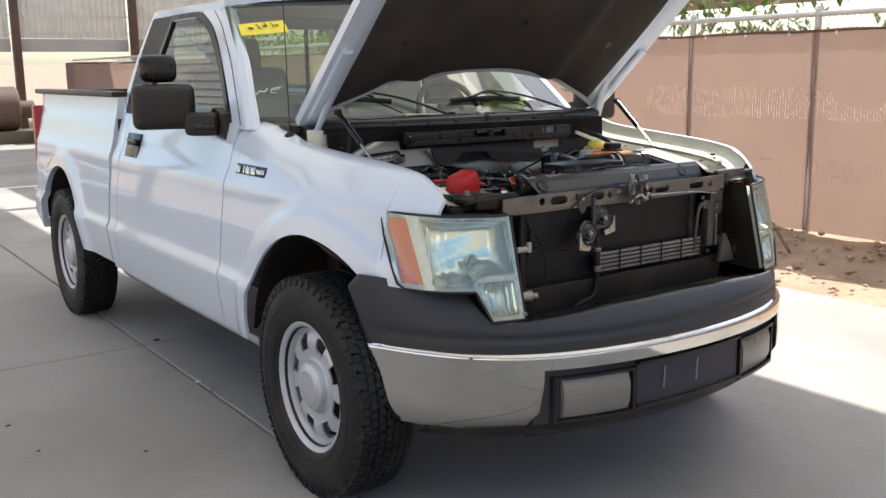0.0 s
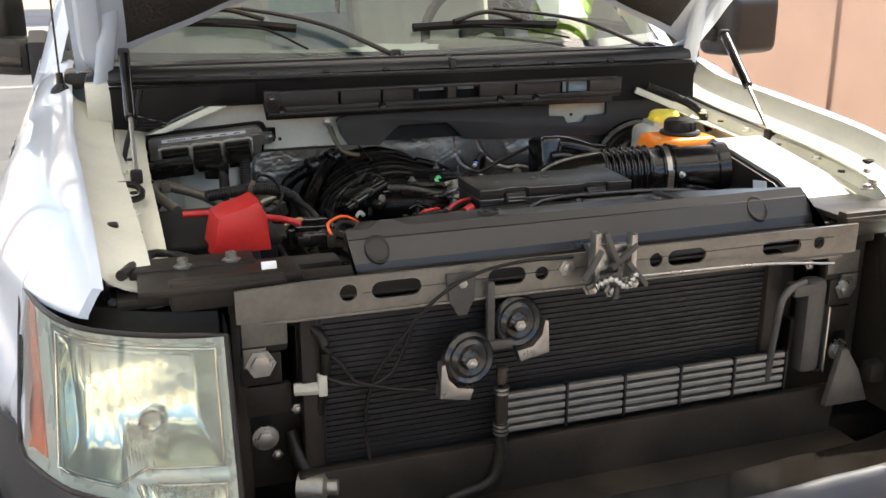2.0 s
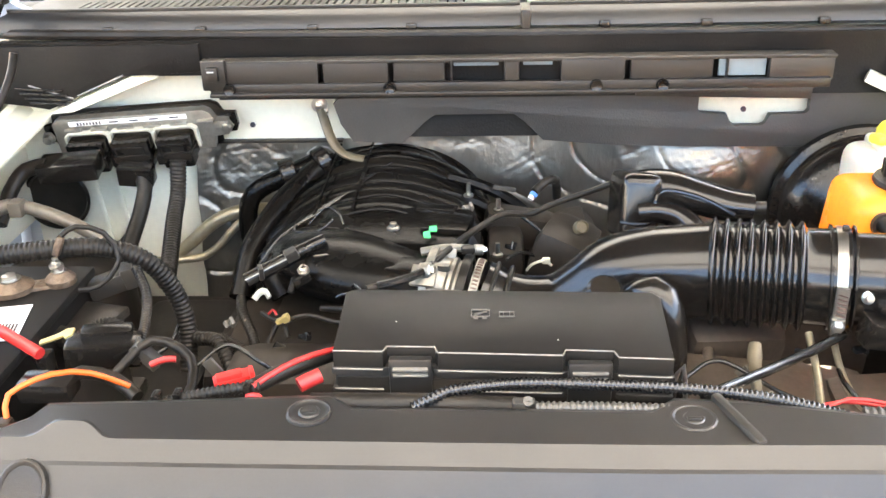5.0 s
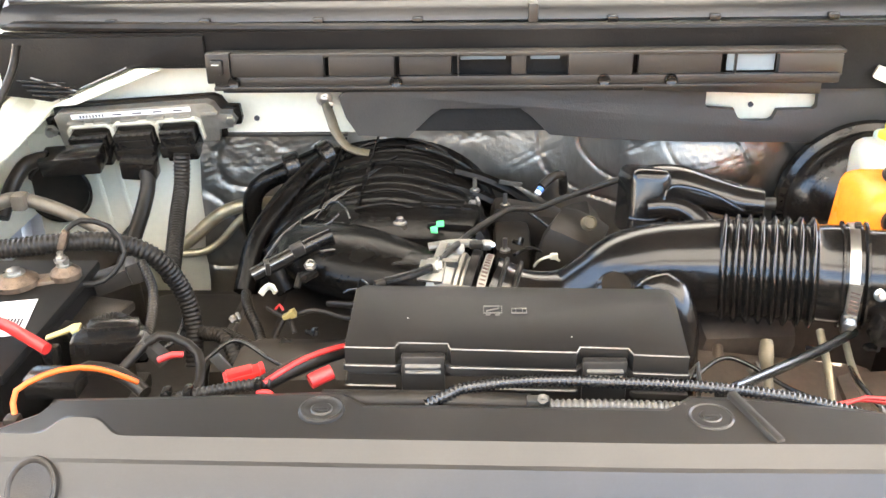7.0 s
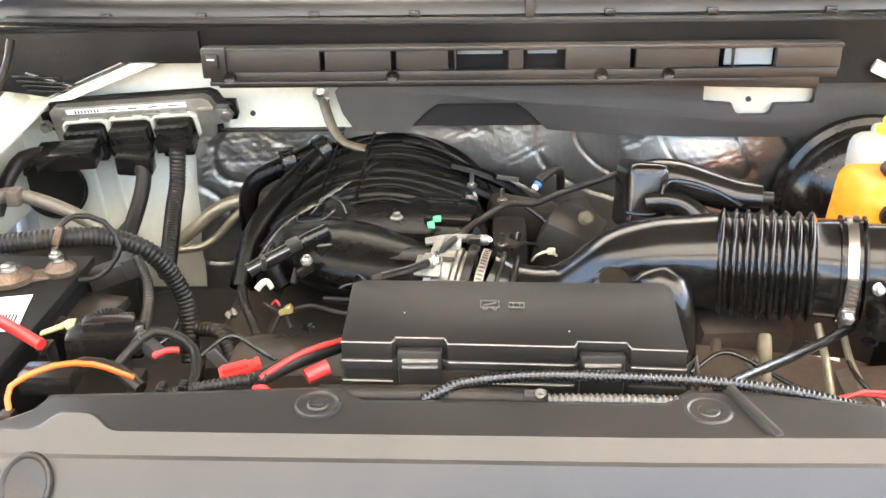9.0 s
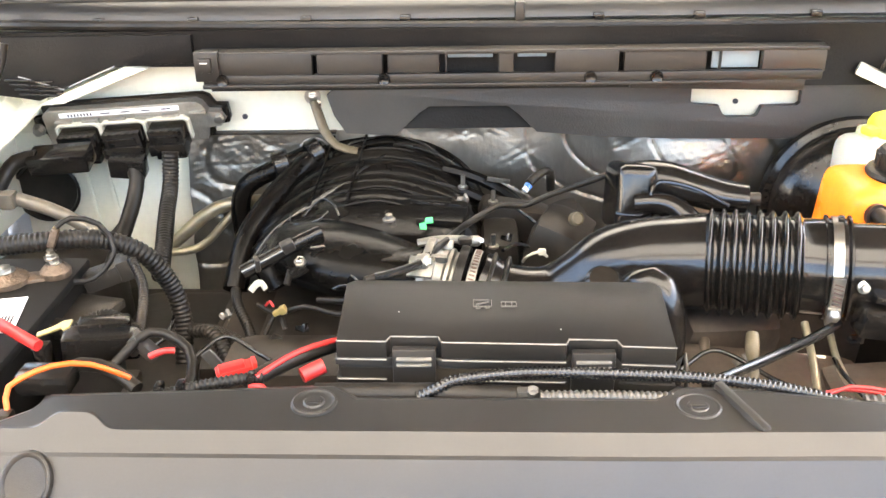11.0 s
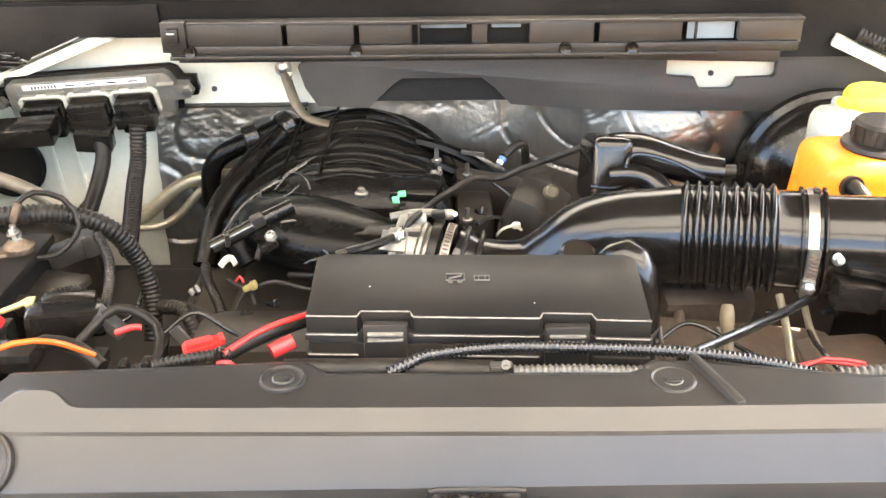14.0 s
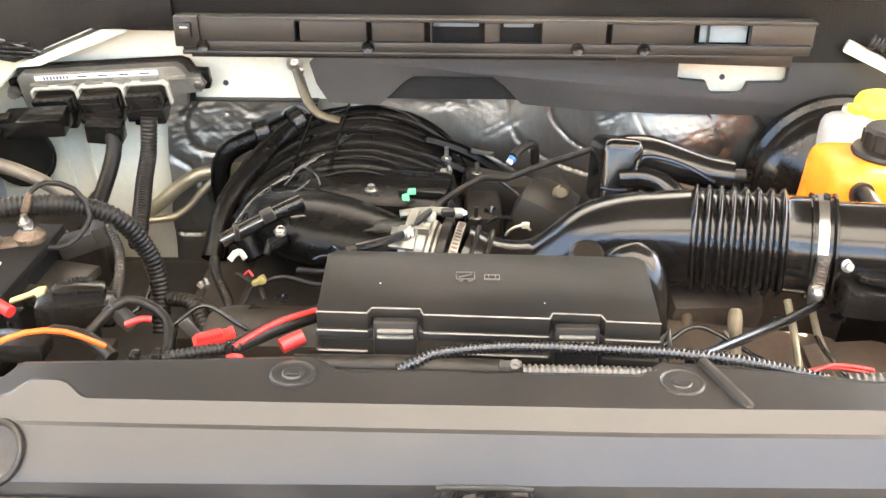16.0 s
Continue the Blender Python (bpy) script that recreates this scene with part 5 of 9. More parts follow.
    sheet(bm, [s * 0.573, s * 0.5735], lambda x: 0.714, lambda x: 1.014, 10, lambda x, z: (s * 0.573, hl_y(0.575, z) + (0.0 if abs(x) > 0.5732 else 0.020), z))
    part("lens_side", bm, MILKY, head, "pale side of the lamp")
    bm = bmesh.new()                              # black housing wall behind the lens, open to the grille
    for y0, y1, dx in ((0.020, 0.085, 0.0), (0.085, 0.26, 0.006)):
        sheet(bm, [s * (0.570 + dx), s * (0.5705 + dx)], lambda x: 0.706, lambda x: 1.022, 10, lambda x, z: (s * (0.571 + dx), hl_y(0.575, z) + (y0 if abs(x) > 0.5702 + dx else y1), z))
    part("housing_side", bm, SATIN, head, "black side of the lamp housing")

# radiator support: slotted bar, side plates, latch
SY = -0.556
bm = bmesh.new()
ring = lambda x, y, r: [(x + r * math.cos(2 * math.pi * k / 14), y + r * math.sin(2 * math.pi * k / 14)) for k in range(14)]
holed(bm, [(-0.555, -0.026), (-0.45, -0.030), (0.49, -0.026), (0.49, 0.024), (-0.45, 0.026), (-0.555, 0.022)],
      [stadium(-0.362, -0.287, 0.002, 0.026), stadium(-0.184, -0.122, 0.001, 0.027), stadium(0.122, 0.192, 0.0, 0.026), stadium(0.300, 0.376, -0.002, 0.024),
       ring(-0.396, 0.003, 0.013), ring(-0.096, 0.0, 0.011), ring(0.101, 0.0, 0.012), ring(0.412, -0.002, 0.011)], 0.006, pose(0, SY, 1.034, 90))
sup = part("radiator_support", bm, BARM, truck, "slotted pale grey radiator support bar", angle=30)
part("support_flange", boxes(((-0.03, SY + 0.05, 1.030), (1.04, 0.10, 0.005), 0.002)), SATIN, sup)
part("support_lip", boxes(((-0.03, SY - 0.004, 1.006), (0.98, 0.014, 0.004), 0.001)), BARM, sup)
part("support_back", boxes(((-0.03, SY + 0.045, 1.02), (1.0, 0.006, 0.06), 0.002)), SATIN, sup, "dark inner wall of the bar")
bm = bmesh.new()
for x, z in ((-0.055, 1.038), (-0.225, 1.033)):
    bolt(bm, (x, SY - 0.0065, z), (0, -1, 0), 0.009, 0.006)
part("support_bolt", bm, STEEL, sup, "zinc bolt heads")
bm = bmesh.new()                                  # hanging bracket with bolt
plate(bm, [(-0.026, 0.03), (-0.022, -0.01), (-0.008, -0.036), (0.006, -0.036), (0.018, -0.01), (0.02, 0.03)], 0.006, pose(-0.225, SY - 0.007, 1.02, 90), 0.001)
part("horn_bracket", bm, BRACKET, sup)
part("white_tab", boxes(((-0.497, -0.497, 1.066), (0.022, 0.003, 0.018), 0.001, (-30, 0, 0))), PAPER, truck, "small white paper tab")
part("support_top", boxes(((-0.56, -0.47, 1.050), (0.22, 0.09, 0.018), 0.005), ((-0.60, -0.43, 1.060), (0.18, 0.06, 0.014), 0.005)), SATIN, truck, "black top plate beside the radiator")
for x, y in ((-0.615, -0.455), (-0.545, -0.445)):
    bm = bmesh.new()
    lathe(bm, [(0, 0), (0.014, 0), (0.014, 0.003), (0.008, 0.004), (0.008, 0.013), (0.006, 0.014), (0, 0.014)], pose(x, y, 1.066), 6)
    part("support_stud", bm, ALU, truck, "dull flanged bolt")
for s in (-1, 1):                                 # side structure between lamp and radiator
    side = part("side_support", boxes(((s * 0.515, -0.50, 0.965), (0.075, 0.02, 0.052), 0.006), ((s * 0.520, -0.505, 0.915), (0.062, 0.016, 0.05), 0.004), ((s * 0.512, -0.50, 0.862), (0.072, 0.02, 0.05), 0.005), ((s * 0.50, -0.47, 0.78), (0.12, 0.02, 0.16), 0.008), ((s * 0.55, -0.43, 0.87), (0.02, 0.16, 0.36), 0.006), ((s * 0.545, -0.50, 1.035), (0.035, 0.05, 0.05), 0.004)), SATIN, truck, "bolted black side support plates")
    bm = bmesh.new()
    for z, r in ((0.925, 0.015), (0.805, 0.013)):
        bolt(bm, (s * 0.520, -0.516, z), (0, -1, 0), r, 0.008)
        lathe(bm, [(0.0, 0), (0.02, 0), (0.02, 0.003), (0, 0.004)], axis((s * 0.520, -0.514, z), (0, -1, 0)), 18)
    part("washer_bolt", bm, STEEL, side, "large pale washers with bolts")
    part("side_plate", boxes(((s * 0.512, -0.512, 0.972), (0.066, 0.005, 0.040), 0.001), ((s * 0.528, -0.513, 0.935), (0.034, 0.005, 0.030), 0.001)), BARM, side, "pale bolted plate")
    bm = bmesh.new()
    for x, y, z in ((0.47, -0.515, 0.845), (0.50, -0.49, 0.76), (0.575, -0.69, 0.725), (0.45, -0.50, 0.97)):
        bolt(bm, (s * x, y, z), (0, -1, 0), 0.006, 0.006)
    part("clip_bolt", bm, STEEL, side)
    part("lamp_shroud", boxes(((s * 0.63, -0.39, 0.87), (0.12, 0.10, 0.26), 0.02), ((s * 0.63, -0.44, 1.030), (0.16, 0.11, 0.016), 0.006)), SATIN, truck, "black lamp bracket and shroud")
    part("lamp_brace", boxes(((s * 0.56, -0.53, 1.05), (0.16, 0.025, 0.045), 0.008), ((s * 0.58, -0.50, 1.058), (0.20, 0.09, 0.012), 0.004)), SATIN, truck)
# connector, hose and small hardware left of the radiator
bm = bmesh.new()
rod(bm, (-0.475, -0.53, 0.884), (-0.440, -0.54, 0.886), 0.010, 10)
rbox(bm, (-0.436, -0.542, 0.892), (0.014, 0.016, 0.034), 0.003)
part("white_plug", bm, IVORY, truck, "small white connector plug")
hose("coolant_hose", [(-0.49, -0.47, 0.97), (-0.455, -0.52, 0.985), (-0.43, -0.545, 0.955), (-0.432, -0.54, 0.90), (-0.44, -0.53, 0.84)], 0.008, HOSE, truck)
hose("coolant_hose", [(-0.46, -0.50, 0.70), (-0.45, -0.53, 0.72), (-0.47, -0.53, 0.76), (-0.48, -0.50, 0.80)], 0.012, HOSE, truck)
bm = bmesh.new()
lathe(bm, [(0, 0), (0.022, 0), (0.022, 0.04), (0.012, 0.045), (0.012, 0.06), (0, 0.06)], axis((-0.48, -0.55, 0.735), (1, -0.4, 0)), 16)
part("ambient_sensor", bm, ALU, truck, "round metal sensor")

# condenser, radiator and cooler
cond = part("condenser", boxes(((-0.05, -0.515, 0.81), (0.80, 0.025, 0.40), 0.003)), COND, truck, "black finned condenser")
for k in range(42):
    z = 0.620 + 0.0092 * k
    part("fin_tube", boxes(((-0.05, -0.5295, z), (0.76, 0.005, 0.0035), 0)), COND, cond)
for s in (-1, 1):
    part("condenser_tank", boxes(((-0.05 + s * 0.40, -0.52, 0.81), (0.03, 0.035, 0.41), 0.008)), SATIN, cond)
part("condenser_rail", boxes(((-0.05, -0.532, 1.004), (0.80, 0.02, 0.010), 0.002)), BRACKET, cond)
cool = part("oil_cooler", boxes(((0.11, -0.550, 0.805), (0.52, 0.012, 0.066), 0.002)), COND, truck, "bare aluminium finned oil cooler")
for c in range(5):
    for r in range(5):
        x = -0.151 + 0.104 * c + 0.052
        part("cooler_fin", boxes(((x, -0.5595, 0.779 + 0.0142 * r), (0.099, 0.009, 0.0088), 0.001)), COOLER, cool)
for c in range(6):
    part("cooler_rib", boxes(((-0.151 + 0.104 * c, -0.560, 0.807), (0.004, 0.014, 0.074), 0.001)), COND, cool)
# pipes at the cooler's sides
for nm, pts, r, mt in (
    ("cooler_pipe", [(-0.165, -0.575, 0.895), (-0.166, -0.578, 0.84), (-0.167, -0.578, 0.745), (-0.185, -0.578, 0.70), (-0.245, -0.575, 0.682), (-0.268, -0.575, 0.655), (-0.272, -0.575, 0.60)], 0.009, SATIN),
    ("drain_tube", [(0.335, -0.56, 0.79), (0.336, -0.57, 0.89), (0.340, -0.575, 0.945), (0.362, -0.575, 0.965), (0.385, -0.57, 0.968)], 0.0065, BRACKET),
    ("hood_cable", [(-0.05, -0.572, 1.058), (-0.13, -0.578, 1.062), (-0.21, -0.578, 1.050), (-0.27, -0.572, 1.015), (-0.32, -0.562, 0.955), (-0.362, -0.549, 0.886), (-0.374, -0.550, 0.80), (-0.355, -0.555, 0.70), (-0.33, -0.56, 0.64)], 0.0028, HOSE),
    ("hood_cable", [(0.02, -0.59, 1.022), (0.15, -0.585, 1.018), (0.3, -0.58, 1.012), (0.44, -0.57, 0.995)], 0.0025, STEEL),
    ("wire_loom", [(-0.435, -0.545, 0.905), (-0.40, -0.550, 0.890), (-0.364, -0.552, 0.884), (-0.32, -0.556, 0.872), (-0.28, -0.56, 0.868)], 0.0035, HOSE),
    ("wire_loom", [(-0.364, -0.552, 0.884), (-0.335, -0.556, 0.90), (-0.315, -0.556, 0.935), (-0.30, -0.556, 0.975)], 0.003, HOSE),
    ("wire_loom", [(-0.43, -0.545, 0.945), (-0.405, -0.55, 0.92), (-0.39, -0.552, 0.895), (-0.364, -0.552, 0.884)], 0.003, HOSE),
    ("wire_loom", [(-0.26, -0.585, 0.93), (-0.272, -0.59, 0.90), (-0.255, -0.59, 0.88), (-0.262, -0.59, 0.86)], 0.004, HOSE),
):
    hose(nm, pts, r, mt, truck)
bm = bmesh.new()
for z in (0.862, 0.855, 0.80, 0.793, 0.786):
    lathe(bm, [(0.006, -0.002), (0.0125, -0.002), (0.0125, 0.002), (0.006, 0.002)], axis((-0.166, -0.578, z), (0, 0, 1)), 12, closed=True)
for z in (0.648, 0.641, 0.634):
    lathe(bm, [(0.006, -0.002), (0.0115, -0.002), (0.0115, 0.002), (0.006, 0.002)], axis((-0.271, -0.575, z), (0, 0, 1)), 12, closed=True)
part("hose_clamp", bm, STEEL, truck, "small bright hose clamps")
dr = part("receiver_drier", boxes(((0.41, -0.56, 0.885), (0.040, 0.035, 0.17), 0.012), ((0.385, -0.565, 0.955), (0.05, 0.03, 0.022), 0.006)), BRACKET, truck, "dark metal receiver drier")
part("drier_strip", boxes(((0.436, -0.57, 0.86), (0.004, 0.02, 0.12), 0.001)), STEEL, dr)
# horns: two snail discs with pale bells
for x, y, z, q in ((-0.139, -0.582, 0.962, 1), (-0.224, -0.603, 0.921, -1)):
    bm = bmesh.new()
    m = axis((x, y + 0.028, z), (0.12, -1, 0.1))
    lathe(bm, [(0, 0), (0.036, 0), (0.041, 0.006), (0.041, 0.014), (0.036, 0.020), (0.030, 0.017), (0.024, 0.022), (0.016, 0.020), (0.012, 0.026), (0.006, 0.028), (0, 0.028)], m, 28)
    hn = part("horn", bm, RIBP, truck, "round black horn with pale bell")
    bm = bmesh.new()
    plate(bm, [(q * a, b) for a, b in ((-0.004, -0.041), (0.022, -0.036), (0.036, -0.020), (0.041, 0.004), (0.047, 0.002), (0.050, -0.050), (0.002, -0.060))], 0.020, pose(x, y + 0.018, z, 90), 0.003)
    part("horn_bell", bm, STEEL, hn, "pale metal horn bell")
    bm = bmesh.new()
    bolt(bm, (x, y - 0.002, z), (0, -1, 0), 0.006, 0.006)
    part("horn_nut", bm, STEEL, hn)
part("horn_mount", boxes(((-0.185, -0.575, 0.985), (0.012, 0.012, 0.10), 0.003), ((-0.20, -0.58, 0.935), (0.10, 0.01, 0.014), 0.003)), BRACKET, truck)
# hood latch: plates, claws, spring and bolts
latch = part("hood_latch", boxes(((0.010, -0.582, 1.045), (0.075, 0.012, 0.062), 0.004), ((-0.022, -0.59, 1.062), (0.010, 0.02, 0.075), 0.003), ((0.038, -0.592, 1.058), (0.010, 0.02, 0.070), 0.003)), STEEL, truck, "worn steel hood latch")
bm = bmesh.new()
for k, (x, z, a) in enumerate(((-0.03, 1.05, 30), (0.0, 1.075, -25), (0.022, 1.06, 50), (0.012, 1.02, 5), (0.045, 1.03, -40), (-0.015, 1.025, 70))):
    rbox(bm, (x, -0.600, z), (0.009, 0.010, 0.055), 0.003, (0, a, 0))
part("latch_claw", bm, BRACKET, latch, "dark latch claws")
bm = bmesh.new()
for x, z in ((-0.028, 1.012), (0.042, 1.014), (0.008, 1.004)):
    bolt(bm, (x, -0.590, z), (0, -1, 0), 0.008, 0.01)
part("latch_bolt", bm, STEEL, latch)
hose("latch_spring", [(-0.03, -0.612, 1.02), (-0.005, -0.615, 1.03), (0.02, -0.612, 1.015), (0.04, -0.61, 1.035)], 0.005, STEEL, latch, pitch=0.008, amp=0.0015, seg=8)
# lower dark cross beam and grey triangular brace behind the bumper
part("crash_beam", boxes(((0, -0.62, 0.60), (1.12, 0.08, 0.11), 0.015)), SATIN, truck, "black crash beam")
part("lower_duct", boxes(((0.0, -0.555, 0.69), (0.96, 0.02, 0.14), 0.006), ((0, -0.60, 0.665), (1.0, 0.10, 0.012), 0.004)), SATIN, truck, "black lower air duct")
bm = bmesh.new()
plate(bm, [(-0.035, 0.0), (0.055, 0.0), (0.03, 0.06), (0.0, 0.105), (-0.012, 0.105)], 0.012, pose(0.47, -0.585, 0.74, 90), 0.003)
part("grey_brace", bm, BRACKET, truck, "small grey triangular brace")
part("corner_plug", boxes(((0.57, -0.56, 0.775), (0.045, 0.03, 0.04), 0.01), ((0.60, -0.57, 0.765), (0.02, 0.04, 0.02), 0.006)), SATIN, truck)

# ---- hood, raised on two gas struts ----
HA = radians(41)


def hood_pt(x, d, h):
    """x across, d forward from the hinge line, h out of the skin."""
    k = x / 0.76
    crown = 0.045 * (1 - k * k) + 0.018 * math.exp(-((abs(x) - 0.42) / 0.07) ** 2) - 0.05 * max(0, (d - 0.95) / 0.3) ** 2
    hh = h + crown - 0.045
    yy, zz = 0.43 - d * math.cos(HA) + hh * math.sin(HA), 1.285 + d * math.sin(HA) + hh * math.cos(HA)
    return (x, yy, zz)


def d_back(x):
    return 0.005 + 0.235 * (1 - (abs(x) / 0.765) ** 2)


def d_front(x):
    return 1.13 - 0.13 * (abs(x) / 0.76) ** 2.5


OUTN = lambda a, b: (0, math.sin(HA), math.cos(HA))
bm = bmesh.new()
sheet(bm, span(-0.765, 0.765, 40), d_back, d_front, 26, lambda x, d: hood_pt(x, d, 0.02), 0.014, OUTN)
hood = part("hood", bm, WHITE, truck, "white hood propped open, dark liner beneath")
bm = bmesh.new()                                  # inner frame: painted border with folded edges
for xs_, lo, hi in ((span(-0.765, -0.655, 4), d_back, d_front), (span(0.655, 0.765, 4), d_back, d_front), (span(-0.66, 0.66, 26), lambda x: d_front(x) - 0.09, d_front), (span(-0.66, 0.66, 30), d_back, lambda x: d_back(x) + 0.022)):
    sheet(bm, xs_, lo, hi, 8, lambda x, d: hood_pt(x, d, 0.002 - 0.012 * math.exp(-((abs(x) - 0.70) / 0.03) ** 2)), 0.018, OUTN)
part("hood_frame", bm, WHITE, hood, "white painted inner hood frame")
bm = bmesh.new()
sheet(bm, span(-0.66, 0.66, 40), lambda x: d_back(x) + 0.024, lambda x: d_front(x) - 0.085, 30,
      lambda x, d: hood_pt(x, d, -0.014 + 0.010 * noise.noise((x * 3.2, d * 3.2, 0)) - 0.02 * math.exp(-((abs(x) - 0.33) / 0.05) ** 2) + 0.014 * max(0, 1 - min(0.66 - abs(x), d - d_back(x) - 0.02, d_front(x) - 0.085 - d) / 0.03)), 0.008, OUTN)
part("hood_liner", bm, LINER, hood, "dusty dark brown insulation liner")
for k, (x, d) in enumerate(((-0.5, 0.45), (0.5, 0.45), (-0.5, 0.85), (0.5, 0.85), (0, 0.55), (0.25, 0.95), (-0.25, 0.95))):
    bm = bmesh.new()
    lathe(bm, [(0, 0.004), (0.013, 0.003), (0.014, 0), (0.010, -0.002)], axis(hood_pt(x, d, -0.03), (0, -math.sin(HA), -math.cos(HA))), 14)
    part("liner_clip", bm, PLASTIC, hood, "round push clip")
for x in (-0.44, 0.53):
    p = Vector(hood_pt(x, d_back(x), 0.01))
    part("hood_bumper_tab", boxes(((p.x, p.y + 0.01, p.z + 0.004), (0.05, 0.03, 0.022), 0.006, (20, 0, -12 if x > 0 else 12))), CREAM, hood, "pale tab at the hood's rear edge")
for s in (-1, 1):
    bm = bmesh.new()
    P = [Vector(hood_pt(s * 0.725, d, -0.012)) for d in (0.42, 0.25, 0.08)] + [Vector((s * 0.70, 0.44, 1.235)), Vector((s * 0.70, 0.40, 1.19))]
    tube(bm, P, 0.026, 8, flat=0.45)
    tube(bm, [(s * 0.664, 0.175, 1.492), (s * 0.672, 0.21, 1.455), (s * 0.690, 0.27, 1.362), (s * 0.708, 0.325, 1.265), (s * 0.718, 0.350, 1.224)], 0.020, 10, flat=0.4, step=0.02)
    part("hood_hinge", bm, WHITE, hood, "white hood hinge arm")
    top = Vector((s * 0.715 + 0.05, 0.268, 1.305))
    low = Vector((0.691, -0.043, 1.110)) if s > 0 else Vector((-0.665, -0.02, 1.11))
    bm = bmesh.new()
    mid = top.lerp(low, 0.55)
    rod(bm, top, mid, 0.011, 12, bev=0.003)
    strut = part("gas_strut", bm, GLOSSP, truck, "black gas strut holding the hood")
    bm = bmesh.new()
    rod(bm, mid, low, 0.0045, 10)
    part("strut_rod", bm, STEEL, strut, "thin steel rod")
    part("strut_ball", boxes(((low.x, low.y, low.z), (0.022, 0.022, 0.026), 0.006), ((top.x, top.y, top.z), (0.024, 0.022, 0.024), 0.006)), SATIN, strut)
# aerial on the passenger fender
bm = bmesh.new()
rod(bm, (-0.80, 0.395, 1.25), (-0.80, 0.41, 1.90), 0.0022, 6)
aer = part("aerial", bm, SATIN, truck, "thin black radio aerial")
bm = bmesh.new()
lathe(bm, [(0, 0), (0.024, 0), (0.020, 0.010), (0.008, 0.022), (0.007, 0.045), (0, 0.046)], pose(-0.80, 0.395, 1.214), 14)
part("aerial_base", bm, GLOSSP, aer, "black aerial base")
for s in (-1, 1):                                 # fender rear corner, black cowl end
    part("cowl_corner", boxes(((s * 0.735, 0.46, 1.238), (0.12, 0.10, 0.04), 0.015), ((s * 0.72, 0.40, 1.225), (0.06, 0.10, 0.06), 0.015)), PLASTIC, truck, "black plastic cowl end piece")
# maker's badge: plain bars in its chrome and black
bdg = part("fender_badge", boxes(((-0.9115, 0.510, 1.090), (0.006, 0.265, 0.040), 0.003, (0, 16, 0))), INK, truck, "chrome and black model badge with worn lettering")
for k, (y, w, h) in enumerate(((0.615, 0.038, 0.030), (0.562, 0.014, 0.030), (0.528, 0.036, 0.030), (0.480, 0.040, 0.030), (0.425, 0.05, 0.018), (0.390, 0.014, 0.018))):
    part("badge_bar", boxes(((-0.9165, y, 1.091), (0.004, w, h), 0.002, (0, 16, 0))), CHROME, bdg)

# ---- the engine bay ----
# shell: firewall, inner fenders, cowl
part("firewall", boxes(((-0.02, 0.345, 1.158), (1.46, 0.03, 0.166), 0.004), ((-0.575, 0.346, 0.93), (0.27, 0.03, 0.30), 0.004), ((0.62, 0.346, 0.95), (0.20, 0.03, 0.26), 0.004)), CREAM, truck, "cream painted firewall")
part("lower_bulkhead", boxes(((-0.02, 0.47, 0.80), (1.46, 0.03, 0.56), 0.004)), SATIN, truck, "dark lower bulkhead behind the engine")
for s in (-1, 1):
    part("inner_fender", boxes(((s * 0.715, 0.0, 1.02), (0.02, 0.80, 0.14), 0.005)), CREAM, truck, "cream painted inner fender")
    bm = bmesh.new()
    sheet(bm, span(-0.46, 0.36, 22), lambda y: 0.0, lambda y: 1.0, 6, lambda y, b: (s * (0.70 - 0.060 * b - 0.02 * max(0, -y)), y, crest(y) - 0.062 - 0.016 * (b > 0.3) - 0.010 * math.sin(b * 3)), 0.004, lambda a, b: (0, 0, -1))
    rail = part("fender_rail", bm, CREAM, truck, "cream stepped fender rail with dark hole discs")
    bm = bmesh.new()
    for y in (-0.38, -0.22, 0.02, 0.2):
        bolt(bm, (s * 0.675, y, crest(y) - 0.071), (0, 0, 1), 0.007, 0.007)
    part("rail_bolt", bm, CREAM, rail)
    # dark discs on the rail stand for the shade inside its holes
    for y in (-0.30, -0.10, 0.12):
        bm = bmesh.new()
        rod(bm, (s * 0.672, y, crest(y) - 0.074), (s * 0.672, y, crest(y) - 0.0705), 0.007, 12)
        part("rail_hole", bm, INK, rail)
    bm = bmesh.new()
    lathe(bm, [(0.0, 0.06), (0.05, 0.06), (0.075, 0.045), (0.095, 0.0), (0.10, -0.16)], pose(s * 0.60, 0.16, 0.90), 28)
    part("strut_tower", bm, SATIN, truck, "black shock tower")
    part("rubber_stop", boxes(((s * 0.71, -0.33, crest(-0.33) - 0.055), (0.022, 0.022, 0.03), 0.006)), HOSE, truck, "black rubber hood stop")
# cowl: grille panel, weather strip and dark front wall
bm = bmesh.new()
prof = [(0.520, 1.262), (0.345, 1.262), (0.335, 1.272), (0.322, 1.268), (0.312, 1.258), (0.308, 1.246), (0.318, 1.240), (0.52, 1.240)]
extrude_profile(bm, prof, span(-0.70, 0.055, 16))
cowl = part("cowl_panel", bm, COVERP, truck, "grey plastic cowl panel in two halves")
bm = bmesh.new()
extrude_profile(bm, prof, span(0.066, 0.70, 14))
part("cowl_half", bm, COVERP, cowl)
for k in range(104):
    x = -0.61 + 0.012 * k
    if abs(x - 0.06) > 0.025:
        part("cowl_slat", boxes(((x, 0.402, 1.2640), (0.0085, 0.070, 0.004), 0)), COVERP, cowl)
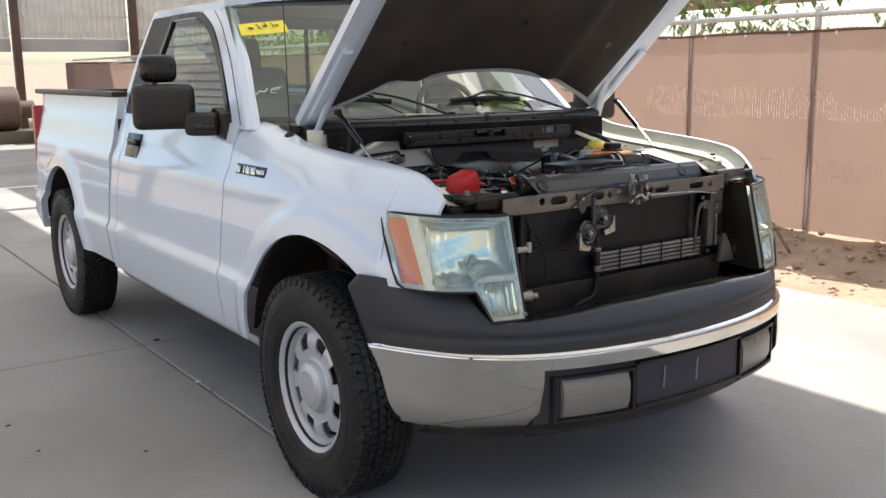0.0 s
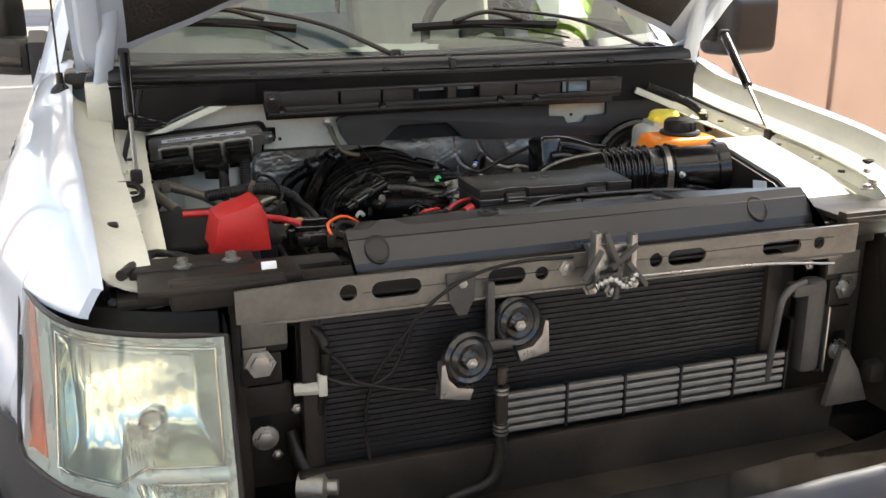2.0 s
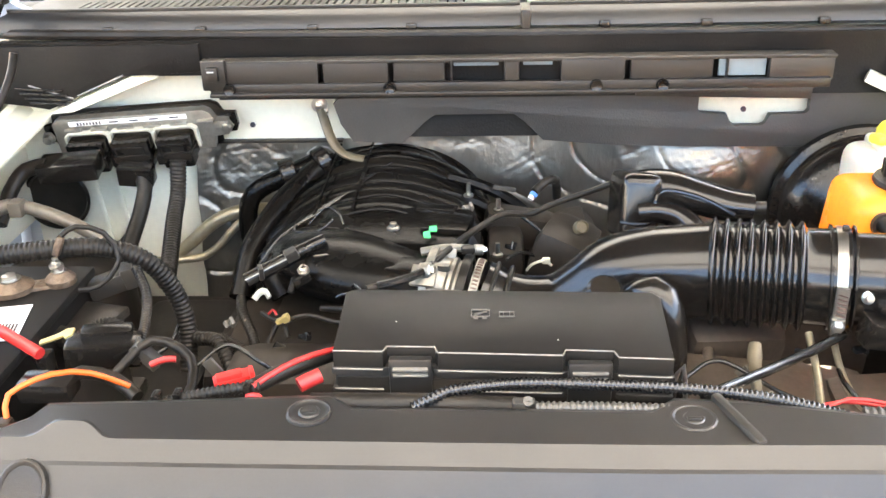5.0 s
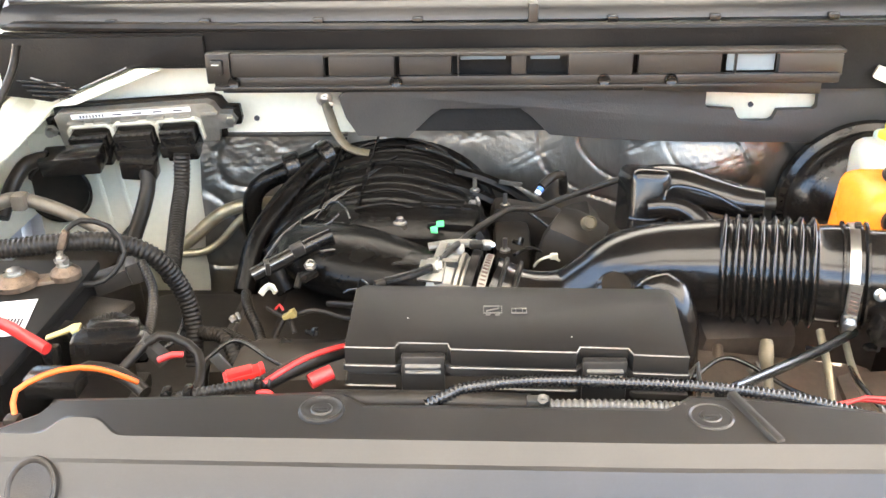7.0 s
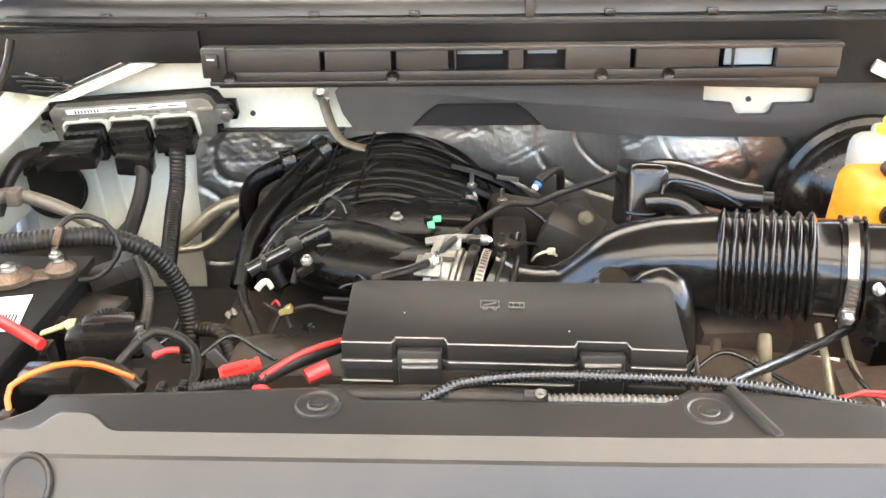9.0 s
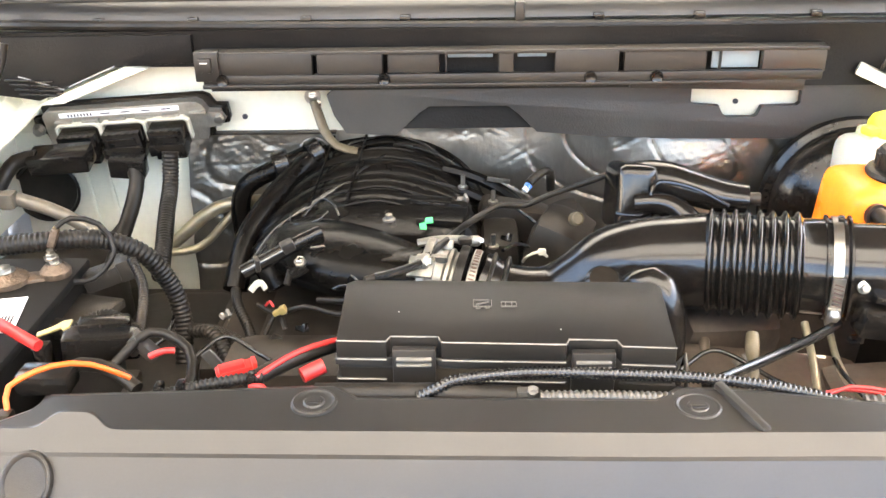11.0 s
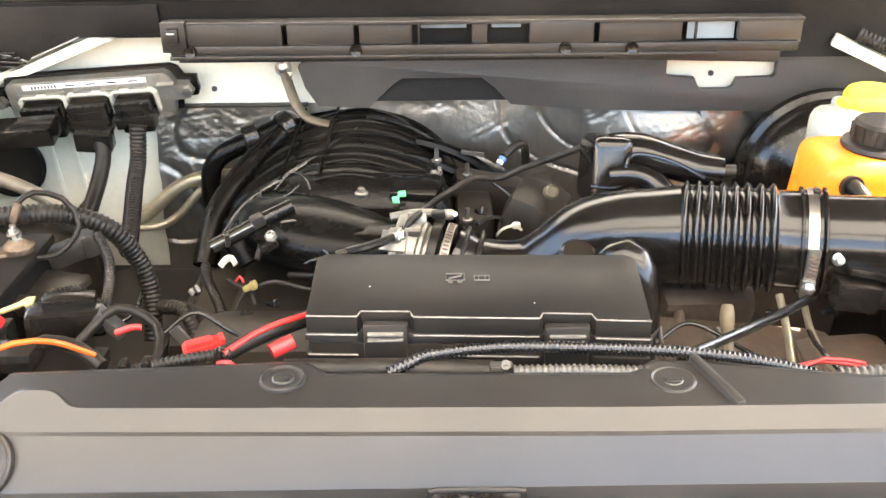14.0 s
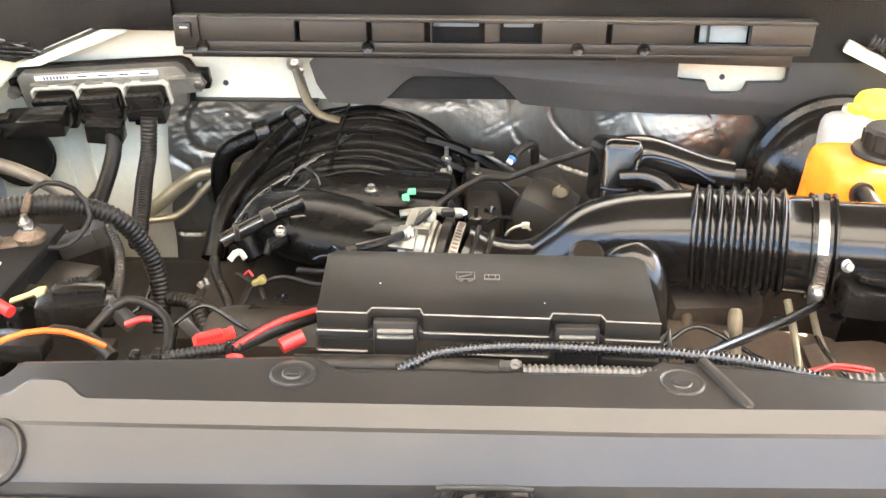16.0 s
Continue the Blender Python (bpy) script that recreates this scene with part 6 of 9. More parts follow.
for z0, yy, dz, mt, nm, lb in ((1.236, 0.302, 0.0075, HOSE, "weather_strip", "black rubber weather strip"), (1.222, 0.300, 0.0055, HOSE, "strip_lip", "")):
    bm = bmesh.new()
    tube(bm, [(-0.70, yy + 0.02, z0 + 0.006), (-0.62, yy, z0 + 0.008), (-0.3, yy - 0.002, z0 + 0.003), (0.06, yy - 0.002, z0), (0.4, yy - 0.002, z0 - 0.001), (0.70, yy + 0.004, z0 - 0.003)], dz, 10, step=0.03)
    part(nm, bm, mt, cowl, lb)
for x in (-0.535, -0.40, -0.24, -0.10, 0.17, 0.31, 0.47):
    part("strip_clip", boxes(((x, 0.306, 1.247), (0.016, 0.012, 0.010), 0.003)), GLOSSP, cowl)
part("cowl_lip", boxes(((-0.323, 0.334, 1.2705), (0.752, 0.010, 0.008), 0.002), ((0.383, 0.334, 1.2705), (0.632, 0.010, 0.008), 0.002)), HOSE, cowl, "dark rubber lip along the cowl")
part("cowl_joint", boxes(((0.0605, 0.33, 1.255), (0.014, 0.06, 0.028), 0.004), ((0.066, 0.300, 1.231), (0.05, 0.012, 0.006), 0.002)), PLASTIC, cowl)
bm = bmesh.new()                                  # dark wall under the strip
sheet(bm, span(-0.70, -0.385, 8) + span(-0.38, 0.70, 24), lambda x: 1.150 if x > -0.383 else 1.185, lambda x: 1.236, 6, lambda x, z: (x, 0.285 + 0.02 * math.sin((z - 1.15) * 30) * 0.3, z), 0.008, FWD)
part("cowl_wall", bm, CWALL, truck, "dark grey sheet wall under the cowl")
# channel with windows below the strip
bm = bmesh.new()
rbox(bm, (0.045, 0.262, 1.2115), (0.86, 0.028, 0.005), 0.001)
rbox(bm, (0.045, 0.250, 1.176), (0.85, 0.010, 0.014), 0.003)
for a, b in zip((-0.37, -0.222, -0.125, -0.045, 0.028, 0.105, 0.20, 0.33), (-0.225, -0.128, -0.050, -0.040, 0.052, 0.195, 0.315, 0.335)):
    rbox(bm, ((a + b) / 2, 0.256 + 0.004 * math.sin(a * 40), 1.194), (b - a - 0.003, 0.012, 0.036), 0.003)
rbox(bm, (-0.01, 0.246, 1.168), (0.74, 0.012, 0.006), 0.002)
rbox(bm, (0.329, 0.250, 1.1645), (0.238, 0.006, 0.017), 0.002, (0, 1.5, 0))
chan = part("cowl_channel", bm, PLASTIC, truck, "black plastic water channel with clips")
for x0, x1, z, mt in ((-0.040, 0.022, 1.2065, PALE), (0.056, 0.096, 1.2065, PALE), (0.322, 0.386, 1.197, PALE)):
    part("channel_window", boxes((((x0 + x1) / 2, 0.264, z), (x1 - x0, 0.004, 0.028 if x0 > 0.3 else 0.011), 0.001)), mt, chan, "pale gap in the channel")
part("channel_clip", boxes(((-0.372, 0.250, 1.196), (0.034, 0.018, 0.042), 0.003), ((-0.372, 0.240, 1.199), (0.016, 0.012, 0.020), 0.002)), PLASTIC, chan)
part("clip_window", boxes(((-0.373, 0.2335, 1.2035), (0.010, 0.002, 0.0016), 0)), BEZEL, chan)
for x in (-0.352, -0.128, 0.155, 0.245):
    bm = bmesh.new()
    lathe(bm, [(0.0, 0.003), (0.004, 0.003), (0.0075, 0.005), (0.009, 0.002), (0.009, 0)], axis((x, 0.2445, 1.176), (0, -1, 0)), 16)
    part("channel_screw", bm, GLOSSP, chan)
bm = bmesh.new()                                  # grey panel at the driver's end
plate(bm, [(0.388, 1.178), (0.388, 1.2125), (0.468, 1.2135), (0.474, 1.206), (0.474, 1.180), (0.466, 1.172), (0.452, 1.170), (0.40, 1.174)], 0.012, pose(0, 0.262, 0, 90), 0.003)
part("channel_end", bm, COVERP, truck, "brownish grey channel end")
# black drain duct at the passenger end
bm = bmesh.new()
plate(bm, [(-0.70, 1.232), (-0.70, 1.149), (-0.655, 1.143), (-0.632, 1.139), (-0.512, 1.187), (-0.40, 1.192), (-0.40, 1.232)], 0.010, pose(0, 0.291, 0, 90), 0.003)
part("cowl_drain", bm, CWALL, truck, "black cowl drain moulding")
for k in range(4):
    part("drain_rib", boxes(((-0.640 + 0.006 * k, 0.279, 1.170 - 0.007 * k), (0.07, 0.004, 0.0035), 0.001, (0, 3, 0))), GLOSSP, truck)
# slanted white stiffener above the control unit
bm = bmesh.new()
plate(bm, [(-0.634, 1.134), (-0.594, 1.137), (-0.466, 1.186), (-0.500, 1.1885)], 0.022, pose(0, 0.296, 0, 90), 0.002)
part("stiffener", bm, CREAM, truck, "cream slanted stiffener")
# thin pale grey rods along the edges of the drain moulding
for a, b, r in (((-0.655, 0.280, 1.176), (-0.592, 0.280, 1.156), 0.0013), ((-0.585, 0.280, 1.160), (-0.514, 0.280, 1.189), 0.0013)):
    bm = bmesh.new()
    rod(bm, a, b, r, 6)
    part("drain_edge", bm, GREYP, truck, "pale edge of the drain moulding")
# the same stiffener at the driver's end, with a ribbed hose lying along it
P0, P1 = Vector((0.530, 0.282, 1.176)), Vector((0.665, 0.232, 1.118))
mid, run = (P0 + P1) / 2, P1 - P0
bm = bmesh.new()
rbox(bm, (0, 0, 0), (run.length, 0.020, 0.016), 0.003)
bm.transform(Matrix.Translation(mid) @ run.to_track_quat("X", "Z").to_matrix().to_4x4())
part("stiffener", bm, CREAM, truck, "cream slanted stiffener")
hose("drain_hose", [(0.560, 0.272, 1.184), (0.60, 0.252, 1.168), (0.645, 0.228, 1.146), (0.675, 0.205, 1.120), (0.685, 0.18, 1.08)], 0.010, HOSE, truck, "black ribbed drain hose", pitch=0.006, amp=0.0009)
# insulation board with its cut-outs
m = pose(0, 0.318, 0, 90)
bm = bmesh.new()
plate(bm, [(-0.186, 1.157), (-0.196, 1.146), (-0.212, 1.143), (-0.219, 1.136), (-0.210, 1.105), (-0.193, 1.078), (-0.120, 1.074), (-0.085, 1.108), (-0.07, 1.118), (0.045, 1.118), (0.062, 1.105), (0.088, 1.078), (0.18, 1.070), (0.30, 1.066), (0.66, 1.062), (0.66, 1.16),
           (0.4665, 1.162), (0.4665, 1.119), (0.462, 1.1145), (0.412, 1.1135), (0.407, 1.101), (0.401, 1.0975), (0.364, 1.0975), (0.358, 1.101), (0.351, 1.1145), (0.314, 1.1175), (0.3096, 1.121), (0.3096, 1.160)], 0.012, m, 0.002)
part("insulation_board", bm, INSUL, truck, "dark grey insulation board with a white cut-out")
bm = bmesh.new()                                  # recess in its middle, its shade put into the darker colour
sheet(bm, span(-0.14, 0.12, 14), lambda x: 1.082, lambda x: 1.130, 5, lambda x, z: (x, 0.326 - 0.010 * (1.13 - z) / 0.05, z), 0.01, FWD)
part("insulation_tunnel", bm, CWALL, truck, "recessed middle of the insulation, its shade put into a darker colour")
# holes of the panels: ink-dark discs in place of their shaded depth
bm = bmesh.new()
rod(bm, (0.3796, 0.3300, 1.1154), (0.3796, 0.3275, 1.1154), 0.0040, 12)
part("panel_hole", bm, INK, truck)
for x, z, r in ((-0.347, 1.099, 0.0042), (-0.677, 1.109, 0.0085), (-0.66, 1.14, 0.004)):
    bm = bmesh.new()
    rod(bm, (x, 0.331, z), (x, 0.3285, z), r, 14)
    part("panel_hole", bm, INK, truck)
# crinkled foil heat shield
bm = bmesh.new()
rnd = random.Random(4)


CRINKLES = ((-0.40, 1.00, 0.05, 0.12), (-0.16, 1.065, 0.035, 0.015), (-0.02, 1.072, 0.07, 0.010), (0.065, 1.035, 0.035, 0.022), (0.225, 1.050, 0.03, 0.03), (0.325, 1.045, 0.045, 0.035), (0.385, 1.035, 0.04, 0.04), (-0.33, 1.055, 0.05, 0.03))


def foil_y(x, z):
    """Soft dents all over; sharp fan-like creases where the foil has been pressed."""
    u = x + 0.35 * z
    w = 0.05 + min(1.0, sum(math.exp(-((x - a) / c) ** 2 - ((z - b) / d) ** 2) for a, b, c, d in CRINKLES))
    dent = noise.noise((x * 5, z * 6, 0)) * 0.0035
    fold = abs(noise.noise((u * 30, z * 9, 5))) * 0.0030
    fan = 0.0
    for k, (tilt, fine) in enumerate(((0.55, 95), (-0.7, 80), (0.15, 130))):   # thin pressed lines in three directions
        n_ = noise.noise(((x + tilt * z) * 7, (z - tilt * x) * fine, 3 + 7 * k))
        fan += 0.0008 * max(0, 1 - abs(n_) / 0.11)
    crease = 0.003 * max(0, 1 - abs(noise.noise((x * 9 + z * 5, z * 9, 2))) / 0.05)
    return dent + crease + (fold + fan) * w


def foil_edge(z):
    return -0.4415 + 0.006 * noise.noise((z * 14, 3, 1))


rows_z = span(0.80, 1.08, 100)
grid = []
for z in rows_z:
    x0 = foil_edge(z)
    grid.append([bm.verts.new((x, 0.330 - 0.014 * (1.08 - z) / 0.15 + foil_y(x, z) - 0.022 * math.exp(-((x - 0.32) / 0.075) ** 2 - ((z - 1.020) / 0.045) ** 2) - 0.005 * math.exp(-((x - 0.06) / 0.05) ** 2 - ((z - 1.015) / 0.04) ** 2) - 0.006 * math.exp(-(x - x0) / 0.008), z - (0.006 if x < -0.21 else 0))) for x in span(x0, 0.52, 330)])
for r0, r1 in zip(grid, grid[1:]):
    for k in range(330):
        bm.faces.new((r0[k], r0[k + 1], r1[k + 1], r1[k]))
part("foil_shield", bm, FOIL, truck, "crinkled silver foil heat shield", angle=38)
part("firewall_edge", boxes(((-0.33, 0.322, 1.076), (0.24, 0.012, 0.004), 0.001)), SATIN, truck)

# engine control unit with three plugs
m = pose(-0.506, 0.302, 1.1055, 90 + 14, 0, 0) @ pose(0, 0, 0, 0, 0, 4.0) @ Matrix.Diagonal((1, 0.86, 1, 1))
bm = bmesh.new()
plate(bm, [(-0.135, -0.042), (0.115, -0.042), (0.120, -0.020), (0.142, -0.018), (0.146, -0.008), (0.146, 0.018), (0.128, 0.020), (0.122, 0.036), (0.112, 0.042), (-0.120, 0.042), (-0.130, 0.036), (-0.132, 0.020), (-0.148, 0.016), (-0.148, -0.012), (-0.136, -0.016)], 0.008, m @ pose(0, 0, -0.004), 0.002)
ecu = part("control_unit", bm, GLOSSP, truck, "engine control unit with three wired plugs")
bm = bmesh.new()
plate(bm, [(-0.128, -0.038), (0.108, -0.038), (0.112, -0.016), (0.134, -0.014), (0.136, 0.012), (0.118, 0.014), (0.112, 0.030), (0.104, 0.036), (-0.116, 0.036), (-0.126, 0.028)], 0.014, m @ pose(0, 0, 0.004), 0.002)
part("unit_case", bm, ALU, ecu, "dull aluminium case")
LBL = part("unit_label", boxes(), PAPER, ecu)
bm = bmesh.new()
rbox(bm, (0, 0, 0), (0.178, 0.0085, 0.001), 0)
LBL.data.name = "unit_label"
bm.transform(m @ pose(-0.01, 0.028, 0.0195))
bm.to_mesh(LBL.data)
bm.free()
tagged(LBL, "white label strip with tiny print")
for k in range(12):
    bm = boxes(((0, 0, 0), (0.0022 if k < 8 else 0.014, 0.005 if k < 8 else 0.0022, 0.0006), 0))
    bm.transform(m @ pose(-0.085 + (0.0048 * k if k < 8 else 0.055 + 0.03 * (k - 8)), 0.028, 0.0205))
    part("print_bar", bm, INK, LBL)
bm = bmesh.new()
for k in range(6):
    b2 = boxes(((0, 0, 0), (0.026, 0.006, 0.010), 0.002))
    b2.transform(m @ pose(-0.095 + 0.04 * k, 0.016, 0.020))
    me_ = bpy.data.meshes.new("tmp")
    b2.to_mesh(me_)
    bm.from_mesh(me_)
    bpy.data.meshes.remove(me_)
    b2.free()
part("case_rib", bm, ALU, ecu)
for x, z in ((-0.14, 0.0), (0.132, 0.0)):
    bm = bmesh.new()
    bolt(bm, m @ Vector((x, z, 0.012)), m.to_3x3() @ Vector((0, 0, 1)), 0.007, 0.010)
    part("unit_bolt", bm, STEEL, ecu, "steel mounting bolt")
for k, (x, wide_) in enumerate(((-0.075, 1.0), (-0.008, 1.0), (0.057, 0.9))):
    bm = bmesh.new()                              # ivory lever clip
    cl = [(-0.034, -0.028), (-0.034, 0.006), (-0.027, 0.013), (0.027, 0.013), (0.034, 0.006), (0.034, -0.028), (0.0305, -0.028), (0.0305, 0.004), (0.025, 0.0095), (-0.025, 0.0095), (-0.0305, 0.004), (-0.0305, -0.028)]
    plate(bm, cl, 0.009, m @ pose(x, 0.002, 0.020), 0.001)
    plug = part("ivory_lever", bm, IVORY, ecu, "ivory plug lever")
    bm = boxes(((0, -0.012, 0.012), (0.056, 0.030, 0.034), 0.002), ((0, -0.030, 0.018), (0.060, 0.020, 0.036), 0.002), ((0, -0.046, 0.014), (0.050, 0.016, 0.026), 0.003),
               ((0, -0.006, 0.031), (0.040, 0.003, 0.005), 0.001), ((0, -0.020, 0.033), (0.040, 0.003, 0.006), 0.001), ((-0.020, -0.013, 0.031), (0.003, 0.016, 0.005), 0.001), ((0.020, -0.013, 0.031), (0.003, 0.016, 0.005), 0.001))
    bm.transform(m @ pose(x, 0, 0.018) @ Matrix.Diagonal((wide_, 1, 1, 1)))
    part("plug_body", bm, GLOSSP, ecu, "black plug")
    for j in range(4):
        bm = boxes(((0, 0, 0), (0.006, 0.004, 0.006), 0.001))
        bm.transform(m @ pose(x - 0.018 + 0.012 * j, 0.003, 0.048))
        part("plug_rib", bm, GLOSSP, plug)
part("plug_cover", boxes(((-0.592, 0.228, 1.070), (0.086, 0.040, 0.028), 0.003, (14, -4, 0)), ((-0.500, 0.236, 1.056), (0.050, 0.026, 0.030), 0.003, (14, 4, 0))), GLOSSP, ecu, "black plug hood")
for nm, pts, r, kw in (
    ("harness_tail", [(-0.494, 0.235, 1.060), (-0.487, 0.225, 1.040), (-0.489, 0.205, 1.015), (-0.495, 0.17, 0.985), (-0.50, 0.12, 0.955)], 0.0110, {}),
    ("harness_tail", [(-0.438, 0.24, 1.075), (-0.440, 0.225, 1.030), (-0.437, 0.185, 1.005), (-0.425, 0.12, 0.985), (-0.415, 0.06, 0.965)], 0.0115, dict(pitch=0.0056, amp=0.0006)),
    ("harness_tail", [(-0.625, 0.225, 1.074), (-0.655, 0.222, 1.068), (-0.672, 0.20, 1.045), (-0.678, 0.16, 1.01)], 0.011, {}),
):
    hose(nm, pts, r, HOSE, ecu, "taped wire harness" if not kw else "ribbed conduit", **kw)
# blower opening in the firewall: a closed black dish stands for the dark hole
bm = bmesh.new()
lathe(bm, [(0.050, 0.0), (0.051, 0.004), (0.047, 0.006), (0.044, -0.002), (0.030, -0.006), (0, -0.007)], axis((-0.665, 0.318, 0.987), (0.1, -1, 0)), 32)
part("round_grommet", bm, HOSE, truck, "large round black dish standing for the blower opening")
bm = bmesh.new()
for x in (-0.60, -0.565):
    rbox(bm, (x, 0.326, 0.97), (0.008, 0.006, 0.20), 0.003, (0, -6, 0))
part("firewall_rib", bm, CREAM, truck)
# heater pipes, tan tube, ground strap
hose("heater_pipe", [(-0.33, 0.305, 0.972), (-0.377, 0.305, 0.968), (-0.415, 0.302, 0.953), (-0.45, 0.295, 0.925), (-0.486, 0.288, 0.893), (-0.50, 0.280, 0.85)], 0.0105, TANPIPE, truck, "tan aluminium heater pipe", step=0.008)
hose("ac_pipe", [(-0.36, 0.295, 0.968), (-0.385, 0.288, 0.945), (-0.417, 0.282, 0.913), (-0.455, 0.275, 0.901), (-0.55, 0.265, 0.907), (-0.62, 0.250, 0.945)], 0.0062, TANPIPE, truck, "thin tan pipe", step=0.008)
hose("fender_tube", [(-0.60, -0.06, 1.050), (-0.635, 0.03, 1.065), (-0.625, 0.10, 1.062), (-0.585, 0.105, 1.052), (-0.54, 0.10, 1.035), (-0.50, 0.10, 1.008)], 0.0095, DULLTUBE, truck, "dull brown bent tube")
part("tube_clamp", boxes(((-0.612, 0.098, 1.060), (0.018, 0.022, 0.022), 0.004)), DULLTUBE, truck)
strap = hose("ground_strap", [(-0.238, 0.308, 1.128), (-0.231, 0.300, 1.108), (-0.222, 0.292, 1.085), (-0.205, 0.286, 1.066), (-0.175, 0.284, 1.058)], 0.0080, TAPE, truck, "brown taped ground strap", flat=0.5, r_end=0.0105)
bm = bmesh.new()
lathe(bm, [(0.004, 0), (0.012, 0), (0.012, 0.003), (0.004, 0.003)], axis((-0.240, 0.312, 1.134), (0, -1, 0)), 16, closed=True)
rbox(bm, (-0.234, 0.308, 1.118), (0.010, 0.003, 0.022), 0.001, (0, 14, 0))
rbox(bm, (-0.236, 0.307, 1.150), (0.003, 0.002, 0.022), 0.0005, (0, 35, 0))
part("strap_eye", bm, STEEL, strap, "steel ring terminal")
bm = bmesh.new()
bolt(bm, (-0.240, 0.309, 1.134), (0, -1, 0), 0.0055, 0.006)
part("strap_bolt", bm, STEEL, strap)

# ---- engine: block, intake manifold, throttle ----
part("engine_block", boxes(((-0.10, 0.16, 0.80), (0.50, 0.46, 0.22), 0.03), ((-0.29, 0.14, 0.86), (0.12, 0.36, 0.10), 0.03, (0, 25, 0)), ((0.10, 0.14, 0.90), (0.16, 0.40, 0.10), 0.03, (0, -25, 0)), ((-0.08, -0.13, 0.84), (0.42, 0.10, 0.26), 0.03)), SATIN, truck, "dark engine block deep in the bay")
part("toe_board", boxes(((-0.53, 0.27, 0.74), (0.36, 0.10, 0.16), 0.02), ((-0.44, 0.10, 0.80), (0.14, 0.30, 0.10), 0.02)), SATIN, truck, "dusty dark toe board")
# added dark plane below the bay; it stands for shade in the gaps
part("bay_floor", boxes(((0, 0.0, 0.62), (1.40, 0.98, 0.05), 0.01)), SATIN, truck, "dark plane added under the engine")
man = None
for k in range(5):                                # curved runners side by side
    y = 0.335 - 0.052 * k
    bm = bmesh.new()
    w = 1.0 - 0.04 * k
    P = [(-0.305 + 0.012 * k, y - 0.05, 0.945), (-0.275, y - 0.03, 1.0 - 0.004 * k), (-0.22, y, 1.037 - 0.004 * k), (-0.14, y + 0.01, 1.050 - 0.004 * k), (-0.075, y + 0.006, 1.040 - 0.004 * k), (-0.028, y - 0.005, 1.008), (-0.005, y - 0.015, 0.96)]
    tube(bm, P, 0.027, 12, flat=0.72, step=0.012)
    if k == 0:
        man = part("intake_manifold", bm, ENGP, truck, "glossy black ribbed intake manifold")
    else:
        part("manifold_runner", bm, ENGP, man)
for x, dz in ((-0.215, -0.006), (-0.165, 0.0)):          # low webs across the runners
    bm = bmesh.new()
    tube(bm, [(x - 0.006, 0.11, 1.050 + dz), (x - 0.002, 0.2, 1.0635 + dz), (x, 0.33, 1.072 + dz)], 0.0020, 6, flat=1.3)
    part("manifold_web", bm, ENGP, man)
for k in range(6):                                # raised seams between the runners
    y = 0.318 - 0.0430 * k
    bm = bmesh.new()
    tube(bm, [(-0.262, y - 0.03, 1.010 - 0.0033 * k), (-0.215, y - 0.004, 1.048 - 0.0033 * k), (-0.14, y + 0.008, 1.0665 - 0.0033 * k), (-0.08, y + 0.004, 1.0555 - 0.0033 * k), (-0.034, y - 0.006, 1.022)], 0.0022, 6)
    part("runner_rib", bm, ENGP, man)
for k in range(4):                                # right-hand curved ribs
    r = 0.13 + 0.026 * k
    bm = bmesh.new()
    P = [(-0.12 + r * math.sin(a) * 0.98, 0.16 + 0.03 * k, 0.93 + (0.085 + 0.012 * k) * math.cos(a)) for a in span(0.35, 1.6, 6)]
    tube(bm, P, 0.011, 8, flat=0.8)
    part("manifold_rib", bm, ENGP, man)
bm = bmesh.new()                                  # plenum: a smooth swept lobe
P = [(-0.23, 0.085, 1.005), (-0.19, 0.03, 1.012), (-0.13, 0.0, 1.012), (-0.085, -0.01, 1.008), (-0.055, -0.018, 1.005)]
tube(bm, P, 0.058, 18, flat=0.62, shape=lambda u: 0.72 + 0.38 * math.sin(math.pi * min(u * 0.9 + 0.12, 1)), step=0.008)
part("plenum", bm, ENGP, man, "smooth black plenum")
bm = bmesh.new()
rbox(bm, (-0.115, 0.085, 1.030), (0.20, 0.10, 0.026), 0.012, (6, 0, -6))
rbox(bm, (-0.045, 0.075, 1.040), (0.06, 0.05, 0.016), 0.004, (0, 0, -10))
rbox(bm, (-0.060, 0.12, 1.044), (0.055, 0.02, 0.012), 0.003, (0, 0, -12))
part("plenum_lid", bm, ENGP, man)
part("plenum_mouth", boxes(((-0.088, -0.028, 1.022), (0.052, 0.03, 0.034), 0.003, (8, 0, -8))), ENGP, man)
bm = bmesh.new()
lathe(bm, [(0.0, 0), (0.0085, 0), (0.0085, 0.002), (0.0045, 0.003), (0.0045, 0.008), (0, 0.009)], pose(-0.113, 0.068, 1.041), 14)
part("manifold_bolt", bm, STEEL, man, "bright manifold bolt")
bm = bmesh.new()
plate(bm, [(-0.013, -0.012), (0.0, -0.014), (0.002, 0.0), (0.016, -0.001), (0.018, 0.012), (0.003, 0.012), (0.0, 0.002), (-0.012, 0.0)], 0.0015, pose(-0.066, 0.042, 1.047, 25, 0, 14) @ Matrix.Diagonal((0.62, 0.72, 1, 1)), 0)
part("green_tag", bm, GREEN, man, "bright green paint tag")
for k in range(3):
    part("lid_slot", boxes(((-0.070 + 0.02 * k, 0.094 - 0.004 * k, 1.0535), (0.015, 0.0014, 0.002), 0, (0, 0, -10))), RIBP, man)
bm = bmesh.new()                                  # moulding lines on the shoulder: thin raised wires
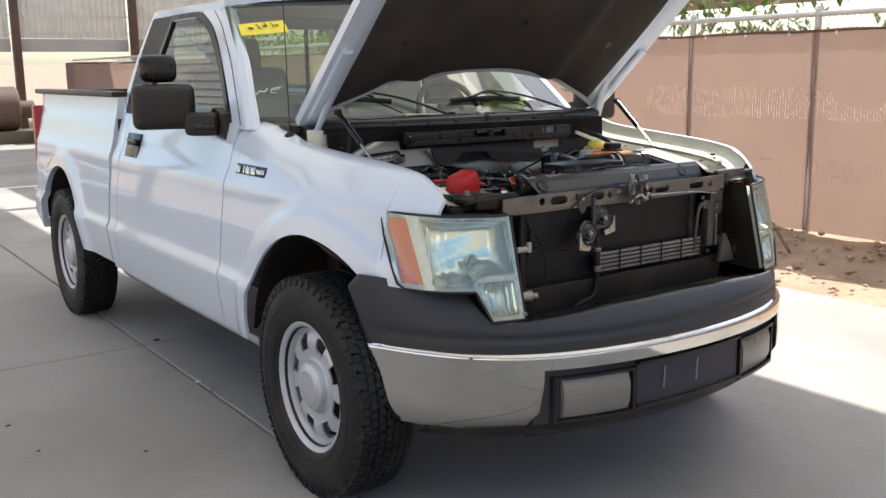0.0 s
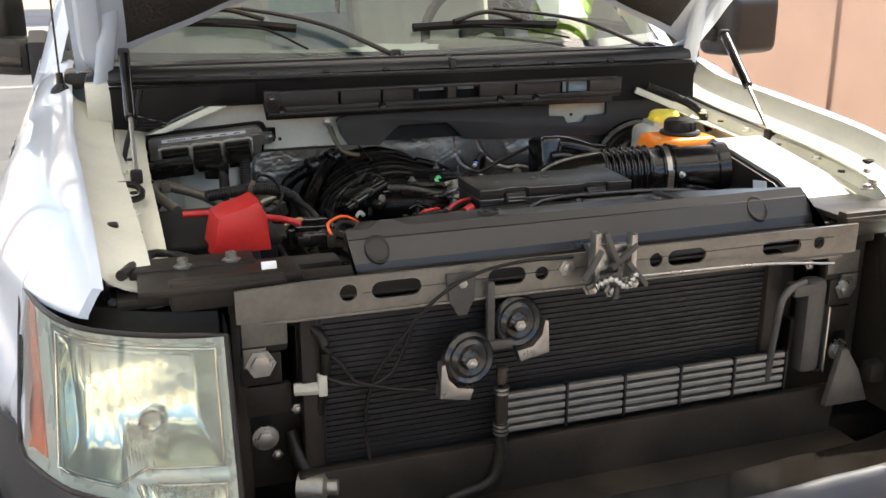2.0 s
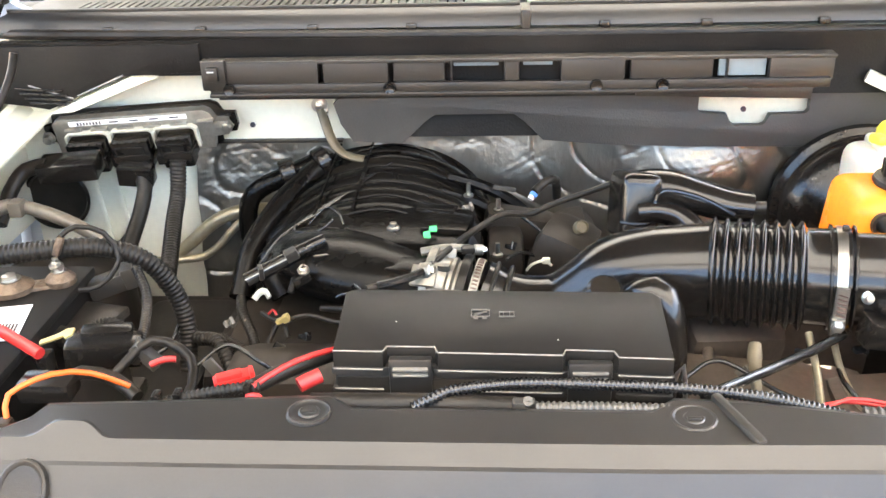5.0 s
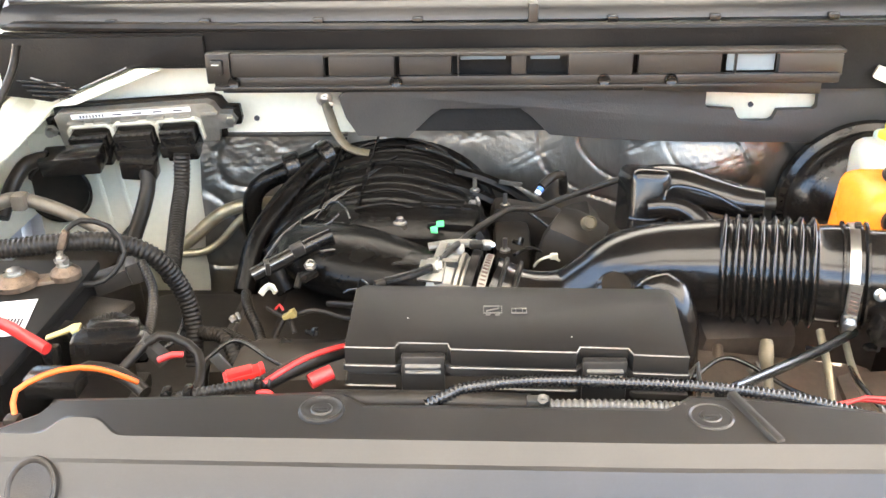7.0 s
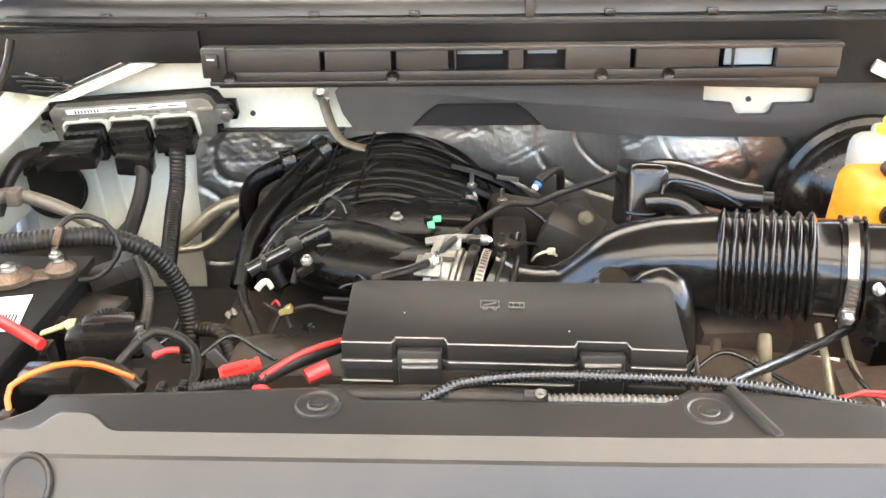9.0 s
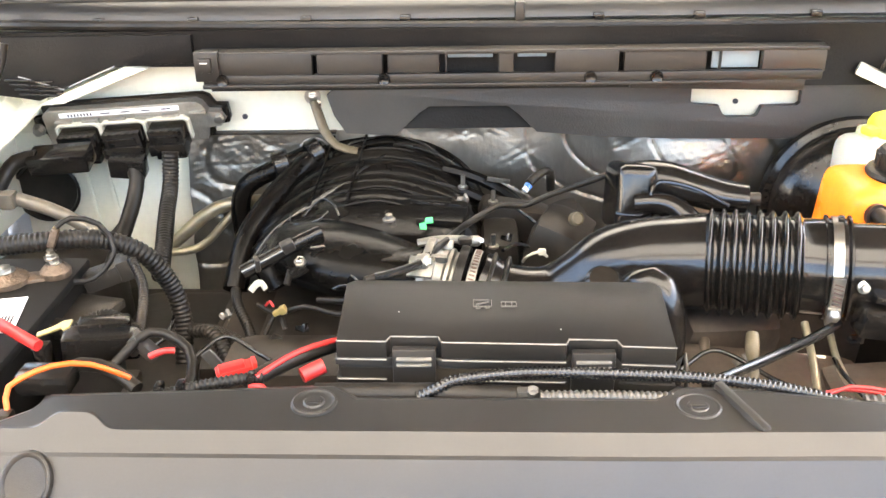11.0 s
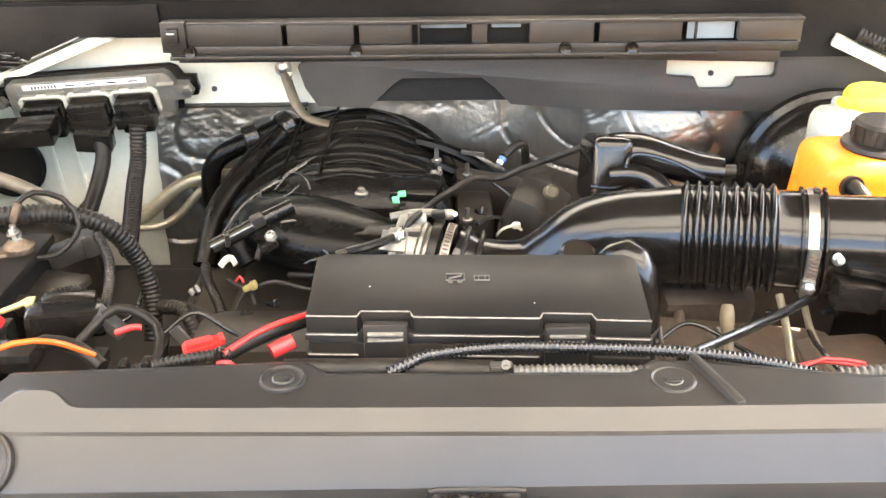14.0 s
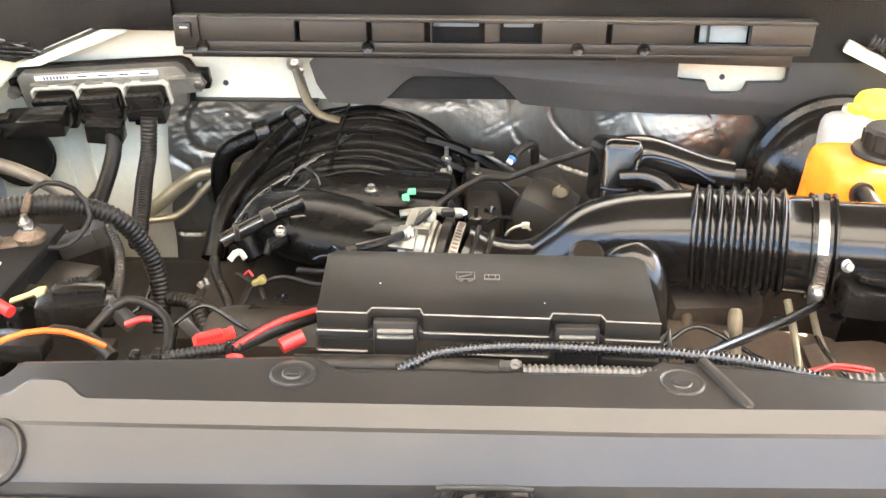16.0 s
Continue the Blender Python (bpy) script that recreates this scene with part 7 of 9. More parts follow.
for k in range(9):
    x0 = -0.262 + 0.010 * k
    tube(bm, [(x0 - 0.035, 0.05 + 0.012 * k, 0.985 + 0.004 * k), (x0, 0.085 + 0.014 * k, 1.024 + 0.003 * k), (x0 + 0.05, 0.115 + 0.018 * k, 1.046 + 0.002 * k)], 0.0013, 5)
tagged(part("moulding_line", bm, RIBP, man), kind="stuff")
# fuel rail and injectors at the passenger side
rail = hose("fuel_rail", [(-0.279, -0.040, 1.021), (-0.25, -0.025, 1.032), (-0.215, -0.006, 1.045), (-0.190, 0.006, 1.053)], 0.0092, GLOSSP, truck, "black fuel rail with clips", seg=12)
bm = bmesh.new()
rod(bm, (-0.278, -0.048, 1.026), (-0.222, -0.020, 1.046), 0.0009, 8)
part("rail_cap", bm, ALU, rail, "bright clip wire along the rail")
bm = bmesh.new()
bolt(bm, (-0.2085, -0.045, 1.037), (0, -0.5, 1), 0.005, 0.006)
part("rail_bolt", bm, STEEL, rail)
part("rail_bracket", boxes(((-0.192, -0.018, 1.036), (0.020, 0.012, 0.020), 0.004, (0, 0, 25)), ((-0.212, -0.042, 1.024), (0.022, 0.014, 0.010), 0.003, (0, -20, 25))), GLOSSP, rail)
bm = bmesh.new()
tube(bm, [(-0.266, -0.062, 1.008), (-0.260, -0.056, 1.014), (-0.254, -0.054, 1.014), (-0.249, -0.058, 1.008)], 0.0026, 8, flat=1.8)
part("white_ring", bm, IVORY, truck, "ivory plastic connector ring")
part("brown_plug", boxes(((-0.2325, -0.080, 0.990), (0.012, 0.008, 0.006), 0.002, (0, -25, 0)), ((-0.226, -0.082, 0.994), (0.008, 0.010, 0.009), 0.002, (0, -25, 0))), BRASS, truck, "small yellow-brown plug")
part("red_lead", tube(bmesh.new(), [(-0.247, -0.076, 0.996), (-0.241, -0.078, 1.003), (-0.237, -0.080, 0.997)], 0.0016, 6), REDW, truck)
for pts, r in (([(-0.26, -0.06, 0.99), (-0.235, -0.075, 0.985), (-0.20, -0.085, 1.0), (-0.16, -0.10, 0.998), (-0.12, -0.11, 1.01)], 0.0028), ([(-0.25, -0.08, 0.96), (-0.235, -0.07, 0.985), (-0.225, -0.085, 0.97)], 0.003), ([(-0.24, 0.04, 1.03), (-0.225, 0.0, 1.025), (-0.23, -0.03, 1.0)], 0.004), ([(-0.19, -0.05, 0.99), (-0.15, -0.07, 1.0), (-0.14, -0.06, 1.015)], 0.004)):
    hose("sensor_wire", pts, r, HOSE, truck)
for k in range(9):                                # dark clutter below the rail: loom, clips and small brackets
    x, y, z = -0.30 + 0.022 * k, -0.10 - 0.012 * (k % 3), 0.925 + 0.012 * ((k * 5) % 4)
    part("loom_clip", boxes(((x, y, z), (0.018, 0.014, 0.012), 0.003, (k * 13, k * 21, k * 37))), RIBP if k % 3 == 0 else PLASTIC, truck)
hose("engine_loom", [(-0.33, -0.02, 0.93), (-0.29, -0.07, 0.945), (-0.24, -0.11, 0.935), (-0.18, -0.13, 0.95), (-0.13, -0.15, 0.96)], 0.0085, HOSE, truck, "black ribbed engine loom", pitch=0.006, amp=0.0009)
hose("engine_loom", [(-0.315, 0.05, 0.95), (-0.30, 0.0, 0.955), (-0.275, -0.05, 0.94), (-0.25, -0.14, 0.92)], 0.006, HOSE, truck, "black ribbed engine loom", pitch=0.005, amp=0.0008)
part("rail_stop", boxes(((-0.262, -0.035, 1.030), (0.006, 0.016, 0.016), 0.002, (0, 0, 22)), ((-0.228, -0.016, 1.044), (0.016, 0.016, 0.013), 0.003, (0, -18, 25))), PLASTIC, rail)
# hoses over the passenger cylinder bank
hose("vent_hose", [(-0.228, 0.285, 1.055), (-0.262, 0.255, 1.036), (-0.292, 0.20, 1.012), (-0.320, 0.15, 0.975), (-0.330, 0.10, 0.925)], 0.017, ENGP, truck, "black vent hose", seg=14)
hose("vent_hose", [(-0.243, 0.30, 1.052), (-0.295, 0.28, 1.034), (-0.330, 0.272, 1.019), (-0.349, 0.270, 0.998), (-0.356, 0.274, 0.955), (-0.352, 0.28, 0.90)], 0.0145, ENGP, truck, "black vent hose", seg=14)
bm = bmesh.new()
rod(bm, (-0.275, 0.275, 1.046), (-0.298, 0.268, 1.041), 0.021, 16, bev=0.003)
rod(bm, (-0.246, 0.278, 1.052), (-0.228, 0.288, 1.060), 0.023, 16, bev=0.003)
part("hose_collar", bm, GLOSSP, truck, "black hose collar")
bm = bmesh.new()
tube(bm, [(-0.262, 0.30, 1.062), (-0.25, 0.298, 1.072), (-0.232, 0.30, 1.072), (-0.222, 0.304, 1.062)], 0.0018, 6)
part("clear_wire_loop", bm, GREYP, truck)
# throttle body and clamp
bm = bmesh.new()
tm = axis((-0.068, -0.036, 1.016), (1, -0.17, -0.20))
lathe(bm, [(0.0, 0), (0.044, 0), (0.046, 0.003), (0.046, 0.009), (0.040, 0.012), (0.036, 0.018), (0.036, 0.026), (0.039, 0.029), (0.039, 0.033), (0.036, 0.036), (0.036, 0.050), (0, 0.050)], tm, 36)
for a in (20, 62, 118, 160):                      # cast webs round the bore
    c = tm @ Vector((0.040 * math.cos(radians(a)), 0.040 * math.sin(radians(a)), 0.018))
    rbox(bm, tuple(c), (0.022, 0.005, 0.012), 0.0015, (a - 90, 0, -9))
thr = part("throttle_body", bm, CAST, truck, "cast aluminium throttle body")
bm = bmesh.new()
tube(bm, [(-0.072, -0.022, 1.050), (-0.045, -0.018, 1.053), (-0.018, -0.012, 1.050), (-0.008, -0.004, 1.044)], 0.0058, 10, flat=0.8, step=0.006)
part("cast_arm", bm, CAST, thr)
for p, q, r in (((-0.058, -0.090, 1.026), (-0.024, -0.096, 1.028), 0.0085), ((-0.070, -0.066, 1.046), (-0.058, -0.068, 1.048), 0.010), ((-0.010, -0.012, 1.048), (0.000, -0.008, 1.046), 0.0065)):
    bm = bmesh.new()
    rod(bm, p, q, r, 14, bev=0.0015)
    part("bolt_boss", bm, CAST, thr)
    bm = bmesh.new()
    bolt(bm, q, Vector(q) - Vector(p), r * 0.62, 0.005)
    part("throttle_bolt", bm, STEEL, thr)
part("cast_plate", boxes(((-0.066, -0.070, 1.042), (0.030, 0.026, 0.006), 0.002, (38, 0, -12))), CAST, thr)
part("casting_mark", boxes(((-0.066, -0.0715, 1.0462), (0.012, 0.010, 0.0012), 0, (38, 0, -12))), BRACKET_DARK, thr, "small dark casting mark")
bm = bmesh.new()
cm = axis((-0.014, -0.045, 1.0055), (1, -0.17, -0.20))
lathe(bm, [(0.0425, 0), (0.0437, 0), (0.0437, 0.0095), (0.0425, 0.0095)], cm, 40, closed=True)
part("worm_clamp", bm, CAST, thr, "steel worm-drive clamp")
sl = bmesh.new()
for k in range(56):
    a = 2 * math.pi * k / 56
    c = cm @ Vector((0.0440 * math.cos(a), 0.0440 * math.sin(a), 0.0048))
    one = boxes(((0, 0, 0), (0.0012, 0.0020, 0.0064), 0))
    one.transform(Matrix.Translation(c) @ cm.to_3x3().to_4x4() @ Matrix.Rotation(a, 4, "Z"))
    me_ = bpy.data.meshes.new("tmp")
    one.to_mesh(me_)
    sl.from_mesh(me_)
    bpy.data.meshes.remove(me_)
    one.free()
link("clamp_slot", sl, DARKIRON, thr, "slotted thread of the clamp", 30)
bm = bmesh.new()
q = cm @ Vector((0.0475 * math.cos(-1.75), 0.0475 * math.sin(-1.75), 0.0))
rod(bm, q, q + Vector((0.012, -0.002, 0.001)), 0.0062, 10, bev=0.001)
rbox(bm, tuple(q + Vector((0.005, 0.004, 0.004))), (0.011, 0.010, 0.009), 0.002)
part("clamp_screw", bm, STEEL, thr)
bm = bmesh.new()
lathe(bm, [(0.040, 0), (0.0455, 0.001), (0.0465, 0.006), (0.0455, 0.011), (0.040, 0.012)], axis((-0.030, -0.0425, 1.0085), (1, -0.17, -0.20)), 36, closed=True)
rbox(bm, (-0.016, -0.034, 1.0585), (0.016, 0.012, 0.008), 0.003, (0, 0, 10))
part("boot_rim", bm, HOSE, thr, "black rubber boot lip")
# intake tube, bellows and mass-air section
bm = bmesh.new()
tube(bm, [(-0.008, -0.046, 1.004), (0.020, -0.050, 0.992), (0.058, -0.053, 0.985), (0.095, -0.055, 0.990), (0.126, -0.058, 1.012), (0.155, -0.062, 1.036), (0.188, -0.073, 1.0485), (0.223, -0.082, 1.053), (0.250, -0.088, 1.056)], 0.0425, 28, r_end=0.054, step=0.008, shape=lambda u: 1 + 0.06 * (u < 0.07) - 0.03 * math.sin(math.pi * u))
tubeo = part("intake_tube", bm, TUBEP, truck, "smooth glossy black intake tube", angle=60)
bm = bmesh.new()
for k in range(2):
    lathe(bm, [(0.0425, 0), (0.0475, 0.002), (0.0475, 0.005), (0.0425, 0.007)], axis((0.004 + 0.016 * k, -0.047, 1.000 - 0.005 * k), (1, -0.15, -0.26)), 32, closed=True)
part("tube_cuff", bm, HOSE, tubeo)
bx, by = Vector((0.246, -0.087, 1.056)), Vector((0.344, -0.1125, 1.062))
n = 8
prof = [(0.0525, 0)]
L = (by - bx).length
for k in range(n):
    z = L * k / n
    prof += [(0.0525, z), (0.0530, z + L / n * 0.28), (0.0570, z + L / n * 0.42), (0.0590, z + L / n * 0.55), (0.0590, z + L / n * 0.65), (0.0570, z + L / n * 0.78), (0.0530, z + L / n * 0.92)]
prof += [(0.052, L), (0.052, L + 0.022)]
bm = bmesh.new()
lathe(bm, prof, axis(bx, by - bx), 48)
part("bellows", bm, TUBEP, tubeo, "black ribbed rubber bellows", angle=60)
bm = bmesh.new()
dirb = (by - bx).normalized()
lathe(bm, [(0.050, 0.022), (0.0535, 0.024), (0.0535, 0.042), (0.049, 0.044), (0.049, 0.135), (0.053, 0.138), (0.053, 0.160), (0.0, 0.160)], axis(by, dirb), 44)
part("air_meter", bm, TUBEP, tubeo, "black mass-air section")
bm = bmesh.new()
am = axis(by + dirb * 0.028, dirb)
lathe(bm, [(0.0540, 0), (0.0552, 0), (0.0552, 0.010), (0.0540, 0.010)], am, 48, closed=True)
cl = part("bright_clamp", bm, STEEL, tubeo, "wide bright steel hose clamp")
perp = Vector((dirb.y, -dirb.x, 0)).normalized()
pz = by + dirb * 0.033 + perp * 0.0555
turn = math.degrees(math.atan2(dirb.y, dirb.x))
bm = boxes(((pz.x, pz.y, pz.z - 0.004), (0.013, 0.004, 0.040), 0.0015, (4, 0, turn)), ((pz.x, pz.y + 0.002, pz.z - 0.026), (0.015, 0.010, 0.014), 0.003, (10, 0, turn)), ((pz.x, pz.y + 0.008, pz.z - 0.038), (0.009, 0.008, 0.014), 0.003, (20, 0, turn)))
part("clamp_housing", bm, STEEL, cl)
bm = bmesh.new()
bolt(bm, (pz.x - 0.001, pz.y - 0.004, pz.z - 0.027), (-0.25, -1, 0.2), 0.0045, 0.004)
part("clamp_bolt", bm, STEEL, cl)
for k in range(7):
    part("clamp_notch", boxes(((pz.x, pz.y - 0.0024, pz.z + 0.012 - 0.0046 * k), (0.009, 0.0012, 0.0016), 0, (0, 12, turn))), DARKIRON, cl)
tp = by + dirb * 0.033 + Vector((0, 0, 0.0545))
part("clamp_tab", boxes(((tp.x, tp.y, tp.z), (0.007, 0.010, 0.010), 0.002, (0, 0, turn))), GLOSSP, cl)
for off in (0.021, 0.044):
    bm = bmesh.new()
    lathe(bm, [(0.052, 0), (0.0565, 0.001), (0.0565, 0.003), (0.052, 0.004)], axis(by + dirb * off, dirb), 44, closed=True)
    part("clamp_rim", bm, GLOSSP, tubeo)
part("air_plug", boxes(((0.405, -0.185, 1.035), (0.045, 0.03, 0.03), 0.004, (0, 8, 0)), ((0.425, -0.18, 1.055), (0.06, 0.02, 0.008), 0.002, (0, 12, 0)), ((0.45, -0.19, 1.03), (0.05, 0.02, 0.02), 0.004, (0, 10, 0))), GLOSSP, tubeo, "black sensor plug")
bm = bmesh.new()
lathe(bm, [(0, 0), (0.007, 0), (0.007, 0.002), (0.004, 0.003), (0.004, 0.007), (0, 0.007)], axis((0.388, -0.173, 1.068), (0, -1, 0.25)), 14)
part("air_bolt", bm, STEEL, tubeo, "bright bolt with washer")
# resonator over the driver's bank
bm = bmesh.new()
rbox(bm, (0.186, 0.056, 1.076), (0.050, 0.070, 0.084), 0.015, (-14, 6, 8), 4)
reso = part("resonator", bm, TUBEP, truck, "glossy black resonator box")
bm = bmesh.new()
tube(bm, [(0.180, 0.062, 1.094), (0.205, 0.062, 1.0985), (0.232, 0.060, 1.096), (0.263, 0.055, 1.087), (0.295, 0.050, 1.079), (0.327, 0.045, 1.0765)], 0.027, 20, flat=0.78, step=0.006, shape=lambda u: 0.92 + 0.16 * math.sin(math.pi * u) - 0.10 * u)
part("resonator_arm", bm, TUBEP, reso)
bm = bmesh.new()
tube(bm, [(0.186, 0.028, 1.078), (0.212, 0.028, 1.079), (0.235, 0.022, 1.074), (0.250, 0.010, 1.064), (0.256, 0.0, 1.05)], 0.0145, 14, step=0.006)
part("resonator_neck", bm, TUBEP, reso)
bm = bmesh.new()
tube(bm, [(0.165, 0.020, 1.069), (0.186, 0.018, 1.067), (0.203, 0.020, 1.070), (0.206, 0.024, 1.092), (0.214, 0.030, 1.104), (0.240, 0.032, 1.101), (0.27, 0.030, 1.091), (0.30, 0.022, 1.076)], 0.0030, 8, step=0.006)
part("moulded_edge", bm, TUBEP, reso, "raised moulded edge")
bm = bmesh.new()
rod(bm, (0.245, 0.090, 1.080), (0.245, 0.092, 1.102), 0.018, 16, bev=0.004)
rod(bm, (0.322, 0.045, 1.0765), (0.342, 0.042, 1.077), 0.008, 12)
part("resonator_cap", bm, PLASTIC, reso)
# vacuum line with blue and white connector
hose("vacuum_line", [(-0.125, -0.118, 1.050), (-0.094, -0.100, 1.050), (-0.0683, -0.075, 1.0485), (-0.0423, -0.03, 1.0534), (-0.0144, 0.04, 1.0468), (0.0164, 0.09, 1.0457), (0.031, 0.11, 1.043), (0.0623, 0.13, 1.0345), (0.0929, 0.12, 1.0525), (0.1337, 0.10, 1.0761), (0.1760, 0.08, 1.1010)], 0.0042, HOSE, truck, "black vacuum line", step=0.008)
part("line_cuff", tube(bmesh.new(), [(-0.115, -0.112, 1.050), (-0.094, -0.100, 1.050), (-0.0683, -0.075, 1.0485), (-0.052, -0.046, 1.0518)], 0.0052, 10), RIBP, truck, "frayed tape sleeve")
bm = bmesh.new()
rod(bm, (0.064, 0.168, 1.040), (0.070, 0.174, 1.047), 0.0045, 12)
part("white_joint", bm, PAPER, truck, "white line joint")
bm = bmesh.new()
rod(bm, (0.067, 0.170, 1.0435), (0.070, 0.173, 1.0465), 0.0056, 12)
part("blue_joint", bm, material("blue_plastic", (0.05, 0.16, 0.45), 0.4), truck, "blue line joint")
hose("booster_line", [(0.07, 0.174, 1.048), (0.085, 0.190, 1.056), (0.100, 0.205, 1.054), (0.104, 0.225, 1.02)], 0.0065, HOSE, truck, "black and tan line elbow")
# clutter round the throttle: bracket, coil, studs, white clip
part("coil_tag", boxes(((0.030, 0.235, 1.030), (0.034, 0.004, 0.007), 0.002, (0, 12, 10))), BRACKET, truck, "grey plastic strip")
part("coil_cover", boxes(((0.05, 0.20, 0.985), (0.10, 0.05, 0.05), 0.012, (0, 10, 0)), ((0.105, 0.085, 0.998), (0.075, 0.09, 0.08), 0.022, (0, 18, -20)), ((0.03, 0.13, 0.96), (0.05, 0.10, 0.08), 0.014)), SATIN, truck, "black ignition coil covers")
for p in ((0.021, 0.16, 1.026), (0.019, 0.055, 1.008), (-0.02, 0.19, 1.036)):
    bm = bmesh.new()
    rod(bm, p, (p[0], p[1], p[2] + 0.018), 0.003, 8)
    lathe(bm, [(0, 0), (0.007, 0), (0.007, 0.003), (0, 0.004)], pose(*p), 10)
    part("stud", bm, STEEL, truck)
bm = bmesh.new()
tube(bm, [(0.055, 0.03, 1.0), (0.06, 0.02, 1.012), (0.074, 0.02, 1.018), (0.085, 0.028, 1.008)], 0.0018, 6)
rbox(bm, (0.078, 0.022, 1.017), (0.010, 0.006, 0.008), 0.002)
part("white_clip", bm, IVORY, truck, "ivory line clip")
bm = bmesh.new()
lathe(bm, [(0, 0), (0.009, 0), (0.009, 0.01), (0.0075, 0.012), (0.0065, 0.009), (0, 0.009)], axis((0.121, 0.062, 1.043), (0.3, -0.8, 0.5)), 14)
part("sender", bm, TAPE, truck, "rusty oil sender")
bm = bmesh.new()
for p0, p1, r in (((0.126, -0.155, 1.050), (0.126, -0.172, 1.078), 0.019), ((0.10, -0.12, 1.0), (0.10, -0.15, 1.02), 0.016)):
    rod(bm, p0, p1, r, 18, bev=0.004)
part("oil_cap", bm, GLOSSP, truck, "black filler cap")
hose("chrome_elbow", [(0.140, -0.140, 1.020), (0.158, -0.156, 1.056), (0.176, -0.166, 1.070), (0.189, -0.176, 1.054), (0.193, -0.186, 1.01), (0.190, -0.195, 0.95)], 0.0180, TUBEP, truck, "glossy black elbow hose", seg=14)

# thin wires, clips and small fittings over the engine
rnd = random.Random(21)
for k, pts in enumerate(([(-0.245, 0.10, 1.035), (-0.235, 0.06, 1.040), (-0.205, 0.05, 1.047), (-0.19, 0.07, 1.052)], [(-0.225, 0.085, 1.040), (-0.205, 0.105, 1.055), (-0.185, 0.085, 1.056), (-0.175, 0.06, 1.050)],
                         [(-0.215, 0.06, 1.040), (-0.20, 0.04, 1.045), (-0.192, 0.02, 1.048)], [(-0.13, -0.105, 1.020), (-0.15, -0.09, 1.030), (-0.165, -0.085, 1.022)], [(-0.125, -0.10, 1.028), (-0.145, -0.075, 1.034), (-0.150, -0.07, 1.022)],
                         [(0.03, 0.02, 1.02), (0.05, 0.05, 1.015), (0.08, 0.06, 1.0), (0.11, 0.05, 0.99)], [(0.05, 0.16, 1.02), (0.08, 0.12, 1.01), (0.10, 0.07, 1.0)], [(-0.40, 0.02, 1.0), (-0.37, -0.02, 0.98), (-0.36, -0.10, 0.97), (-0.38, -0.16, 0.98)],
                         [(-0.30, -0.20, 1.0), (-0.27, -0.17, 1.01), (-0.23, -0.19, 1.0), (-0.20, -0.23, 1.01)], [(0.20, -0.22, 1.0), (0.24, -0.20, 1.01), (0.29, -0.24, 1.0), (0.31, -0.30, 1.02)], [(0.36, -0.20, 1.0), (0.345, -0.26, 1.02), (0.35, -0.33, 1.03), (0.365, -0.38, 1.06)])):
    hose("thin_wire", pts, 0.0016 if k < 5 else 0.0024, RIBP, truck, step=0.006)
# some clips take the pale highlight grey as small bright specks
for x, y, z, a in ((-0.02, 0.15, 1.035, 20), (0.035, 0.06, 1.018, -30), (0.085, 0.10, 1.005, 40), (0.10, 0.03, 0.995, 10), (-0.30, -0.06, 0.975, 35), (-0.20, -0.11, 0.985, -20), (0.27, -0.18, 0.985, 25), (0.335, -0.165, 1.0, -15), (0.395, -0.16, 1.0, 12)):
    part("small_clip", boxes(((x, y, z), (0.016, 0.008, 0.006), 0.0015, (a, a * 0.5, a * 2)), ((x + 0.004, y - 0.003, z + 0.003), (0.004, 0.010, 0.010), 0.001, (a, 0, a))), GLINT if a > 15 else RIBP, truck)

# ---- fuse box ----
bm = bmesh.new()
outl = [(-0.122, -0.362), (0.160, -0.372), (0.163, -0.264), (0.155, -0.257), (-0.116, -0.250), (-0.124, -0.257)]
rings = []
for z, sc in ((1.034, 0.97), (1.092, 0.975)):
    rings.append([bm.verts.new((0.022 + (x - 0.022) * sc, -0.32 + (y + 0.32) * sc, z)) for x, y in outl])
for a, b in zip(rings, rings[1:]):
    for i in range(6):
        bm.faces.new((a[i], a[(i + 1) % 6], b[(i + 1) % 6], b[i]))
bm.faces.new(rings[-1])
bm.faces.new(rings[0][::-1])
fb = part("fuse_box", bm, PLASTIC, truck, "black plastic fuse box with clipped lid")


FRONT = [(-0.121, -0.360), (-0.0795, -0.3615), (-0.0765, -0.353), (-0.0365, -0.354), (-0.0335, -0.363), (0.0685, -0.367), (0.0715, -0.3585), (0.1105, -0.3605), (0.1135, -0.370), (0.157, -0.373)]
BACK = [(0.163, -0.268), (0.156, -0.258), (-0.116, -0.251), (-0.124, -0.258)]
lid = None
for z, th, grow, bev in ((1.1000, 0.0185, 0.0, 0.0022), (1.0955, 0.0060, 0.0016, 0.0012), (1.0800, 0.0165, -0.0010, 0.0006), (1.0775, 0.0050, 0.0018, 0.0012)):
    bm = bmesh.new()
    front = FRONT if z > 1.099 else [(x, y if k % 9 in (0, 1, 4, 5, 8) or k == 9 else y - 0.006) for k, (x, y) in enumerate(FRONT)]
    plate(bm, [(0.020 + (x - 0.020) * (1 + grow / 0.14), -0.312 + (y + 0.312) * (1 + grow / 0.05)) for x, y in front + BACK], th, pose(0, 0, z), bev)
    if lid is None:
        lid = part("fuse_box_lid", bm, LIDP, fb, "satin black lid with moulded symbols", angle=50)
    else:
        part("lid_skirt", bm, COVERP, lid, angle=50)
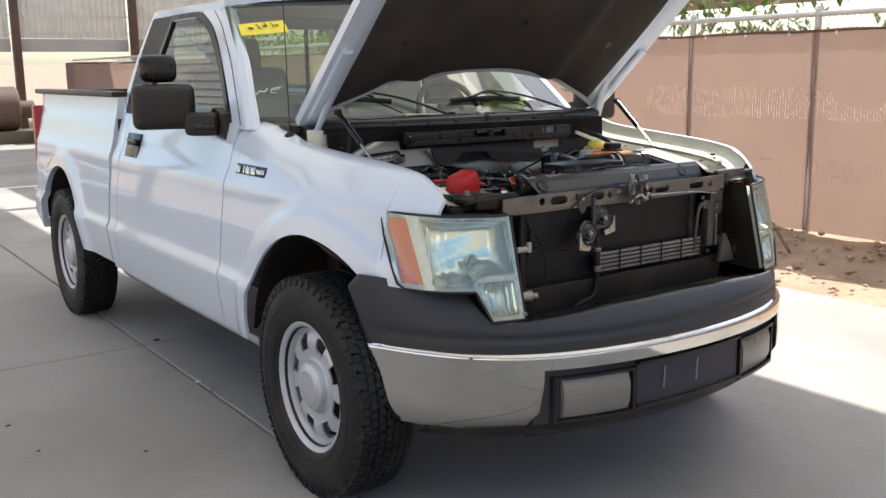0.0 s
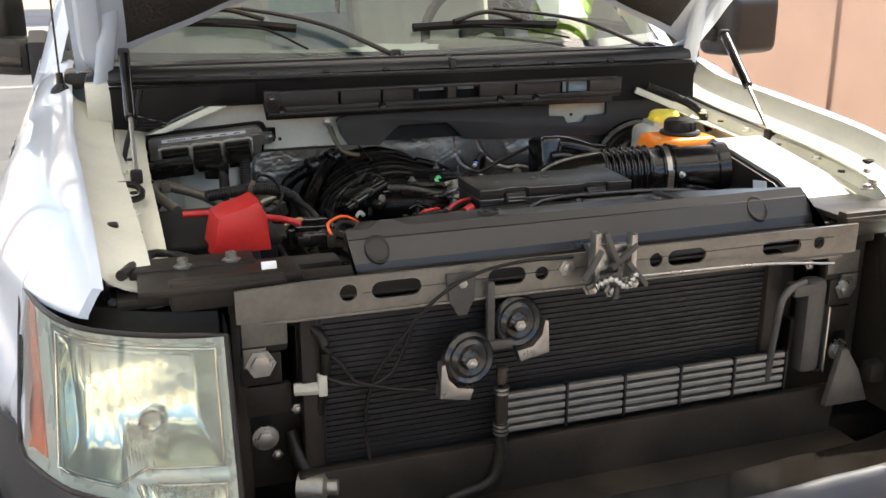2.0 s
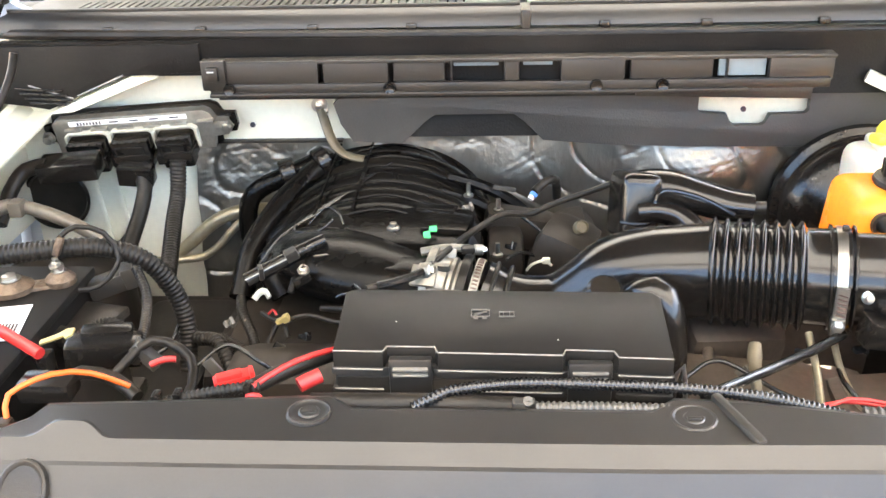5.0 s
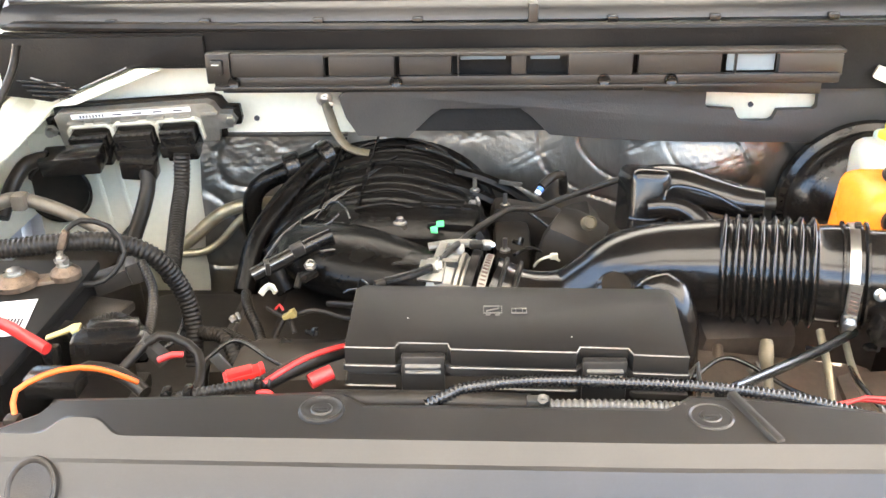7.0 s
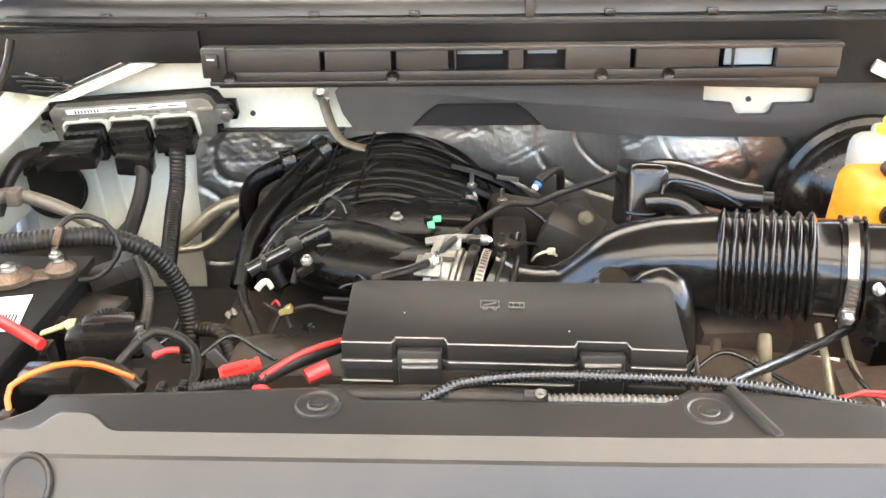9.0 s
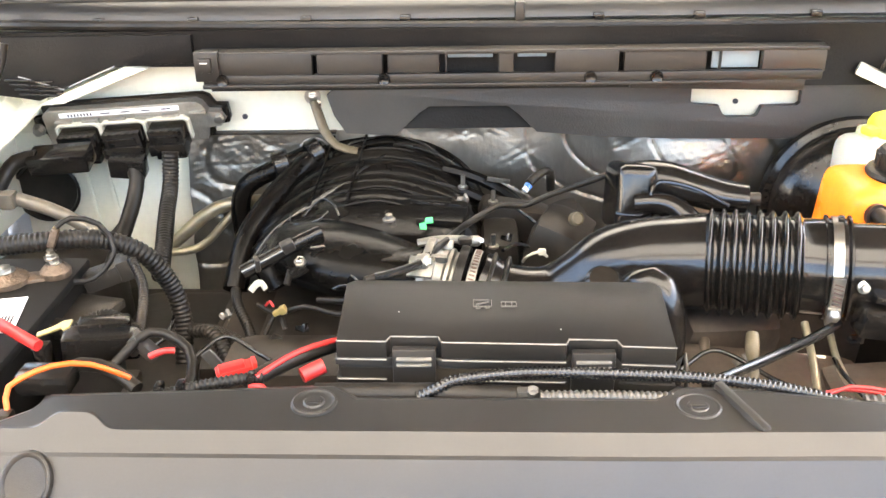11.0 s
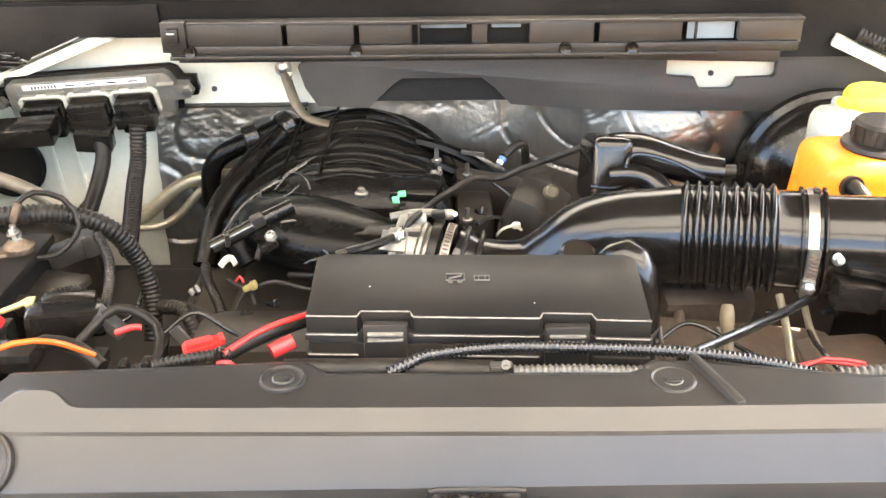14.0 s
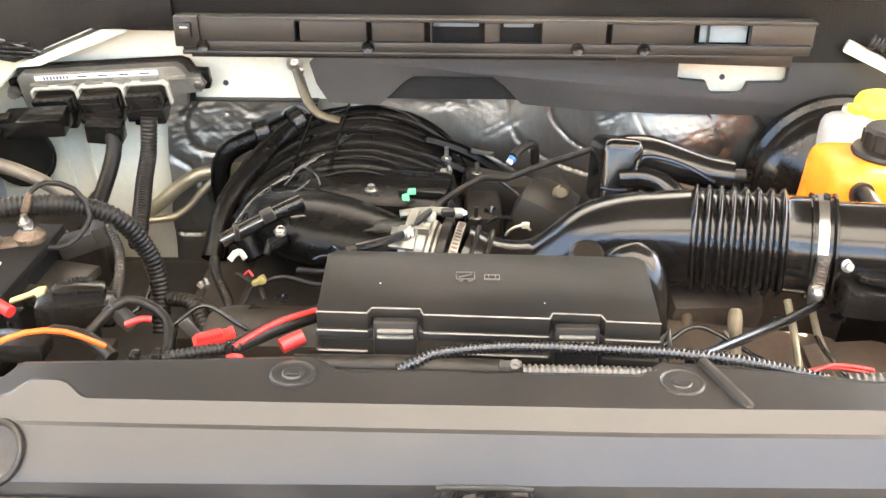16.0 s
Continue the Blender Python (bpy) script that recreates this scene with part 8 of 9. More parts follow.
# pale rods trace the lid's edges; their highlight is put into the colour
for front, z, r in ((FRONT, 1.1172, 0.0008), ([(x, y - 0.0012) for x, y in FRONT[:2]], 1.1005, 0.0009), ([(x, y - 0.0012) for x, y in FRONT[4:6]], 1.1005, 0.0009), ([(x, y - 0.0012) for x, y in FRONT[8:]], 1.1005, 0.0009), ([(x, y - 0.0018) for x, y in FRONT[:2]], 1.0815, 0.0010), ([(x, y - 0.0018) for x, y in FRONT[4:6]], 1.0815, 0.0010)):
    bm = bmesh.new()
    for (x0, y0), (x1, y1) in zip(front, front[1:]):
        rod(bm, (x0, y0 - 0.0004, z), (x1, y1 - 0.0004, z), r, 8)
    link("lid_lip", bm, GLINT, lid, "", 60)
for x, w in ((-0.0565, 0.036), (0.091, 0.036)):
    y = -0.3575 - (x + 0.118) * 0.042
    part("latch", boxes(((x, y - 0.001, 1.086), (w, 0.008, 0.050), 0.002)), COVERP, fb, "moulded snap latch")
    for k in range(2):
        part("latch_rib", boxes(((x, y - 0.0062, 1.103 - 0.0055 * k), (w * 0.82, 0.005, 0.0022), 0.0010)), GLINT, fb)
# moulded symbols on the lid: outlines only
bm = bmesh.new()
for cx, cy, w, h in ((0.001, -0.300, 0.016, 0.012), (0.024, -0.302, 0.013, 0.008)):
    for dx, dy, a, b in ((0, h / 2, w, 0.0006), (0, -h / 2, w, 0.0006), (w / 2, 0, 0.0006, h), (-w / 2, 0, 0.0006, h)):
        rbox(bm, (cx + dx, cy + dy, 1.1195), (a, b, 0.0014), 0)
for dx in (-0.004, 0.004):
    rbox(bm, (0.001 + dx, -0.3095, 1.1195), (0.0034, 0.0006, 0.0014), 0)
    for ex in (-0.0017, 0.0017):
        rbox(bm, (0.001 + dx + ex, -0.3078, 1.1195), (0.0006, 0.004, 0.0014), 0)
    rbox(bm, (0.024 + dx * 0.7, -0.302, 1.1195), (0.0006, 0.008, 0.0014), 0)
rbox(bm, (0.001, -0.300, 1.1195), (0.012, 0.0008, 0.0014), 0, (0, 0, 25))
part("moulded_symbol", bm, SYMBOL, lid)
for x, y in ((-0.072, -0.314), (0.066, -0.345)):
    bm = bmesh.new()
    lathe(bm, [(0, 0.0004), (0.0006, 0.0004), (0.0006, 0)], pose(x, y, 1.1185), 8)
    part("dust_speck", bm, PAPER, lid)

# ---- radiator cover in front ----
def cover_back(x):
    return smooth(x, (-0.376, -0.352, -0.345, -0.24, -0.119, -0.099, 0.02, 0.133, 0.1535, 0.20, 0.294, 0.44), (-0.447, -0.427, -0.4075, -0.403, -0.396, -0.4145, -0.4165, -0.420, -0.403, -0.406, -0.424, -0.45))


bm = bmesh.new()
CX = [-0.375, -0.36, -0.352] + span(-0.345, -0.255, 26) + span(-0.24, -0.119, 6) + span(-0.117, -0.099, 4) + span(-0.08, 0.133, 10) + span(0.136, 0.1535, 4) + span(0.165, 0.44, 14)


def ridge(x):
    return -0.4555 - 0.0105 * min(1, (x + 0.375) / 0.5)


def bump(x):
    return math.exp(-(((x + 0.3085) / 0.0225) ** 4))


prof_n = 13
rings = []
for x in CX:
    yb = cover_back(x)
    yr, yk = ridge(x), ridge(x) + 0.0107 * bump(x)
    zz = 1.0975 + 0.003 * math.sin(x * 3)
    zk = zz + 0.0081 * bump(x)
    pts = [(yb + 0.004, zz - 0.012), (yb + 0.002, zz), (yb - 0.004, zz + 0.002), (yk + 0.004 + 0.003 * bump(x), zz + 0.0012), (yk + 0.0015, zk + 0.0042), (yk - 0.0015, zk + 0.0042), (yr - 0.013, zz - 0.0045),
           (yr - 0.0155, zz - 0.0065), (yr - 0.019, zz - 0.0078), (-0.5015, zz - 0.0335), (-0.5035, zz - 0.0365), (-0.5085, zz - 0.053), (-0.564, zz - 0.060)]
    rings.append([bm.verts.new((x, y, z)) for y, z in pts])
for a, b in zip(rings, rings[1:]):
    for k in range(prof_n - 1):
        bm.faces.new((a[k], b[k], b[k + 1], a[k + 1]))
bm.faces.new(rings[0])
bm.faces.new(rings[-1][::-1])
cov = part("radiator_cover", bm, COVERP, truck, "satin black plastic cover over the radiator", angle=16)
for x, y in ((-0.131, -0.424), (0.163, -0.430)):
    bm = bmesh.new()
    m = pose(x, y, 1.0995) @ Matrix.Diagonal((0.82, 0.82, 1, 1))
    lathe(bm, [(0.022, -0.001), (0.0215, 0.0012), (0.0195, 0.0020), (0.0175, 0.0012), (0.016, 0.0004), (0.010, 0.0002), (0, 0.0002)], m, 36)
    pin = part("pin_dish", bm, COVERP, cov, "round dished boss")
    bm = bmesh.new()
    lathe(bm, [(0.0105, -0.001), (0.0105, 0.0008), (0.009, 0.0018), (0.0, 0.002)], m, 24)
    rbox(bm, (x, y - 0.002, 1.1015), (0.011, 0.0035, 0.002), 0.001)
    part("push_pin", bm, COVERP, pin, "slotted push pin")
part("diagonal_bar", boxes(((0.1945, -0.4345, 1.1015), (0.0080, 0.066, 0.009), 0.003, (0, 0, 19))), COVERP, cov)
for x in (-0.334, 0.334):
    bm = bmesh.new()
    lathe(bm, [(0.0195, -0.001), (0.019, 0.0035), (0.0175, 0.0045), (0.0162, 0.0038), (0.0150, 0.0020), (0.010, 0.0009), (0, 0.0006)], pose(x, -0.4905, 1.0768 + 0.003 * math.sin(x * 3), 47.5) @ Matrix.Diagonal((1, 1.25, 1, 1)), 32)
    part("oval_dimple", bm, PLASTIC, cov, "oval dimple")
bm = bmesh.new()
rod(bm, (0.039, -0.4045, 1.0965), (0.039, -0.4085, 1.1005), 0.0040, 14)
rbox(bm, (0.039, -0.4088, 1.1008), (0.0052, 0.0012, 0.0012), 0, (45, 0, 0))
rbox(bm, (0.039, -0.4088, 1.1008), (0.0012, 0.0012, 0.0052), 0, (45, 0, 0))
rbox(bm, (0.036, -0.402, 1.092), (0.018, 0.010, 0.010), 0.002)
part("cross_screw", bm, BRACKET, truck, "cross-head screw on a tab")
# latch opening without a hole: a proud black plate stands for its shade
face = pose(0.014, -0.5058, 1.0520, 72)
bm = bmesh.new()
plate(bm, [(-0.034, -0.009), (0.034, -0.009), (0.030, 0.0068), (-0.030, 0.0068)], 0.0025, face, 0.001)
cut = part("latch_opening", bm, GLOSSP, cov, "dark plate standing for the opening over the bonnet latch")
rim = [face @ Vector(v) for v in ((-0.035, -0.009, 0.002), (-0.034, -0.004, 0.002), (-0.032, 0.005, 0.002), (-0.028, 0.0078, 0.002), (0.028, 0.0078, 0.002), (0.032, 0.005, 0.002), (0.034, -0.004, 0.002), (0.035, -0.009, 0.002))]
part("opening_rim", tube(bmesh.new(), rim, 0.0022, 8, step=0.004), COVERP, cut)
bm = bmesh.new()
rod(bm, tuple(face @ Vector((-0.008, -0.008, 0.006))), tuple(face @ Vector((-0.011, 0.003, 0.007))), 0.0055, 14)
rod(bm, tuple(face @ Vector((-0.002, -0.008, 0.006))), tuple(face @ Vector((-0.004, 0.001, 0.007))), 0.0040, 14)
part("latch_hook", bm, STEEL, cut, "bright steel latch")

# conduits along the cover
for nm, pts, r, mt, kw in (
    ("conduit", [(-0.052, -0.409, 1.094), (-0.036, -0.403, 1.099), (-0.018, -0.394, 1.101), (0.037, -0.3855, 1.102), (0.112, -0.388, 1.102), (0.170, -0.3925, 1.1015), (0.234, -0.405, 1.100), (0.30, -0.420, 1.090)], 0.0046, RIBP, dict(pitch=0.0038, amp=0.0006)),
    ("conduit", [(0.045, -0.411, 1.0955), (0.09, -0.412, 1.0965), (0.15, -0.413, 1.0955)], 0.0052, BRACKET, dict(pitch=0.0046, amp=0.0007)),
    ("conduit", [(-0.268, -0.396, 1.086), (-0.236, -0.390, 1.091), (-0.205, -0.3825, 1.093), (-0.180, -0.376, 1.092)], 0.0048, HOSE, dict(pitch=0.0040, amp=0.0006)),
    ("conduit", [(0.30, -0.405, 1.085), (0.34, -0.41, 1.090), (0.38, -0.42, 1.088), (0.42, -0.43, 1.08)], 0.0068, BRACKET, dict(pitch=0.0055, amp=0.0009)),
    ("taped_harness", [(-0.135, -0.395, 1.088), (-0.09, -0.398, 1.090), (-0.04, -0.398, 1.090), (0.03, -0.396, 1.086)], 0.0095, HOSE, {}),
    ("taped_harness", [(-0.192, -0.376, 1.088), (-0.165, -0.350, 1.091), (-0.127, -0.318, 1.090), (-0.11, -0.30, 1.086)], 0.0075, HOSE, {}),
):
    hose(nm, pts, r, mt, truck, "black ribbed conduit" if kw else "black taped harness", **kw)
for pts in ([(-0.186, -0.380, 1.0945), (-0.165, -0.355, 1.0975), (-0.145, -0.338, 1.0985), (-0.118, -0.316, 1.095)], [(-0.190, -0.385, 1.088), (-0.180, -0.390, 1.092), (-0.172, -0.396, 1.088)]):
    hose("red_cable", pts, 0.0026, REDW, truck, "red battery cable", seg=12)
part("red_tape", tube(bmesh.new(), [(-0.151, -0.365, 1.086), (-0.143, -0.360, 1.088), (-0.134, -0.355, 1.090)], 0.0066, 16), REDW, truck, "red tape round a cable")
bm = boxes(((-0.209, -0.354, 1.084), (0.034, 0.015, 0.010), 0.0015, (0, -4, 22)), ((-0.212, -0.357, 1.0905), (0.022, 0.009, 0.005), 0.001, (0, -4, 22)), ((-0.194, -0.351, 1.090), (0.004, 0.013, 0.007), 0.001, (0, 0, 22)))
part("red_connector", bm, RED, truck, "red plastic connector")
for x, y in ((-0.262, -0.394), (-0.245, -0.391), (-0.190, -0.379)):
    part("conduit_clip", boxes(((x, y, 1.091), (0.007, 0.012, 0.013), 0.002), ((x + 0.002, y - 0.003, 1.097), (0.003, 0.004, 0.004), 0.001)), GLOSSP, truck)

# ---- battery corner ----
bat = part("battery", boxes(((-0.560, -0.185, 0.97), (0.21, 0.24, 0.15), 0.010), ((-0.555, -0.185, 1.047), (0.215, 0.245, 0.012), 0.004)), BATT, truck, "black car battery with corroded terminals")
part("battery_label", boxes(((-0.498, -0.205, 1.0545), (0.060, 0.075, 0.001), 0, (0, 0, 12))), PAPER, bat, "white battery label")
for k in range(7):
    part("label_bar", boxes(((-0.492 + 0.0035 * k, -0.216, 1.0555), (0.0018, 0.022, 0.0006), 0, (0, 0, 12))), INK, bat)
for px_, py_, sc in ((-0.515, -0.128, 1.0), (-0.468, -0.108, 0.7)):    # terminal discs with bolts
    bm = bmesh.new()
    lathe(bm, [(0.0, 0.030), (0.012 * sc, 0.030), (0.019 * sc, 0.026), (0.024 * sc, 0.022), (0.024 * sc, 0.016), (0.014, 0.012), (0.014, 0.0)], pose(px_, py_, 1.038), 20)
    part("battery_post", bm, RUSTY, bat, "dull lead battery terminal")
    bm = bmesh.new()
    bolt(bm, (px_, py_, 1.067), (0, 0, 1), 0.008 * sc, 0.006)
    lathe(bm, [(0, 0), (0.012 * sc, 0), (0.012 * sc, 0.002), (0, 0.002)], pose(px_, py_, 1.067), 16)
    part("post_bolt", bm, STEEL, bat, "steel bolt and washer")
bm = boxes(((-0.494, -0.118, 1.052), (0.056, 0.024, 0.012), 0.005, (0, 3, 22)), ((-0.472, -0.104, 1.053), (0.022, 0.020, 0.015), 0.005, (0, 0, 30)))
part("terminal_clamp", bm, RUSTY, bat, "corroded brass terminal clamp")
bm = bmesh.new()
rod(bm, (-0.470, -0.108, 1.062), (-0.470, -0.108, 1.084), 0.0036, 10)
bolt(bm, (-0.470, -0.108, 1.074), (0, 0, 1), 0.0058, 0.005)
part("clamp_stud", bm, STEEL, bat)
part("cable_lug", boxes(((-0.468, -0.098, 1.094), (0.009, 0.010, 0.026), 0.004, (0, 24, 0))), RUSTY, bat, "copper-brown cable lug")
part("connector_block", boxes(((-0.432, -0.062, 1.030), (0.052, 0.026, 0.022), 0.004, (0, -14, 18)), ((-0.411, -0.056, 1.038), (0.016, 0.030, 0.026), 0.003, (0, -14, 18)), ((-0.440, -0.130, 1.012), (0.060, 0.085, 0.012), 0.004, (0, 0, -14)), ((-0.452, -0.165, 1.020), (0.022, 0.020, 0.012), 0.003, (0, 0, -14))), PLASTIC, bat, "black connector block beside the terminal")
hose("conduit", [(-0.55, -0.10, 1.082), (-0.481, -0.090, 1.086), (-0.43, -0.07, 1.079), (-0.387, -0.06, 1.057), (-0.363, -0.05, 1.011), (-0.353, -0.055, 0.966), (-0.35, -0.08, 0.92)], 0.0108, HOSE, truck, "thick black ribbed cable conduit", pitch=0.0056, amp=0.0006, seg=14)
hose("conduit", [(-0.388, -0.09, 1.062), (-0.367, -0.125, 1.048), (-0.356, -0.17, 1.034), (-0.345, -0.235, 1.030)], 0.0050, HOSE, truck, "thin ribbed conduit", pitch=0.0046, amp=0.0007)
hose("conduit", [(-0.345, -0.06, 0.955), (-0.31, -0.08, 0.96), (-0.285, -0.12, 0.94), (-0.28, -0.15, 0.90)], 0.0085, HOSE, truck, "old ribbed conduit", pitch=0.006, amp=0.0006)
hose("ground_wire", [(-0.463, -0.098, 1.106), (-0.45, -0.086, 1.112), (-0.425, -0.075, 1.100), (-0.41, -0.08, 1.07), (-0.43, -0.10, 1.045), (-0.46, -0.12, 1.05)], 0.0032, HOSE, truck, "thin looping ground wire")
hose("red_cable", [(-0.60, -0.245, 1.09), (-0.52, -0.243, 1.085), (-0.472, -0.25, 1.076), (-0.440, -0.27, 1.074), (-0.412, -0.285, 1.068)], 0.0058, REDW, truck, "thick red battery cable", seg=12)
hose("braided_sleeve", [(-0.418, -0.203, 1.030), (-0.404, -0.186, 1.038), (-0.385, -0.182, 1.040), (-0.358, -0.198, 1.034)], 0.0085, HOSE, truck, "dark braided sleeve", pitch=0.0036, amp=0.0010)
hose("orange_wire", [(-0.385, -0.405, 1.078), (-0.388, -0.39, 1.092), (-0.362, -0.365, 1.096), (-0.338, -0.345, 1.085), (-0.312, -0.33, 1.062)], 0.0025, ORANGEW, truck, "orange wire")
part("wire_boot", boxes(((-0.386, -0.408, 1.070), (0.012, 0.012, 0.020), 0.003)), HOSE, truck)
bm = bmesh.new()                                  # red terminal cover
plate(bm, [(-0.050, -0.032), (0.046, -0.034), (0.042, 0.022), (0.030, 0.050), (0.002, 0.040), (-0.018, 0.036), (-0.036, 0.028), (-0.042, 0.004)], 0.072, pose(-0.522, -0.268, 1.075, 90, 0, 6), 0.008)
part("terminal_cover", bm, RED, truck, "red plastic battery terminal cover")
part("fuse_link", boxes(((-0.380, -0.222, 1.034), (0.074, 0.034, 0.026), 0.004, (0, 4, 14)), ((-0.378, -0.212, 1.050), (0.050, 0.022, 0.012), 0.004, (0, 4, 14)), ((-0.425, -0.255, 1.034), (0.012, 0.020, 0.034), 0.002), ((-0.40, -0.305, 1.045), (0.05, 0.03, 0.02), 0.004)), GLOSSP, truck, "black fuse link holder")
bm = bmesh.new()
plate(bm, [(-0.016, -0.004), (0.010, -0.004), (0.012, -0.009), (0.019, -0.007), (0.021, 0.003), (0.012, 0.006), (0.004, 0.003), (-0.016, 0.002)], 0.002, pose(-0.419, -0.238, 1.058, 0, -14, 16) @ Matrix.Diagonal((0.95, 1.3, 1, 1)), 0)
part("brass_bar", bm, BRASS, truck, "yellow brass strip")
hose("cable_loop", [(-0.36, -0.25, 1.025), (-0.33, -0.22, 1.045), (-0.29, -0.23, 1.03), (-0.285, -0.27, 1.01), (-0.31, -0.30, 1.02)], 0.0052, HOSE, truck, "black cable loop")
hose("red_cable", [(-0.322, -0.252, 1.036), (-0.308, -0.250, 1.041), (-0.298, -0.248, 1.040)], 0.0034, REDW, truck)
hose("cable_loop", [(-0.40, -0.30, 1.04), (-0.375, -0.285, 1.048), (-0.345, -0.285, 1.04), (-0.32, -0.30, 1.03)], 0.007, HOSE, truck, "taped cable loop")
part("steel_tab", boxes(((-0.265, -0.235, 1.02), (0.012, 0.004, 0.026), 0.001, (0, -35, 0)), ((-0.338, -0.222, 1.030), (0.010, 0.020, 0.034), 0.001, (0, -38, 8)), ((-0.50, -0.30, 1.02), (0.03, 0.02, 0.03), 0.004)), BRACKET, truck)
part("battery_tray", boxes(((-0.55, -0.20, 0.885), (0.27, 0.30, 0.02), 0.005), ((-0.43, -0.20, 0.94), (0.012, 0.26, 0.10), 0.004), ((-0.55, -0.375, 1.02), (0.36, 0.05, 0.03), 0.006)), PLASTIC, truck, "black battery tray")
part("washer_filler", boxes(((-0.66, -0.20, 1.02), (0.05, 0.06, 0.02), 0.008), ((-0.655, -0.30, 0.96), (0.05, 0.08, 0.12), 0.012)), TRIMG, truck, "grey washer bottle neck")
part("relay_block", boxes(((-0.645, -0.12, 1.03), (0.05, 0.03, 0.035), 0.004), ((-0.64, -0.05, 1.0), (0.04, 0.05, 0.06), 0.004)), PLASTIC, truck, "black relay block")
hose("fender_cable", [(-0.70, -0.48, 1.07), (-0.66, -0.36, 1.06), (-0.62, -0.38, 1.06), (-0.55, -0.42, 1.05), (-0.45, -0.44, 1.05)], 0.008, HOSE, truck)
hose("pull_loop", [(-0.73, -0.12, 1.10), (-0.70, -0.10, 1.115), (-0.665, -0.10, 1.11), (-0.66, -0.13, 1.098), (-0.69, -0.15, 1.098), (-0.73, -0.12, 1.10)], 0.006, HOSE, truck, "black rubber loop")
hose("washer_line", [(-0.64, 0.23, 1.235), (-0.65, 0.22, 1.20), (-0.675, 0.18, 1.14), (-0.69, 0.13, 1.09)], 0.0055, HOSE, truck, "thin black washer line")

# ---- driver's corner: booster, reservoirs, air box ----
bm = bmesh.new()
bmx = axis((0.549, 0.305, 0.968), (-0.05, -1, 0.12)) @ Matrix.Diagonal((0.93, 0.93, 1, 1))
lathe(bm, [(0.0, 0.10), (0.05, 0.10), (0.06, 0.085), (0.10, 0.07), (0.125, 0.05), (0.128, 0.04), (0.138, 0.036), (0.142, 0.028), (0.138, 0.02), (0.134, 0.0), (0.10, -0.01)], bmx, 48)
boo = part("brake_booster", bm, GLOSSP, truck, "round glossy black brake booster")
part("master_cylinder", tube(bmesh.new(), [(0.54, 0.215, 1.01), (0.535, 0.13, 1.015), (0.532, 0.05, 1.015)], 0.026, 14), ALU, boo, "aluminium master cylinder")
bm = bmesh.new()                                  # white bottle with yellow cap
rbox(bm, (0.548, 0.180, 1.050), (0.130, 0.080, 0.115), 0.026, (0, 0, 0), 4)
rbox(bm, (0.548, 0.180, 1.108), (0.075, 0.062, 0.020), 0.009, (0, 0, 0), 3)
btl = part("washer_bottle", bm, BOTTLE, truck, "milky plastic fluid bottle with yellow cap")
bm = bmesh.new()
lathe(bm, [(0, 0.024), (0.026, 0.024), (0.032, 0.021), (0.036, 0.014), (0.036, 0.0), (0, 0)], pose(0.549, 0.172, 1.116), 28)
rbox(bm, (0.515, 0.160, 1.124), (0.028, 0.022, 0.012), 0.005, (0, 0, 20))
part("yellow_cap", bm, YELLOW, btl, "yellow snap cap")
bm = bmesh.new()                                  # coolant tank
rbox(bm, (0.500, 0.028, 1.035), (0.150, 0.112, 0.152), 0.022, (0, 0, 0), 4)
for v in bm.verts:
    v.co.x += -0.014 * (1.11 - v.co.z) / 0.14 * (1 if v.co.x < 0.5 else -0.3)
tank = part("coolant_tank", bm, COOLANT, truck, "orange coolant tank with black cap")
bm = bmesh.new()
rbox(bm, (0.528, -0.030, 1.022), (0.090, 0.020, 0.105), 0.009, (0, 0, 0), 3)
part("tank_panel", bm, COOLANT, tank)
bm = bmesh.new()
rbox(bm, (0.500, 0.028, 1.030), (0.161, 0.116, 0.004), 0.0015)
part("tank_seam", bm, COOLANT, tank, "welded seam round the tank")
bm = bmesh.new()
lathe(bm, [(0.0, 0), (0.044, 0), (0.046, 0.004), (0.044, 0.008), (0.034, 0.010), (0.034, 0.030), (0.031, 0.034), (0, 0.034)], pose(0.505, 0.030, 1.110), 28)
rib = bmesh.new()
for k in range(14):
    a = 2 * math.pi * k / 14
    rbox(rib, (0.505 + 0.034 * math.cos(a), 0.030 + 0.034 * math.sin(a), 1.130), (0.005, 0.005, 0.018), 0.001, (0, 0, math.degrees(a)))
cap_ = part("black_cap", bm, PLASTIC, tank, "ribbed black pressure cap")
part("cap_rib", rib, PLASTIC, cap_)
hose("tank_hose", [(0.452, -0.024, 1.085), (0.455, -0.044, 1.086), (0.464, -0.056, 1.070), (0.470, -0.060, 1.035), (0.473, -0.062, 0.98)], 0.0100, HOSE, tank, "black overflow hose")
bm = bmesh.new()
lathe(bm, [(0.010, 0), (0.014, 0), (0.014, 0.006), (0.010, 0.006)], axis((0.452, -0.028, 1.085), (0.1, -1, 0.1)), 16, closed=True)
part("hose_collar", bm, PLASTIC, tank)
bm = bmesh.new()                                  # wedge-shaped filter box, its lid falling to the front
plate(bm, [(-0.43, 0.93), (-0.075, 0.93), (-0.075, 1.098), (-0.096, 1.112), (-0.318, 1.074), (-0.385, 1.045), (-0.43, 1.035)], 0.135, pose(0.497, 0, 0, 90, 0, 90), 0.006)
ab = part("air_box", bm, PLASTIC, truck, "black air filter box")
# lid of the black box; pale grey stands in for sun glare on it
bm = bmesh.new()
plate(bm, [(-0.385, 1.047), (-0.318, 1.076), (-0.096, 1.1135), (-0.078, 1.103), (-0.074, 1.108), (-0.094, 1.121), (-0.320, 1.083), (-0.388, 1.054)], 0.120, pose(0.508, 0, 0, 90, 0, 90), 0.003)
